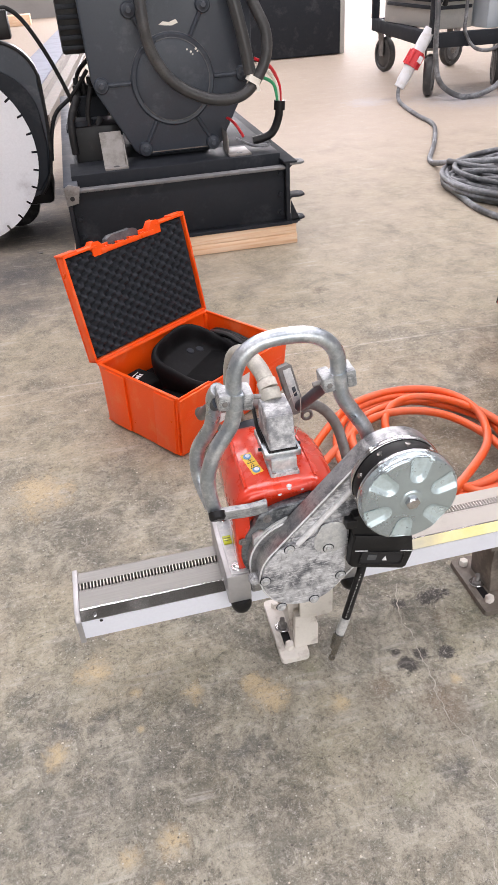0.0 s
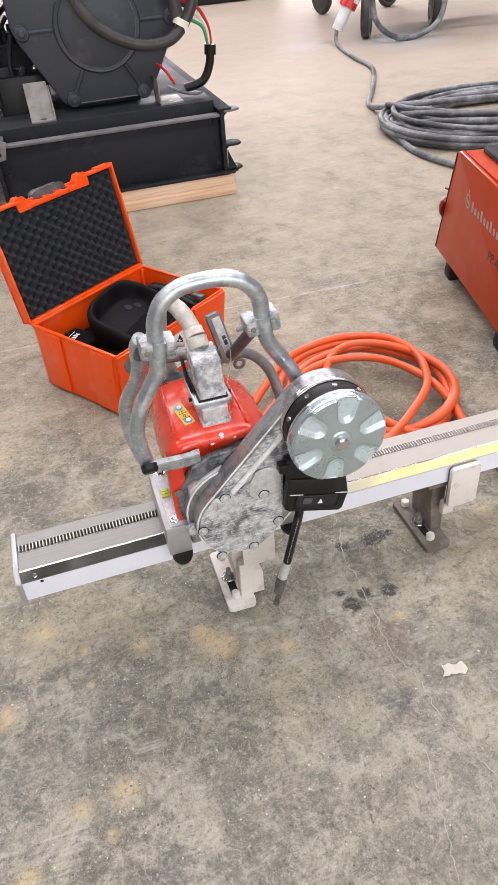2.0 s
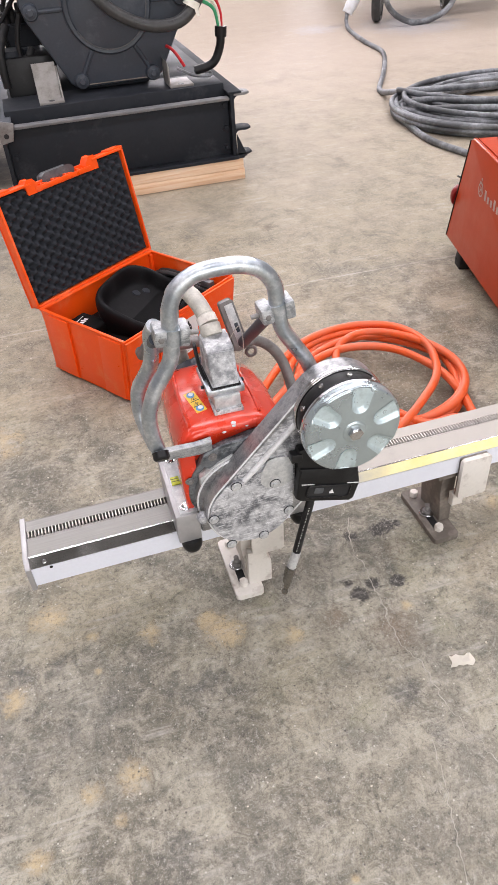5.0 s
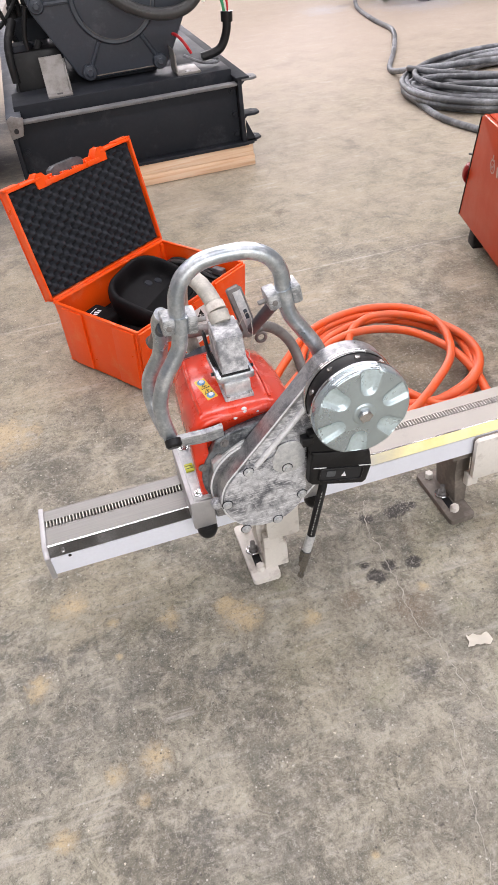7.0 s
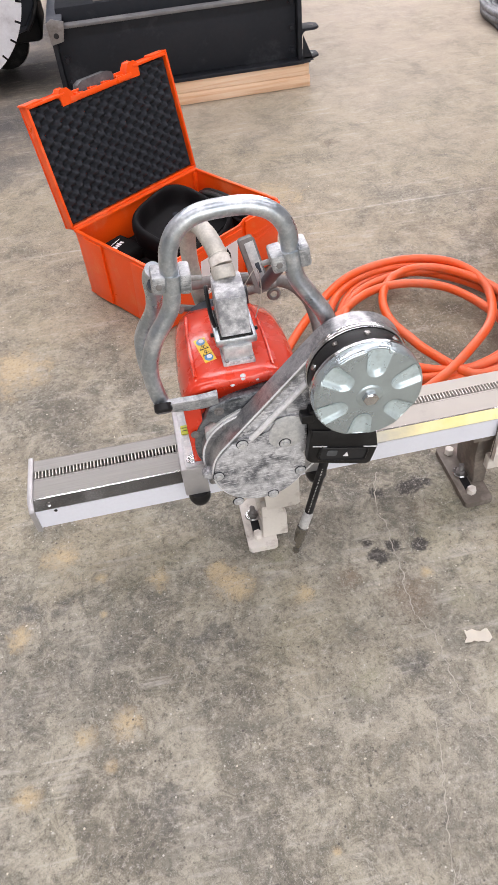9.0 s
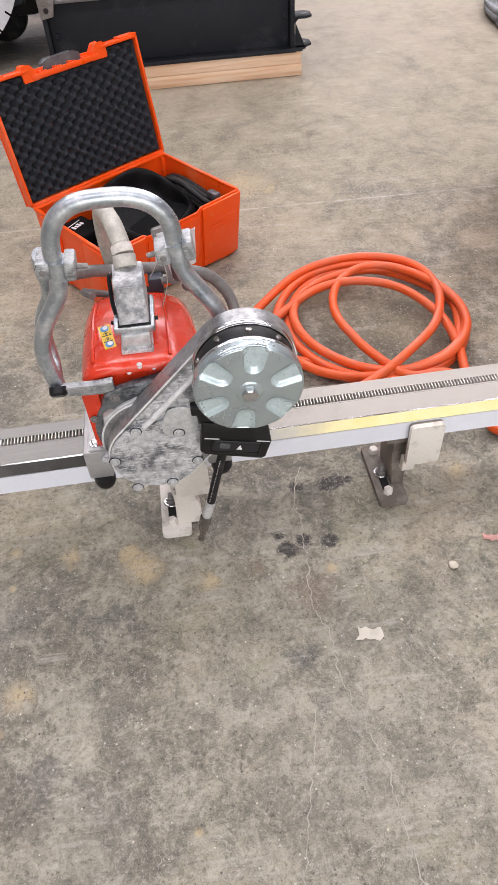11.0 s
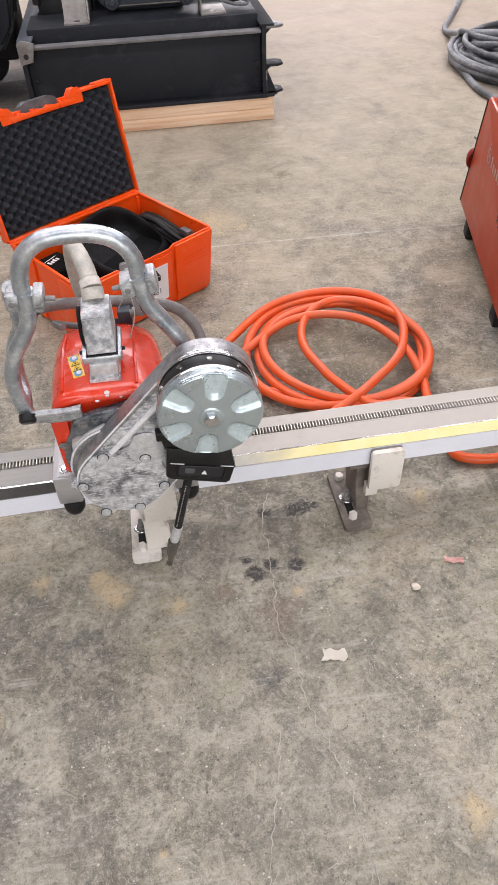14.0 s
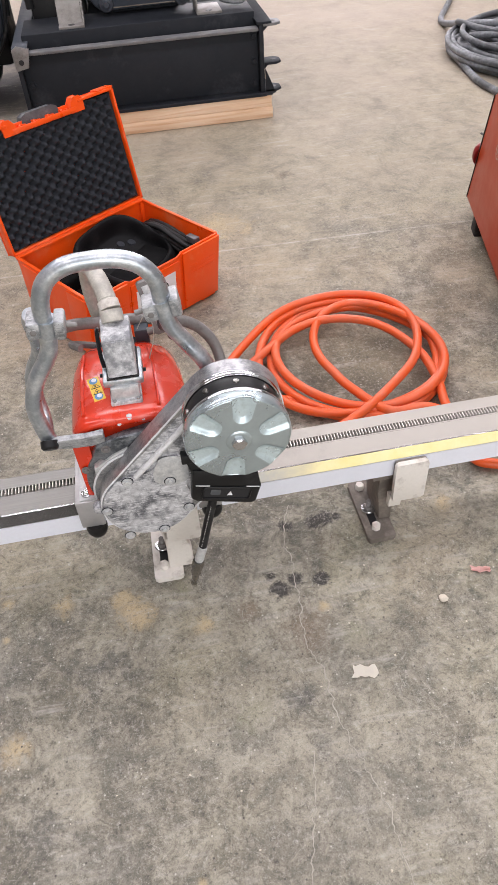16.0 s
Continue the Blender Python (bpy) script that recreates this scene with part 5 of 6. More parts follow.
rings = []
for f, h in prof:
    ring = []
    for k in range(NA):
        x, y = squircle(2 * math.pi * k / NA, 0.118 * f, 0.096 * f)
        ring.append(shell.verts.new((x, y, h + 0.034 * (y / 0.088) * (h > 0.09))))
    rings.append(ring)
for a, b in zip(rings, rings[1:]):
    for k in range(NA):
        shell.faces.new((a[k], a[(k + 1) % NA], b[(k + 1) % NA], b[k]))
shell.faces.new(rings[0])
shell.faces.new(rings[-1][::-1])
part("housing", shell, PADBLACK, remote, "black moulded housing with a padded rim", 60)
for x, y, z in ((0.046, 0.050, 0.1175), (0.074, 0.036, 0.1120)):
    part("joystick_cup", lathe([(0, 0.0012), (0.010, 0.0012), (0.0112, -0.001), (0.0115, -0.006), (0, -0.006)], Matrix.Translation((x, y, z)) @ pose(0, 0, 0, 21, 0, 0), 22), FOAM, remote)
part("base_block", box(-0.100, 0.100, -0.076, 0.076, 0.084, 0.100, 0.004), INSERT, remote)
pouch = thing("accessory_pouch", CASE @ pose(0.055, 0.215, 0.012, 0, 0, 4), "black accessory pouch with white print in the case", "pouch")
part("pouch_body", box(-0.040, 0.055, -0.035, 0.055, 0.084, 0.118, 0.008, seg=3), INSERT, pouch)
for k in range(4):
    part("print_bar", box(0.000 + 0.009 * k, 0.006 + 0.009 * k, 0.006, 0.020 - 0.003 * (k % 2), 0.1180, 0.1185, 0, m=pose(0, 0, 0, 0, 0, 12)), WHITE, pouch, "", 0)
part("print_line", box(-0.010, 0.040, 0.026, 0.028, 0.1180, 0.1185, 0, m=pose(0, 0, 0, 0, 0, 12)), WHITE, pouch, "", 0)
strap = thing("cable_bundle", CASE @ pose(0.366, 0.150, 0.012), "folded black cable bundle in the case", "cable")
rng = random.Random(5)
for k in range(9):
    ox, oz = (k % 3) * 0.014 - 0.018, 0.092 + (k // 3) * 0.012
    w = 0.010 + 0.004 * rng.random()
    part("cable_turn", tube([(ox + w, -0.120, oz), (ox + 0.004 * rng.random(), -0.06, oz + 0.010), (ox - 0.003, 0.02, oz + 0.022 + 0.012 * rng.random()), (ox, 0.09, oz + 0.014), (ox - w * 0.4, 0.112, oz - 0.01)], 0.0062, 9, 6), RUBBER, strap)
part("plug", box(-0.004, 0.014, -0.100, -0.064, 0.128, 0.146, 0.003), CABLE, strap, "grey plug end")


# ---- orange power cable coiled beside the saw ----
def coil_path(loops, z0, dz, start, wob, seed, steps=26):
    """One line that winds through ellipses (cx, cy, rx, ry), each laid on the last."""
    rg = random.Random(seed)
    pts, n = [], len(loops)
    ph = [rg.uniform(0, 6.28) for _ in range(4)]
    for k in range((n - 1) * steps + 1):
        u = k / steps
        i, f = min(int(u), n - 2), u - min(int(u), n - 2)
        c = [loops[i][j] * (1 - f) + loops[i + 1][j] * f for j in range(4)]
        a = radians(start) + 2 * math.pi * u
        r = 1 + wob * math.sin(2.3 * a + ph[0]) + 0.6 * wob * math.sin(3.7 * a + ph[1])
        z = z0 + dz * u + 0.35 * dz * math.sin(1.7 * a + ph[2])
        pts.append(Vector((c[0] + c[2] * r * math.cos(a), c[1] + c[3] * r * math.sin(a), max(z0, z))))
    return pts


coil = thing("power_cable", pose(0.5, 0.53, 0), "coiled orange rubber power cable on the floor", "cable", built_in_world=True)
loops = [(0.500, 0.505, 0.205, 0.195), (0.505, 0.515, 0.195, 0.205), (0.492, 0.520, 0.215, 0.210), (0.515, 0.500, 0.180, 0.185), (0.560, 0.505, 0.135, 0.190)]
wind = coil_path(loops, 0.0135, 0.0075, 200, 0.03, 3)
lead = [Vector((0.02, 0.24, 0.05)), Vector((0.10, 0.30, 0.014)), Vector((0.20, 0.37, 0.0135)), Vector((0.27, 0.41, 0.0135))]
part("cable_winding", tube(lead + wind[1:], 0.0100, 14, 3), HOSE, coil, "matt orange cable sheath")
part("cable_tail", tube([wind[-1], wind[-1] + Vector((0.022, -0.060, 0.0)), Vector((0.52, 0.300, 0.036)), Vector((0.600, 0.300, 0.030)), Vector((0.655, 0.270, 0.0150)), Vector((0.670, 0.215, 0.0135)), Vector((0.645, 0.165, 0.0135)), Vector((0.660, 0.136, 0.0135)), Vector((0.720, 0.122, 0.0135)), Vector((0.80, 0.138, 0.0135)), Vector((0.95, 0.175, 0.0135)), Vector((1.25, 0.17, 0.0135))], 0.0100, 14, 8), HOSE, coil)
part("cable_strand", tube([Vector((0.02, 0.30, 0.0135)), Vector((0.14, 0.45, 0.0135)), Vector((0.26, 0.60, 0.030)), Vector((0.380, 0.705, 0.042)), Vector((0.520, 0.738, 0.042)), Vector((0.630, 0.690, 0.044)), Vector((0.668, 0.585, 0.046)), Vector((0.630, 0.455, 0.048)), Vector((0.540, 0.360, 0.048)), Vector((0.430, 0.285, 0.040)), Vector((0.31, 0.255, 0.015)), Vector((0.15, 0.235, 0.0135)), Vector((0.02, 0.21, 0.0135))], 0.0100, 14, 8), HOSE, coil)
part("cable_strand", tube([Vector((0.05, 0.34, 0.0135)), Vector((0.18, 0.46, 0.0135)), Vector((0.30, 0.555, 0.035)), Vector((0.400, 0.625, 0.042)), Vector((0.500, 0.640, 0.040)), Vector((0.590, 0.590, 0.040)), Vector((0.645, 0.480, 0.038)), Vector((0.655, 0.380, 0.030)), Vector((0.650, 0.290, 0.0180)), Vector((0.70, 0.20, 0.0135)), Vector((0.82, 0.17, 0.0135))], 0.0100, 14, 8), HOSE, coil)

# ---- black mains cable, coiled, with its red and white plug ----
mains = thing("mains_cable", pose(2.1, 2.6, 0), "coiled dusty black mains cable on the floor", "cable", built_in_world=True)
rg = random.Random(11)


def bundle(n, rate, first):
    """Turns of a flat bundle, wandering between the hole and the outer edge."""
    out = []
    for k in range(n):
        w = 0.5 + 0.5 * math.sin(first + rate * k)
        out.append((2.14 + rg.uniform(-0.03, 0.03), 2.58 - 0.14 * w + rg.uniform(-0.02, 0.02), 0.33 + 0.28 * w, 0.17 + 0.34 * w))
    return out


part("cable_winding", tube(coil_path(bundle(14, 1.25, 1.6), 0.0125, 0.0042, 150, 0.018, 8, 30), 0.0125, 10, 2), CABLE, mains)
part("cable_winding", tube(coil_path(bundle(9, 0.9, 0.2), 0.038, 0.0060, 20, 0.024, 21, 30), 0.0125, 10, 2), CABLE, mains)
part("cable_strand", tube([(2.60, 2.15, 0.10), (2.30, 1.98, 0.12), (1.95, 2.06, 0.115), (1.68, 2.32, 0.085), (1.575, 2.48, 0.050), (1.590, 2.56, 0.052), (1.66, 2.50, 0.085), (1.84, 2.26, 0.110), (2.20, 2.06, 0.125), (2.55, 2.14, 0.115)], 0.0135, 10, 8), CABLE, mains, "strand laid across the coil")
part("cable_strand", tube([(1.70, 2.78, 0.060), (1.64, 2.72, 0.085), (1.70, 2.52, 0.095), (1.92, 2.28, 0.100), (2.25, 2.16, 0.120), (2.55, 2.25, 0.115), (2.68, 2.45, 0.08)], 0.0135, 10, 8), CABLE, mains)
part("cable_lead", tube([(2.10, 2.46, 0.115), (1.90, 2.50, 0.115), (1.75, 2.60, 0.100), (1.655, 2.75, 0.070), (1.680, 2.98, 0.016), (1.7023, 3.079, 0.0135), (1.790, 3.24, 0.0135), (1.885, 3.412, 0.0135), (2.030, 3.704, 0.0135), (2.110, 3.90, 0.0135), (2.136, 4.03, 0.0135), (2.151, 4.239, 0.0135), (2.188, 4.498, 0.0135), (2.245, 4.78, 0.0135), (2.275, 4.90, 0.040), (2.300, 4.95, 0.092)], 0.0145, 12, 8), CABLE, mains)
part("cable_end", tube([(1.66, 2.64, 0.06), (1.559, 2.594, 0.030), (1.525, 2.333, 0.0135), (1.513, 2.120, 0.0135), (1.555, 1.929, 0.0135), (1.600, 1.75, 0.0135), (1.590, 1.52, 0.0135), (1.500, 1.32, 0.02), (1.36, 1.15, 0.08)], 0.0145, 12, 8), CABLE, mains)
plug_a, plug_b = Vector((2.300, 4.95, 0.092)), Vector((2.530, 4.95, 0.475))


def plug_bit(u0, u1, r, material, name, label="", seg=20):
    return part(name, tube([plug_a.lerp(plug_b, u0), plug_a.lerp(plug_b, (u0 + u1) / 2), plug_a.lerp(plug_b, u1)], r, seg, 1, False), material, mains, label)


plug_bit(0.0, 0.10, 0.040, PLUGWHITE, "plug_collar")
plug_bit(0.09, 0.36, 0.044, PLUGWHITE, "plug_body", "grey-white industrial plug")
plug_bit(0.36, 0.50, 0.058, PLUGRED, "plug_ring", "red plug ring")
plug_bit(0.48, 0.62, 0.055, PLUGRED, "coupler_ring", "red coupler ring")
for k in range(6):
    pa = (plug_b - plug_a).normalized()
    pu = pa.orthogonal().normalized()
    pr = math.cos(k * 1.047) * pu + math.sin(k * 1.047) * pa.cross(pu)
    part("ring_lug", tube([plug_a.lerp(plug_b, 0.37) + pr * 0.057, plug_a.lerp(plug_b, 0.60) + pr * 0.057], 0.010, 8, 1, False), PLUGRED, mains)
part("hinge_cap", tube([plug_a.lerp(plug_b, 0.44) + Vector((0.02, -0.062, 0)), plug_a.lerp(plug_b, 0.54) + Vector((0.02, -0.062, 0))], 0.022, 4, 1, False), PLUGWHITE, mains, "small white hinge cap")
plug_bit(0.62, 0.88, 0.046, PLUGWHITE, "coupler_body", "grey-white industrial coupler")
plug_bit(0.88, 1.0, 0.042, PLUGWHITE, "coupler_collar")
part("cable_riser", tube([plug_b, plug_b + Vector((0.03, 0.02, 0.12)), plug_b + Vector((0.05, 0.10, 0.35)), plug_b + Vector((0.10, 0.30, 0.55))], 0.018, 10, 6), CABLE, mains)

# ---- motor set on its steel skid ----
skid = thing("motor_skid", pose(0.168, 2.075, 0), "black painted steel skid frame standing on pine timbers", "skid frame")
part("front_panel", box(-0.438, 0.418, 0.030, 0.042, 0.096, 0.305, 0.002), STEEL_BLACK, skid, "flat black front panel")
# upper flange in a lighter grey than the black panel
part("front_flange", box(-0.438, 0.418, 0.000, 0.042, 0.304, 0.314, 0.002), FLANGE, skid, "mottled grey upper flange")
part("front_foot_flange", box(-0.405, 0.440, -0.012, 0.045, 0.083, 0.096, 0.002), STEEL_BLACK, skid)
for s in (-1, 1):
    x0 = -0.455 if s < 0 else 0.420
    ch = part("side_channel", box(x0, x0 + 0.016, 0.0, 2.30, 0.083, 0.325, 0.002), STEEL_BLACK, skid)
    xo = x0 - 0.004 if s < 0 else x0 - 0.008
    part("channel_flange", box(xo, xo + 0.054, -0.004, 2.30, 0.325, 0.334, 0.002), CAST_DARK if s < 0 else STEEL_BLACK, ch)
    part("channel_flange", box(xo, xo + 0.054, -0.004, 2.30, 0.083, 0.093, 0.002), STEEL_BLACK, ch)
    for k, z in enumerate((0.125, 0.200, 0.285)):
        xx = -0.418 if s < 0 else 0.402
        part("bolt", bolt_head(Matrix.Translation((xx, 0.030, z)) @ TO_FRONT, 0.010, 0.010), STEEL_BLACK, skid)
corner = part("corner_bracket", prism([(-0.457, 0.262), (-0.412, 0.270), (-0.398, 0.330), (-0.440, 0.342), (-0.459, 0.330)], -0.014, -0.006, "y", 0.002), STEEL_GREY, skid, "bare steel corner lug")
part("lug_hole", lathe([(0, 0.0008), (0.009, 0.0008), (0.009, 0), (0, 0)], Matrix.Translation((-0.433, -0.0142, 0.290)) @ TO_FRONT, 16), INK, corner, "", 0)
for z in (0.318, 0.190, 0.096):
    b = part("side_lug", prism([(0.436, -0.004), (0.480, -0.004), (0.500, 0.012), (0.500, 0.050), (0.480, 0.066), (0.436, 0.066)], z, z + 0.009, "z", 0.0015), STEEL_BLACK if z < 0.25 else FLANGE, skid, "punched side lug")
    part("lug_hole", lathe([(0, 0.0006), (0.010, 0.0006), (0.010, 0), (0, 0)], Matrix.Translation((0.474, 0.030, z + 0.009)), 14), INK, b, "", 0)
    part("lug_web", prism([(0.436, z - 0.040), (0.478, z - 0.001), (0.436, z - 0.001)], 0.056, 0.062, "y", 0.001), STEEL_BLACK, b)
part("gusset", prism([(0.438, 0.090), (0.478, 0.090), (0.438, 0.180)], -0.004, 0.003, "y", 0.001), STEEL_BLACK, skid)
beam2 = box(-0.425, 0.418, 0.075, 0.290, 0.200, 0.352, 0.004)
part("cross_beam", beam2, STEEL_BLACK, skid)
part("cross_beam", box(-0.43, 0.42, 1.05, 1.20, 0.300, 0.352, 0.004), STEEL_BLACK, skid)
part("bed_plate", box(-0.185, 0.418, 0.292, 1.05, 0.330, 0.344, 0.002), STEEL_BLACK, skid)
part("bed_rail", box(-0.09, 0.16, 0.270, 0.95, 0.345, 0.392, 0.003), STEEL_BLACK, skid)
part("drip_tray", box(-0.43, 0.42, 0.05, 1.70, 0.098, 0.110, 0.002), STEEL_BLACK, skid)
for k, (y, w) in enumerate(((0.0, 0.11), (0.8, 0.11), (1.55, 0.11))):
    for j in range(2):
        t = solo("timber", box(0.168 - 0.468 + 0.004 * j, 0.168 + 0.462 - 0.003 * j, 2.070 + y + 0.003 * j, 2.070 + y + w, 0.0415 * j, 0.0415 * j + 0.041, 0.002), WOOD, "pale pine timber under the steel skid", "timber", "timbers under the skid")

motor = thing("electric_motor", pose(0.198, 2.30, 0.352), "large dark grey electric motor with a ribbed end bell", "motor", built_in_world=True)
MC = (0.198, 0.634)


bell = [(0.015, 0.385), (0.040, 0.366), (0.350, 0.370), (0.378, 0.388), (0.505, 0.610), (0.520, 0.660), (0.528, 1.08), (-0.130, 1.08), (-0.118, 0.655), (-0.106, 0.610)]
part("end_bell", prism(bell, 2.300, 2.345, "y", 0.008, seg=3), CAST_DARK, motor, "dark grey painted end bell")
part("stator_housing", prism([(MC[0] + (x - MC[0]) * 0.93, MC[1] + (z - MC[1]) * 0.93) for x, z in bell], 2.345, 2.95, "y", 0.010, seg=2), CAST_DARK, motor)
part("bearing_cap", lathe([(0, 0.020), (0.128, 0.020), (0.142, 0.016), (0.146, 0.010), (0.158, 0.012), (0.164, 0.006), (0.165, 0), (0, 0)], Matrix.Translation((MC[0], 2.300, MC[1])) @ TO_FRONT, 56), CAST_DARK, motor, "round bearing cap")
for k in range(6):
    a = radians(60 * k)
    p0 = Vector((MC[0] + 0.165 * math.cos(a), 2.297, MC[1] + 0.165 * math.sin(a)))
    p1 = Vector((MC[0] + 0.262 * math.cos(a), 2.297, MC[1] + 0.262 * math.sin(a)))
    part("rib", tube([p0, p1], 0.0085, 8, 1, False), CAST_DARK, motor)
    boss = part("bolt_boss", lathe([(0, 0.016), (0.024, 0.016), (0.028, 0.010), (0.030, 0), (0, 0)], Matrix.Translation((MC[0] + 0.280 * math.cos(a), 2.300, MC[1] + 0.280 * math.sin(a))) @ TO_FRONT, 22), CAST_DARK, motor)
    part("bolt", bolt_head(Matrix.Translation((MC[0] + 0.280 * math.cos(a), 2.284, MC[1] + 0.280 * math.sin(a))) @ TO_FRONT, 0.013, 0.012), CAST_DARK, boss)
WORN = surface("rubbed_grey_paint", (0.13, 0.13, 0.135), 0.5, 0, (0.05, 0.055, 0.065), 0.5, 30, 160, 0.2, 0.2)
part("worn_edge", tube([(MC[0] + 0.1445 * math.cos(radians(a)), 2.2855, MC[1] + 0.1445 * math.sin(radians(a))) for a in range(-150, 111, 10)], 0.0022, 6, 2), WORN, motor, "cap edge rubbed through the paint")
part("worn_edge", tube([(MC[0] + 0.1640 * math.cos(radians(a)), 2.2965, MC[1] + 0.1640 * math.sin(radians(a))) for a in range(20, 171, 10)], 0.0024, 6, 2), WORN, motor)
part("bottom_seam", box(0.034, 0.352, 2.2965, 2.3000, 0.3745, 0.3785, 0.0006), FOOTGREY, motor, "rusty lower edge")
part("chipped_paint", prism([(0.165, 0.822), (0.182, 0.832), (0.205, 0.828), (0.232, 0.836), (0.240, 0.824), (0.215, 0.816), (0.190, 0.818)], 2.2975, 2.3005, "y", 0), PAPER, motor, "bare patch of chipped paint", 0)
for k in range(5):
    part("chipped_paint", prism(arc(0.262 + 0.010 * k + 0.004 * (k % 2), 0.735 - 0.009 * (k % 3), 0.0035 + 0.001 * (k % 2), 0, 360, 7)[:-1], 2.2785, 2.2802, "y", 0), PAPER, motor, "", 0)
for x, s in ((-0.075, 1), (0.425, -1)):
    f = part("motor_foot", box(x - 0.046, x + 0.046, 2.170, 2.300, 0.352, 0.360, 0.001), BARE, motor, "bare steel mounting foot")
    part("foot_web", prism([(2.215, 0.360), (2.222, 0.360), (2.300, 0.470), (2.293, 0.470)], x - 0.046, x + 0.040, "x", 0.001) if s > 0 else prism([(x - 0.046, 0.36), (x - 0.040, 0.36), (x - 0.040, 0.42), (x - 0.046, 0.44)], 2.20, 2.300, "y", 0.001), BARE, f)
    part("foot_hole", lathe([(0, 0.0008), (0.012, 0.0008), (0.012, 0), (0, 0)], Matrix.Translation((x, 2.192, 0.360)), 16), INK, f, "", 0)
part("foot_gusset", prism([(2.190, 0.361), (2.300, 0.361), (2.300, 0.455)], -0.034, -0.028, "x", 0.001), BARE, motor)
cowl = part("fan_cowl", box(-0.205, -0.085, 2.40, 2.70, 0.74, 1.10, 0.012), BLACK, motor, "black louvred fan cowl")
for k in range(9):
    part("cowl_slat", box(-0.201, -0.089, 2.390, 2.401, 0.755 + 0.034 * k, 0.771 + 0.034 * k, 0.002), STEEL_BLACK, cowl)
part("cowl_stay", tube([(-0.190, 2.70, 0.52), (-0.165, 2.66, 0.64), (-0.110, 2.60, 0.70)], 0.009, 10, 5), RUBBER, motor)
part("cowl_stay", tube([(-0.145, 2.42, 0.40), (-0.150, 2.42, 0.52), (-0.120, 2.42, 0.62)], 0.010, 10, 5), RUBBER, motor)
part("gear_case", box(-0.27, -0.09, 2.42, 2.70, 0.110, 0.40, 0.02), BLACK, skid)
skid_pump = thing("hydraulic_pump", pose(-0.12, 2.45, 0.110), "black oily pump block on the skid", "pump", built_in_world=True)
part("pump_block", box(-0.225, -0.020, 2.40, 2.62, 0.110, 0.480, 0.012), BLACK, skid_pump)
part("pump_head", box(-0.190, -0.060, 2.62, 2.95, 0.110, 0.560, 0.014), STEEL_BLACK, skid_pump)
part("pump_lid", lathe([(0, 0.012), (0.030, 0.012), (0.036, 0.006), (0.036, 0), (0, 0)], Matrix.Translation((-0.130, 2.50, 0.480)), 24), STEEL_BLACK, skid_pump)
for k in range(5):
    part("valve", lathe([(0, 0.075), (0.010, 0.075), (0.012, 0.05), (0.018, 0.045), (0.018, 0), (0, 0)], Matrix.Translation((-0.175 + 0.028 * k, 2.66 + 0.03 * (k % 2), 0.555)), 10), RUBBER, skid_pump)
part("pump_flange", lathe([(0, 0.02), (0.05, 0.02), (0.055, 0.012), (0.055, 0), (0, 0)], Matrix.Translation((-0.185, 2.46, 0.480)), 24), STEEL_BLACK, skid_pump)
part("hose_stub", tube([(-0.225, 2.40, 0.38), (-0.225, 2.40, 0.46), (-0.215, 2.42, 0.52), (-0.18, 2.46, 0.58)], 0.016, 10, 5), RUBBER, skid_pump)
part("hose_stub", tube([(-0.135, 2.42, 0.38), (-0.130, 2.42, 0.45), (-0.10, 2.44, 0.50)], 0.014, 10, 5), RUBBER, skid_pump)

thick = thing("thick_cable", pose(0.30, 2.24, 0.45), "thick black cable hanging over the motor end", "cable", built_in_world=True)
part("cable_loop", tube([(0.12, 2.32, 1.12), (0.106, 2.24, 0.98), (0.098, 2.20, 0.85), (0.118, 2.20, 0.74), (0.185, 2.20, 0.640), (0.297, 2.20, 0.575), (0.400, 2.20, 0.560), (0.480, 2.205, 0.585), (0.548, 2.21, 0.675), (0.560, 2.22, 0.775), (0.516, 2.25, 0.89), (0.47, 2.32, 1.10)], 0.0215, 16, 8), SHEATH, thick, "worn black rubber sheath")
part("cable_loop", tube([(0.40, 2.30, 1.10), (0.440, 2.23, 0.90), (0.470, 2.215, 0.76), (0.490, 2.21, 0.640)], 0.024, 14, 6), SHEATH, thick)
part("cable_tie", lathe([(0.020, -0.012), (0.030, -0.012), (0.030, 0.012), (0.020, 0.012)], Matrix.Translation((0.500, 2.205, 0.620)) @ pose(0, 0, 0, 0, 30, 0), 20), PAPER, thick, "white tape wrap")
part("tape_end", box(-0.006, 0.006, -0.001, 0.001, -0.03, 0.0, 0, m=Matrix.Translation((0.508, 2.175, 0.610)) @ pose(0, 0, 0, 0, -12, 0)), PAPER, thick, "", 0)
for k, (mat, dx) in enumerate(((PLUGRED, 0.012), (PAPER, 0.004), (GREEN, -0.008))):
    part("wire", tube([(0.51, 2.22, 0.69 - 0.03 * k), (0.565 + dx, 2.235, 0.655 - 0.02 * k), (0.602 + dx, 2.245, 0.585), (0.612 + dx * 0.4, 2.25, 0.515)], 0.0065, 8, 6), mat, thick)
part("sleeve", tube([(0.613, 2.25, 0.52), (0.608, 2.25, 0.465), (0.575, 2.255, 0.405), (0.50, 2.26, 0.385)], 0.0165, 12, 6), BLACK, thick, "black taped cable sleeve")
part("sleeve_cuff", tube([(0.616, 2.25, 0.53), (0.613, 2.25, 0.495)], 0.023, 12, 1, False), BLACK, thick)
part("wire", tube([(0.40, 2.34, 0.45), (0.405, 2.30, 0.475), (0.43, 2.27, 0.455), (0.46, 2.26, 0.405)], 0.006, 8, 6), PLUGRED, thick)
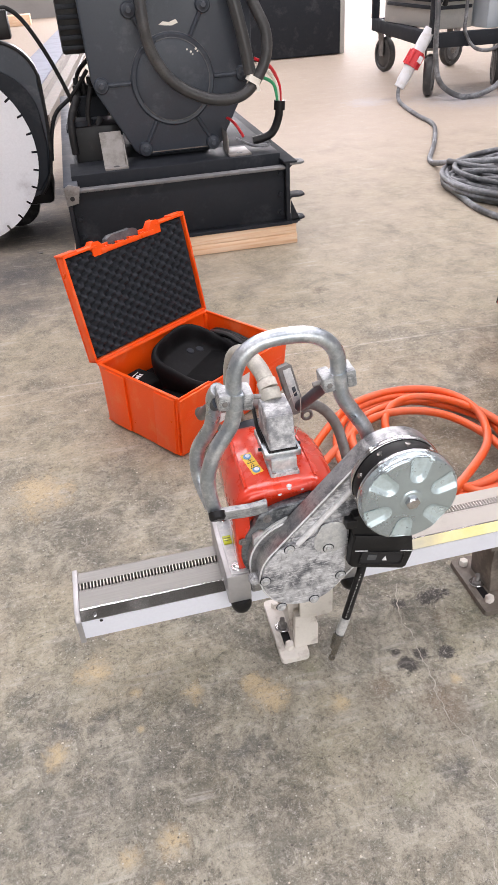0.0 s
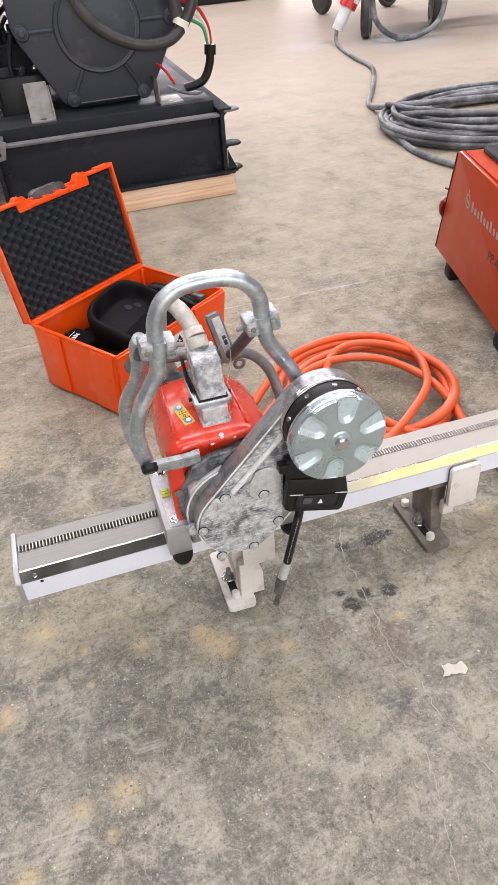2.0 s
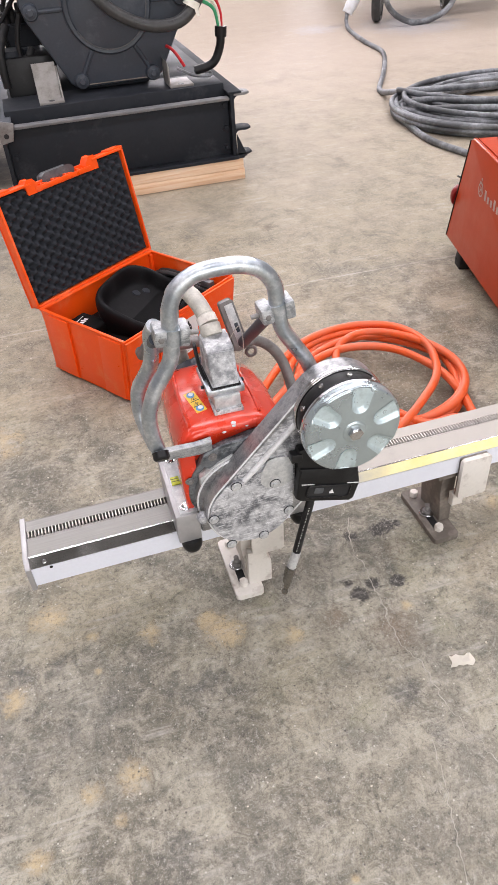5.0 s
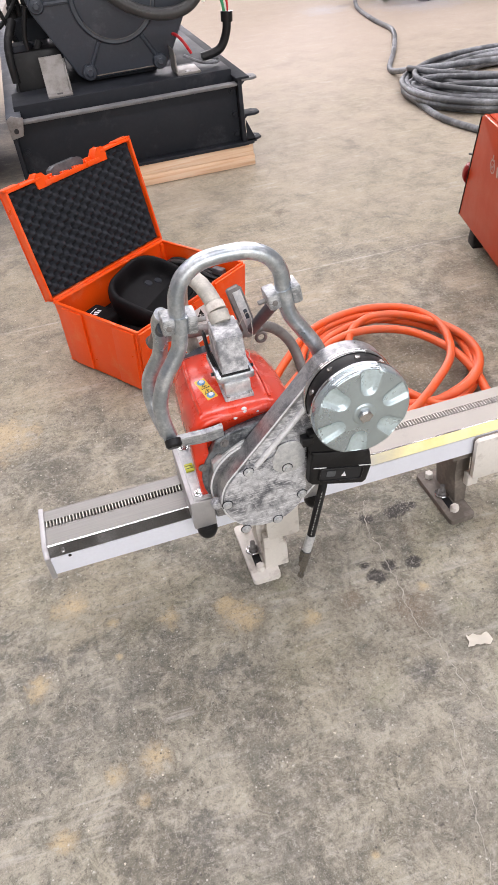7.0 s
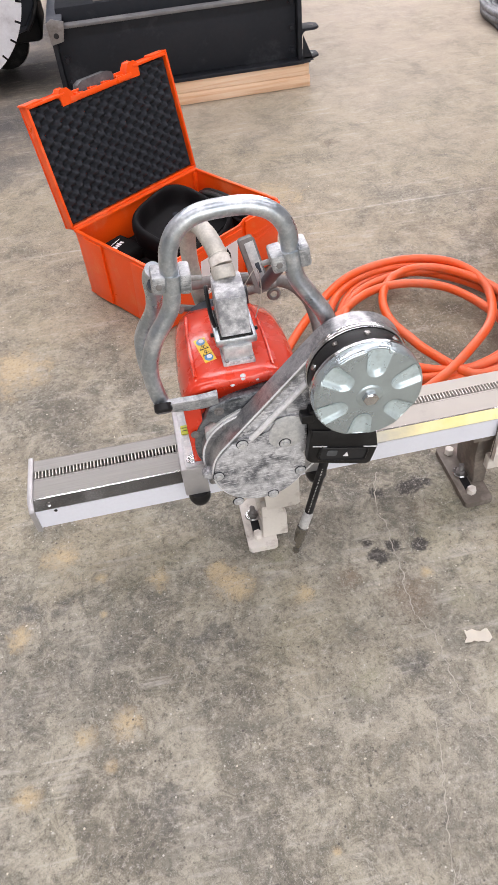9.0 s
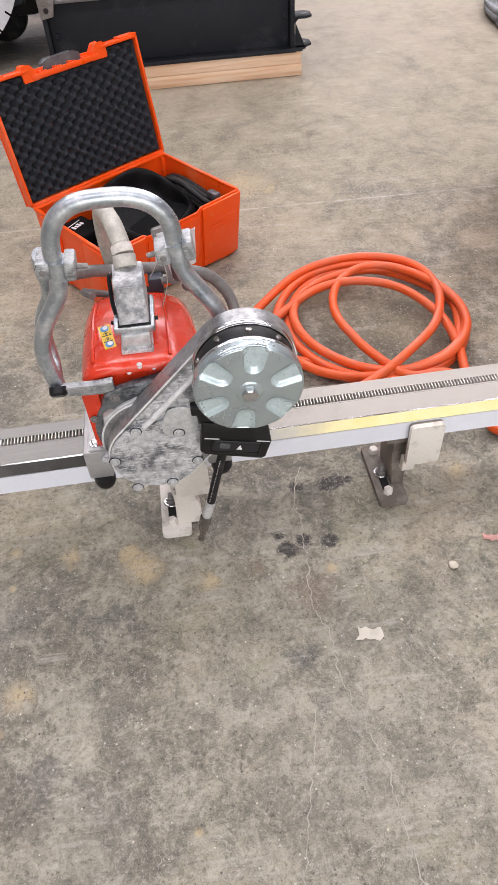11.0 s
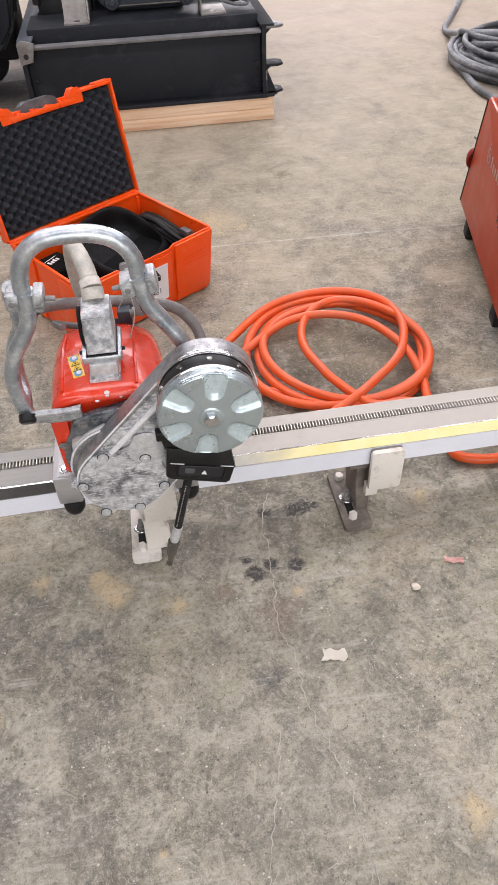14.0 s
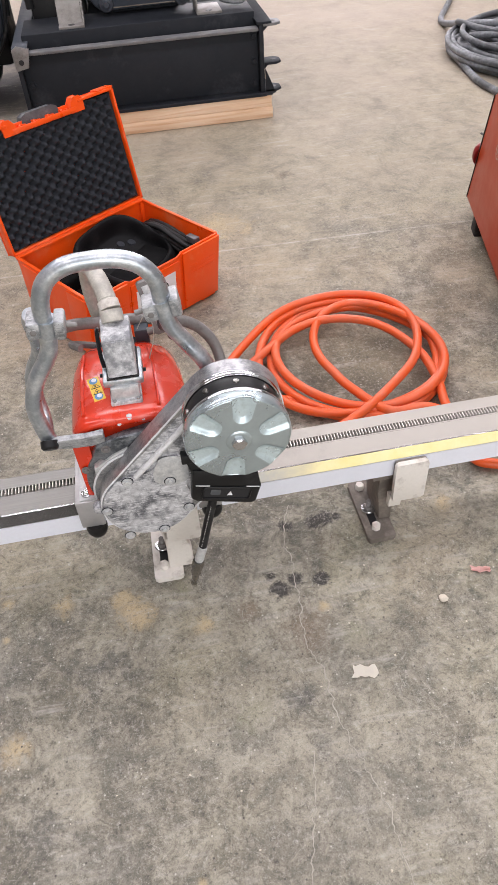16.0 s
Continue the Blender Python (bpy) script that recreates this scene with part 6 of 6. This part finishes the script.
part("wire", tube([(0.43, 2.27, 0.40), (0.49, 2.25, 0.372), (0.55, 2.24, 0.365), (0.56, 2.25, 0.375), (0.50, 2.27, 0.385)], 0.006, 8, 6), CABLE, thick)

# ---- floor saw with its blade ----
fsaw = thing("floor_saw", pose(-0.70, 2.55, 0), "black floor saw with a pale dusty diamond blade", "floor saw", built_in_world=True)
BC, BR = (-0.735, 0.400), 0.352
seg_n = 30
outline = []
for k in range(seg_n):
    a0, a1 = 360 * k / seg_n, 360 * (k + 1) / seg_n
    outline += arc(*BC, BR, a0, a1 - 1.5, 4)
    outline += [(BC[0] + (BR - 0.022) * math.cos(radians(a1 - 1.5)), BC[1] + (BR - 0.022) * math.sin(radians(a1 - 1.5))), (BC[0] + (BR - 0.022) * math.cos(radians(a1)), BC[1] + (BR - 0.022) * math.sin(radians(a1)))]
blade = part("saw_blade", prism(outline, 2.446, 2.450, "y", 0), BLADE, fsaw, "pale dusty steel blade with slotted rim", 20)
part("blade_hub", lathe([(0, 0.030), (0.05, 0.030), (0.06, 0.020), (0.06, 0), (0, 0)], Matrix.Translation((BC[0], 2.446, BC[1])) @ TO_FRONT, 30), STEEL_GREY, blade)
guard = [(-1.15, 0.20), (-1.15, 0.80), (-0.475, 0.80)] + arc(-0.475, 0.640, 0.158, 85, 5, 10) + [(-0.321, 0.47), (-0.345, 0.30), (-0.40, 0.215), (-0.46, 0.20)]
part("blade_guard", prism(guard, 2.482, 2.60, "y", 0.012, seg=3), CAST_DARK, fsaw, "scuffed black blade guard")
arch = [(-0.95, 0.24), (-0.95, 0.55)] + arc(-0.55, 0.505, 0.212, 100, 10, 12) + [(-0.335, 0.42), (-0.352, 0.30), (-0.40, 0.235)]
part("guard_cheek", prism(arch, 2.462, 2.482, "y", 0.008, seg=3), STEEL_BLACK, fsaw, "raised black guard cheek")
part("guard_lip", tube([(x, 2.482, z) for x, z in guard[3:-1]], 0.007, 8, 2), RUBBER, fsaw)
part("chassis", box(-1.35, -0.36, 2.60, 2.95, 0.14, 0.55, 0.02), BLACK, fsaw)
part("bracket_stem", box(-0.47, -0.39, 2.50, 2.58, 0.80, 0.90, 0.008), BLACK, fsaw)
for x in (-1.2, -0.55):
    wh = part("road_wheel", lathe([(0, 0.03), (0.09, 0.03), (0.105, 0.02), (0.11, 0), (0.105, -0.02), (0.09, -0.03), (0, -0.03)], Matrix.Translation((x, 2.80, 0.11)) @ TO_FRONT, 26), RUBBER, fsaw)
part("water_hose", tube([(-0.43, 2.55, 0.88), (-0.40, 2.55, 0.905), (-0.34, 2.56, 0.86), (-0.27, 2.58, 0.73), (-0.215, 2.60, 0.58), (-0.18, 2.62, 0.44), (-0.165, 2.62, 0.36)], 0.0085, 10, 8), RUBBER, fsaw)
part("water_hose", tube([(-0.335, 2.56, 0.33), (-0.315, 2.57, 0.43), (-0.28, 2.60, 0.51), (-0.20, 2.62, 0.57), (-0.12, 2.62, 0.66)], 0.0085, 10, 8), RUBBER, fsaw)
solo("metal_chip", box(-0.014, 0.014, -0.004, 0.004, 0, 0.004, 0.001, m=pose(-0.455, 2.36, 0.0005, 0, 0, -40)), STEEL_GREY, "small bright metal offcut lying on the floor", "offcut")

# ---- power pack ----
PACKM = pose(1.006, 1.028, 0, 0, 0, -103.1)
pack = thing("power_pack", PACKM, "orange-red sheet-metal power pack on black feet", "power pack")
prof = [(-0.100, 0.052), (0.60, 0.052), (0.60, 0.340), (0.56, 0.384), (0.020, 0.384), (0.004, 0.376)]
part("housing", prism(prof, 0.012, 0.40, "y", 0.0), PACK, pack, "orange-red powder-coated housing", 20)
part("side_panel", prism([(-0.112, 0.048), (0.60, 0.048), (0.60, 0.375), (0.016, 0.384), (-0.002, 0.374)], 0.0, 0.012, "y", 0.004, seg=3), PACK, pack, "smooth orange-red side panel")
part("end_plate", prism([(-0.1155, 0.050), (-0.1105, 0.050), (-0.0005, 0.373), (-0.0055, 0.373)], -0.0015, 0.39, "y", 0.001), BLACK, pack)
part("top_rail", box(0.045, 0.56, 0.055, 0.095, 0.384, 0.398, 0.003), STEEL_BLACK, pack, "dark top rail")
hd = part("carry_handle", tube([(0.10, 0.11, 0.39), (0.105, 0.12, 0.43), (0.14, 0.16, 0.455), (0.22, 0.17, 0.455), (0.30, 0.17, 0.43), (0.32, 0.16, 0.39)], 0.016, 12, 6), BLACK, pack, "black plastic carry handle")
part("grip_mark", box(0.150, 0.190, 0.145, 0.175, 0.467, 0.470, 0.001), GREENTINT, hd)
for u0 in (-0.010, 0.430):
    ft = part("foot", prism([(u0 + 0.004, 0.0), (u0 + 0.048, 0.0), (u0 + 0.052, 0.018), (u0 + 0.046, 0.060), (u0 + 0.014, 0.060), (u0, 0.020)], 0.002, 0.050, "y", 0.004), RUBBER, pack, "black rubber foot")
    ft2 = part("foot", prism([(u0, 0.0), (u0 + 0.050, 0.0), (u0 + 0.045, 0.060), (u0 + 0.010, 0.060)], 0.355, 0.40, "y", 0.003), RUBBER, pack)
    part("screw", lathe([(0, 0.001), (0.004, 0.001), (0.004, 0), (0, 0)], Matrix.Translation((u0 + 0.016, 0.002, 0.022)) @ TO_FRONT, 10), INK, ft, "", 0)
part("end_knob", lathe([(0, 0.034), (0.012, 0.032), (0.020, 0.026), (0.024, 0.014), (0.024, 0.004), (0.022, 0), (0, 0)], Matrix.Translation((-0.070, 0.012, 0.186)) @ pose(0, 0, 0, 0, -72, 0) @ Matrix.Diagonal((1.45, 1.0, 1.0, 1.0)), 26), REDKNOB, pack, "glossy red twist knob")
part("end_socket", lathe([(0, 0.03), (0.03, 0.03), (0.034, 0.02), (0.034, 0), (0, 0)], Matrix.Translation((-0.040, 0.060, 0.285)) @ pose(0, 0, 0, 0, -70, 0), 22), RUBBER, pack)
for k in range(3):
    part("socket_pin", rod((-0.030, 0.004 + 0.012 * k, 0.258), (-0.072, 0.000 + 0.012 * k, 0.250), 0.003, 6), BLACK, pack)
LG = Matrix.Translation((0.128, -0.0008, 0.280)) @ TO_FRONT
ring = lathe([(0.015, 0.0004), (0.019, 0.0004), (0.019, 0), (0.015, 0)], LG, 26)
for k in (-1, 0, 1):
    box(-0.002, 0.002, 0.017, 0.026 if k == 0 else 0.023, 0, 0.0004, 0, ring, m=LG @ pose(0, 0, 0, 0, 0, -28 * k))
lathe([(0, 0.0004), (0.004, 0.0004), (0.004, 0), (0, 0)], LG @ pose(0, 0.028, 0), 10, ring)
for x in (-0.007, 0.005):
    box(x, x + 0.003, -0.009, 0.009, 0, 0.0004, 0, ring, m=LG)
box(-0.006, 0.006, -0.002, 0.002, 0, 0.0004, 0, ring, m=LG)
part("maker_mark", ring, SILVER, pack, "silver round emblem", 0)
bars = bmesh.new()
for k in range(9):
    box(0.162 + 0.024 * k, 0.174 + 0.024 * k, -0.0012, -0.0004, 0.264, 0.282 if k % 3 else 0.291, 0, bars)
part("brand_bars", bars, SILVER, pack, "plain silver bars", 0)
text_mesh("PP 490", 0.040, Matrix.Translation((0.375, -0.0006, 0.205)) @ TO_FRONT, INK, pack, "lettering", 0.0002)

# ---- wheeled equipment cart with a welding set ----
cart = thing("equipment_cart", pose(2.7, 5.0, 0), "black steel cart on large rubber casters carrying sheet-metal machines", "cart", built_in_world=True)
A, B2, C_, D_ = Vector((2.550, 4.93, 0)), Vector((2.74, 6.62, 0)), Vector((4.10, 6.30, 0)), Vector((3.87, 4.78, 0))
for p, q in ((A, B2), (B2, C_), (C_, D_), (D_, A)):
    d = (q - p).normalized()
    ang = math.degrees(math.atan2(d.y, d.x))
    part("frame_rail", box(0, (q - p).length, -0.035, 0.035, -0.05, 0.05, 0.006, m=Matrix.Translation(p + Vector((0, 0, 0.395))) @ pose(0, 0, 0, 0, 0, ang)), STEEL_BLACK, cart)
for p in (A, B2, C_, D_):
    part("corner_post", box(p.x - 0.03, p.x + 0.03, p.y - 0.03, p.y + 0.03, 0.44, 1.5, 0.004), STEEL_BLACK, cart)


def caster(p, turn):
    m = Matrix.Translation(p) @ pose(0, 0, 0, 0, 0, turn) @ Matrix.Scale(0.87, 4)
    w = part("wheel", lathe([(0, 0.030), (0.110, 0.030), (0.125, 0.022), (0.132, 0.036), (0.158, 0.036), (0.170, 0.022), (0.172, 0), (0.170, -0.022), (0.158, -0.036), (0.132, -0.036), (0.125, -0.022), (0.110, -0.030), (0, -0.030)], m @ pose(0, 0, 0.172, 90, 0, 0), 36), SHEATH, cart, "dusty dark rubber caster wheel")
    part("hub_cap", lathe([(0, 0.048), (0.03, 0.046), (0.045, 0.036), (0.05, 0.028), (0, 0.028)], m @ pose(0, 0, 0.172, 90, 0, 0), 20), STEEL_GREY, w)
    part("wheel_disc", lathe([(0, 0.0315), (0.104, 0.0315), (0.108, 0.0290), (0, 0.0290)], m @ pose(0, 0, 0.172, 90, 0, 0), 30), CABLE, w, "dusty wheel disc")
    fork = prism([(-0.035, 0.16), (0.035, 0.16), (0.070, 0.38), (-0.030, 0.38)], -0.052, -0.044, "y", 0.002, m=m)
    prism([(-0.035, 0.16), (0.035, 0.16), (0.070, 0.38), (-0.030, 0.38)], 0.044, 0.052, "y", 0.002, fork, m=m)
    box(-0.05, 0.09, -0.055, 0.055, 0.372, 0.41, 0.004, fork, m=m)
    part("fork", fork, STEEL_GREY, w)


caster(Vector((2.575, 5.00, 0)), 58)
caster(Vector((2.79, 6.46, 0)), 100)
caster(Vector((3.46, 6.42, 0)), 25)
caster(Vector((3.24, 5.14, 0)), 70)
unit = thing("welding_set", pose(3.4, 5.3, 0.446), "pale blue sheet-metal machine standing on the cart", "machine", built_in_world=True)
wb = part("housing", box(2.98, 3.85, 4.92, 5.55, 0.446, 1.30, 0.01), CRATEWHITE, unit)
for x in (3.02, 3.28, 3.54):
    part("panel_seam", box(x, x + 0.22, 4.914, 4.921, 0.640, 0.648, 0.001), INK, wb, "", 0)
heater = thing("fan_heater", pose(2.85, 5.9, 0.446), "dark louvred generator set on the cart", "machine", built_in_world=True)
part("housing", box(2.66, 2.96, 5.12, 6.2, 0.446, 1.1, 0.01), SLABGREY, heater)
for k in range(8):
    part("louvre", box(2.640, 2.662, 5.18, 6.1, 0.58 + 0.05 * k, 0.605 + 0.05 * k, 0.003, m=Matrix.Identity(4)), STEEL_BLACK, heater)
    part("louvre", box(2.68, 2.94, 5.100, 5.122, 0.58 + 0.05 * k, 0.605 + 0.05 * k, 0.003), STEEL_BLACK, heater)
hang = thing("hanging_cable", pose(2.8, 4.8, 0.03), "dusty grey cable hanging in a loop from the cart", "cable", built_in_world=True)
part("cable_loop", tube([(2.46, 4.84, 1.2), (2.455, 4.74, 0.80), (2.459, 4.70, 0.60), (2.468, 4.70, 0.35), (2.523, 4.70, 0.14), (2.70, 4.70, 0.028), (2.90, 4.70, 0.034), (3.048, 4.70, 0.13), (3.075, 4.70, 0.35), (3.05, 4.72, 0.56), (3.04, 4.80, 0.9)], 0.020, 12, 8), CABLE, hang)
part("cable_loop", tube([(2.73, 4.80, 0.9), (2.737, 4.80, 0.575), (2.743, 4.80, 0.45), (2.837, 4.80, 0.337), (2.984, 4.80, 0.317), (3.081, 4.80, 0.396), (3.095, 4.80, 0.56), (3.10, 4.82, 0.9)], 0.013, 10, 8), CABLE, hang)
part("cable_loop", tube([(2.70, 4.92, 1.25), (2.66, 4.90, 0.85), (2.63, 4.95, 0.62)], 0.020, 10, 6), RUBBER, hang)

# ---- dark transport box in the distance ----
fl = thing("flight_box", pose(2.1, 8.2, 0), "dark grey metal transport box with riveted edge", "box", built_in_world=True)
fb = part("box_body", box(1.10, 2.93, 8.05, 8.75, 0.01, 0.86, 0.012), STEEL_BLACK, fl)
for k in range(22):
    part("rivet", lathe([(0, 0.006), (0.007, 0.005), (0.009, 0), (0, 0)], Matrix.Translation((2.905, 8.05, 0.05 + 0.036 * k)) @ TO_FRONT, 8), SLABGREY, fb)
part("edge_strip", box(2.880, 2.934, 8.044, 8.052, 0.012, 0.858, 0.002), SLABGREY, fl, "perforated steel edge strip")
part("lid", box(1.08, 2.95, 8.03, 8.77, 0.862, 0.93, 0.01), SLABGREY, fl, "grey lid")
for x0, x1, y0, y1, z1 in ((1.45, 1.75, 8.15, 8.5, 1.02), (1.95, 2.6, 8.2, 8.6, 1.04)):
    solo("paper_bundle", box(x0, x1, y0, y1, 0.931, z1, 0.01), PAPER, "white paper bundle on the transport box", "bundle", "bundles on the box")
solo("timber_stack", box(-2.4, -0.9, 17.6, 18.2, 0.0, 0.20, 0.01), WOOD, "short stack of pale boards on the floor", "boards")
sl = thing("guide_rail", pose(-0.478, 6.33, 0.0, 0, 0, 0), "long grey profile rail lying far behind the motor set", "profile", built_in_world=True)
FAR = Matrix.Translation((-0.478, 6.33, 0)) @ pose(0, 0, 0, 0, 0, -4.7)
part("profile", prism([(0.002, 0), (0.17, 0), (0.17, 0.03), (0.15, 0.035), (0.15, 0.10), (0.06, 0.11), (0.05, 0.165), (0.002, 0.17)], -1.1, 8.5, "y", 0.004, m=FAR), FOOTGREY, sl, "dusty brown steel profile")
part("cover_sheet", box(-0.36, 0.0, -1.1, 8.5, 0.0, 0.18, 0.004, m=FAR), COVERSHEET, sl, "pale blue-grey cover sheet")


# ---- hand tools and litter on the floor ----
def spanner(p, q, label):
    p, q = Vector((*p, 0)), Vector((*q, 0))
    d = (q - p)
    m = Matrix.Translation(p) @ pose(0, 0, 0, 0, 0, math.degrees(math.atan2(d.y, d.x)))
    L_ = d.length
    ob = thing("spanner", m, label, "spanner", "spanners beside the track")
    jaw = arc(0, 0, 0.017, 40, 320, 18) + [(0.004, -0.006), (-0.006, -0.005), (-0.006, 0.005), (0.004, 0.006)]
    jaw = [(-x, y) for x, y in jaw]
    part("open_jaw", prism(jaw, 0.001, 0.009, "z", 0.0012), CHROME, ob)
    part("shank", prism(round_rect(0.012, L_ - 0.010, -0.0058, 0.0058, 0.003), 0.0015, 0.0075, "z", 0.0015), CHROME, ob)
    part("ring_end", lathe([(0.009, 0.001), (0.0155, 0.001), (0.0170, 0.003), (0.0170, 0.010), (0.0155, 0.012), (0.009, 0.012), (0.009, 0.001)], Matrix.Translation((L_, 0, 0)), 26), CHROME, ob)
    return ob


spanner((0.072, 0.420), (0.052, 0.530), "chrome combination spanner on the concrete floor")
spanner((0.046, 0.392), (0.092, 0.300), "chrome open-ended spanner on the concrete floor")


def scrap(name, x, y, w, h, turn, material, label, curl=0.003, seed=1):
    rg = random.Random(seed)
    bm = bmesh.new()
    n = 7
    rows = []
    for j in range(4):
        row = []
        for i in range(n):
            u, v = i / (n - 1) - 0.5, j / 3 - 0.5
            row.append(bm.verts.new((u * w * (1 + 0.15 * rg.uniform(-1, 1)), v * h * (1 + 0.35 * rg.uniform(-1, 1)), 0.0012 + curl * abs(u) * 1.6 * rg.uniform(0.6, 1.2))))
        rows.append(row)
    for a, b in zip(rows, rows[1:]):
        for i in range(n - 1):
            bm.faces.new((a[i], a[i + 1], b[i + 1], b[i]))
    bmesh.ops.solidify(bm, geom=list(bm.faces), thickness=0.0006)
    bm.transform(pose(x, y, 0.0006, 0, 0, turn))
    return solo(name, bm, material, label, "scrap", smooth=0)


scrap("paper_scrap", 0.308, -0.232, 0.038, 0.018, -12, PAPER, "torn scrap of off-white paper on the floor", 0.003, 2)
scrap("plastic_scrap", 0.556, -0.091, 0.032, 0.011, -18, PINK, "small scrap of pink film on the floor", 0.006, 5)
scrap("paper_scrap", 0.62, 2.55, 0.09, 0.06, 20, PAPER, "torn scrap of off-white paper on the floor", 0.004, 9)
STONE = surface("pale_pebble", (0.62, 0.56, 0.46), 0.7, 0, (0.5, 0.45, 0.38), 0.4, 80, 400, 0.1, 0.3)


def pebble(x, y, r, seed):
    bm = bmesh.new()
    bmesh.ops.create_icosphere(bm, subdivisions=2, radius=r)
    for v in bm.verts:
        v.co *= 1 + 0.3 * noise.noise(v.co / r * 0.9 + Vector((seed, 0, 0)))
        v.co.z *= 0.55
    lo = min(v.co.z for v in bm.verts)
    bm.transform(Matrix.Translation((x, y, -lo)))
    return bm


solo("pebble", pebble(0.474, -0.133, 0.0075, 3), STONE, "pale pebble lying on the concrete", "pebble")
rg = random.Random(77)
bm = bmesh.new()
for k in range(170):
    x, y = rg.uniform(-0.6, 0.9), rg.uniform(-0.62, 1.3)
    r = rg.choice((0.0010, 0.0013, 0.0018, 0.0024))
    v0 = [bm.verts.new((x + r * rg.uniform(0.6, 1.2) * math.cos(a), y + r * rg.uniform(0.6, 1.2) * math.sin(a), 0.0002)) for a in (0, 1.26, 2.5, 3.8, 5.0)]
    tip = bm.verts.new((x, y, r * 0.8))
    for i in range(5):
        bm.faces.new((v0[i], v0[(i + 1) % 5], tip))
solo("concrete_crumbs", bm, STONE, "scattered pale concrete crumbs on the floor", "crumbs", kind="stuff", smooth=0)
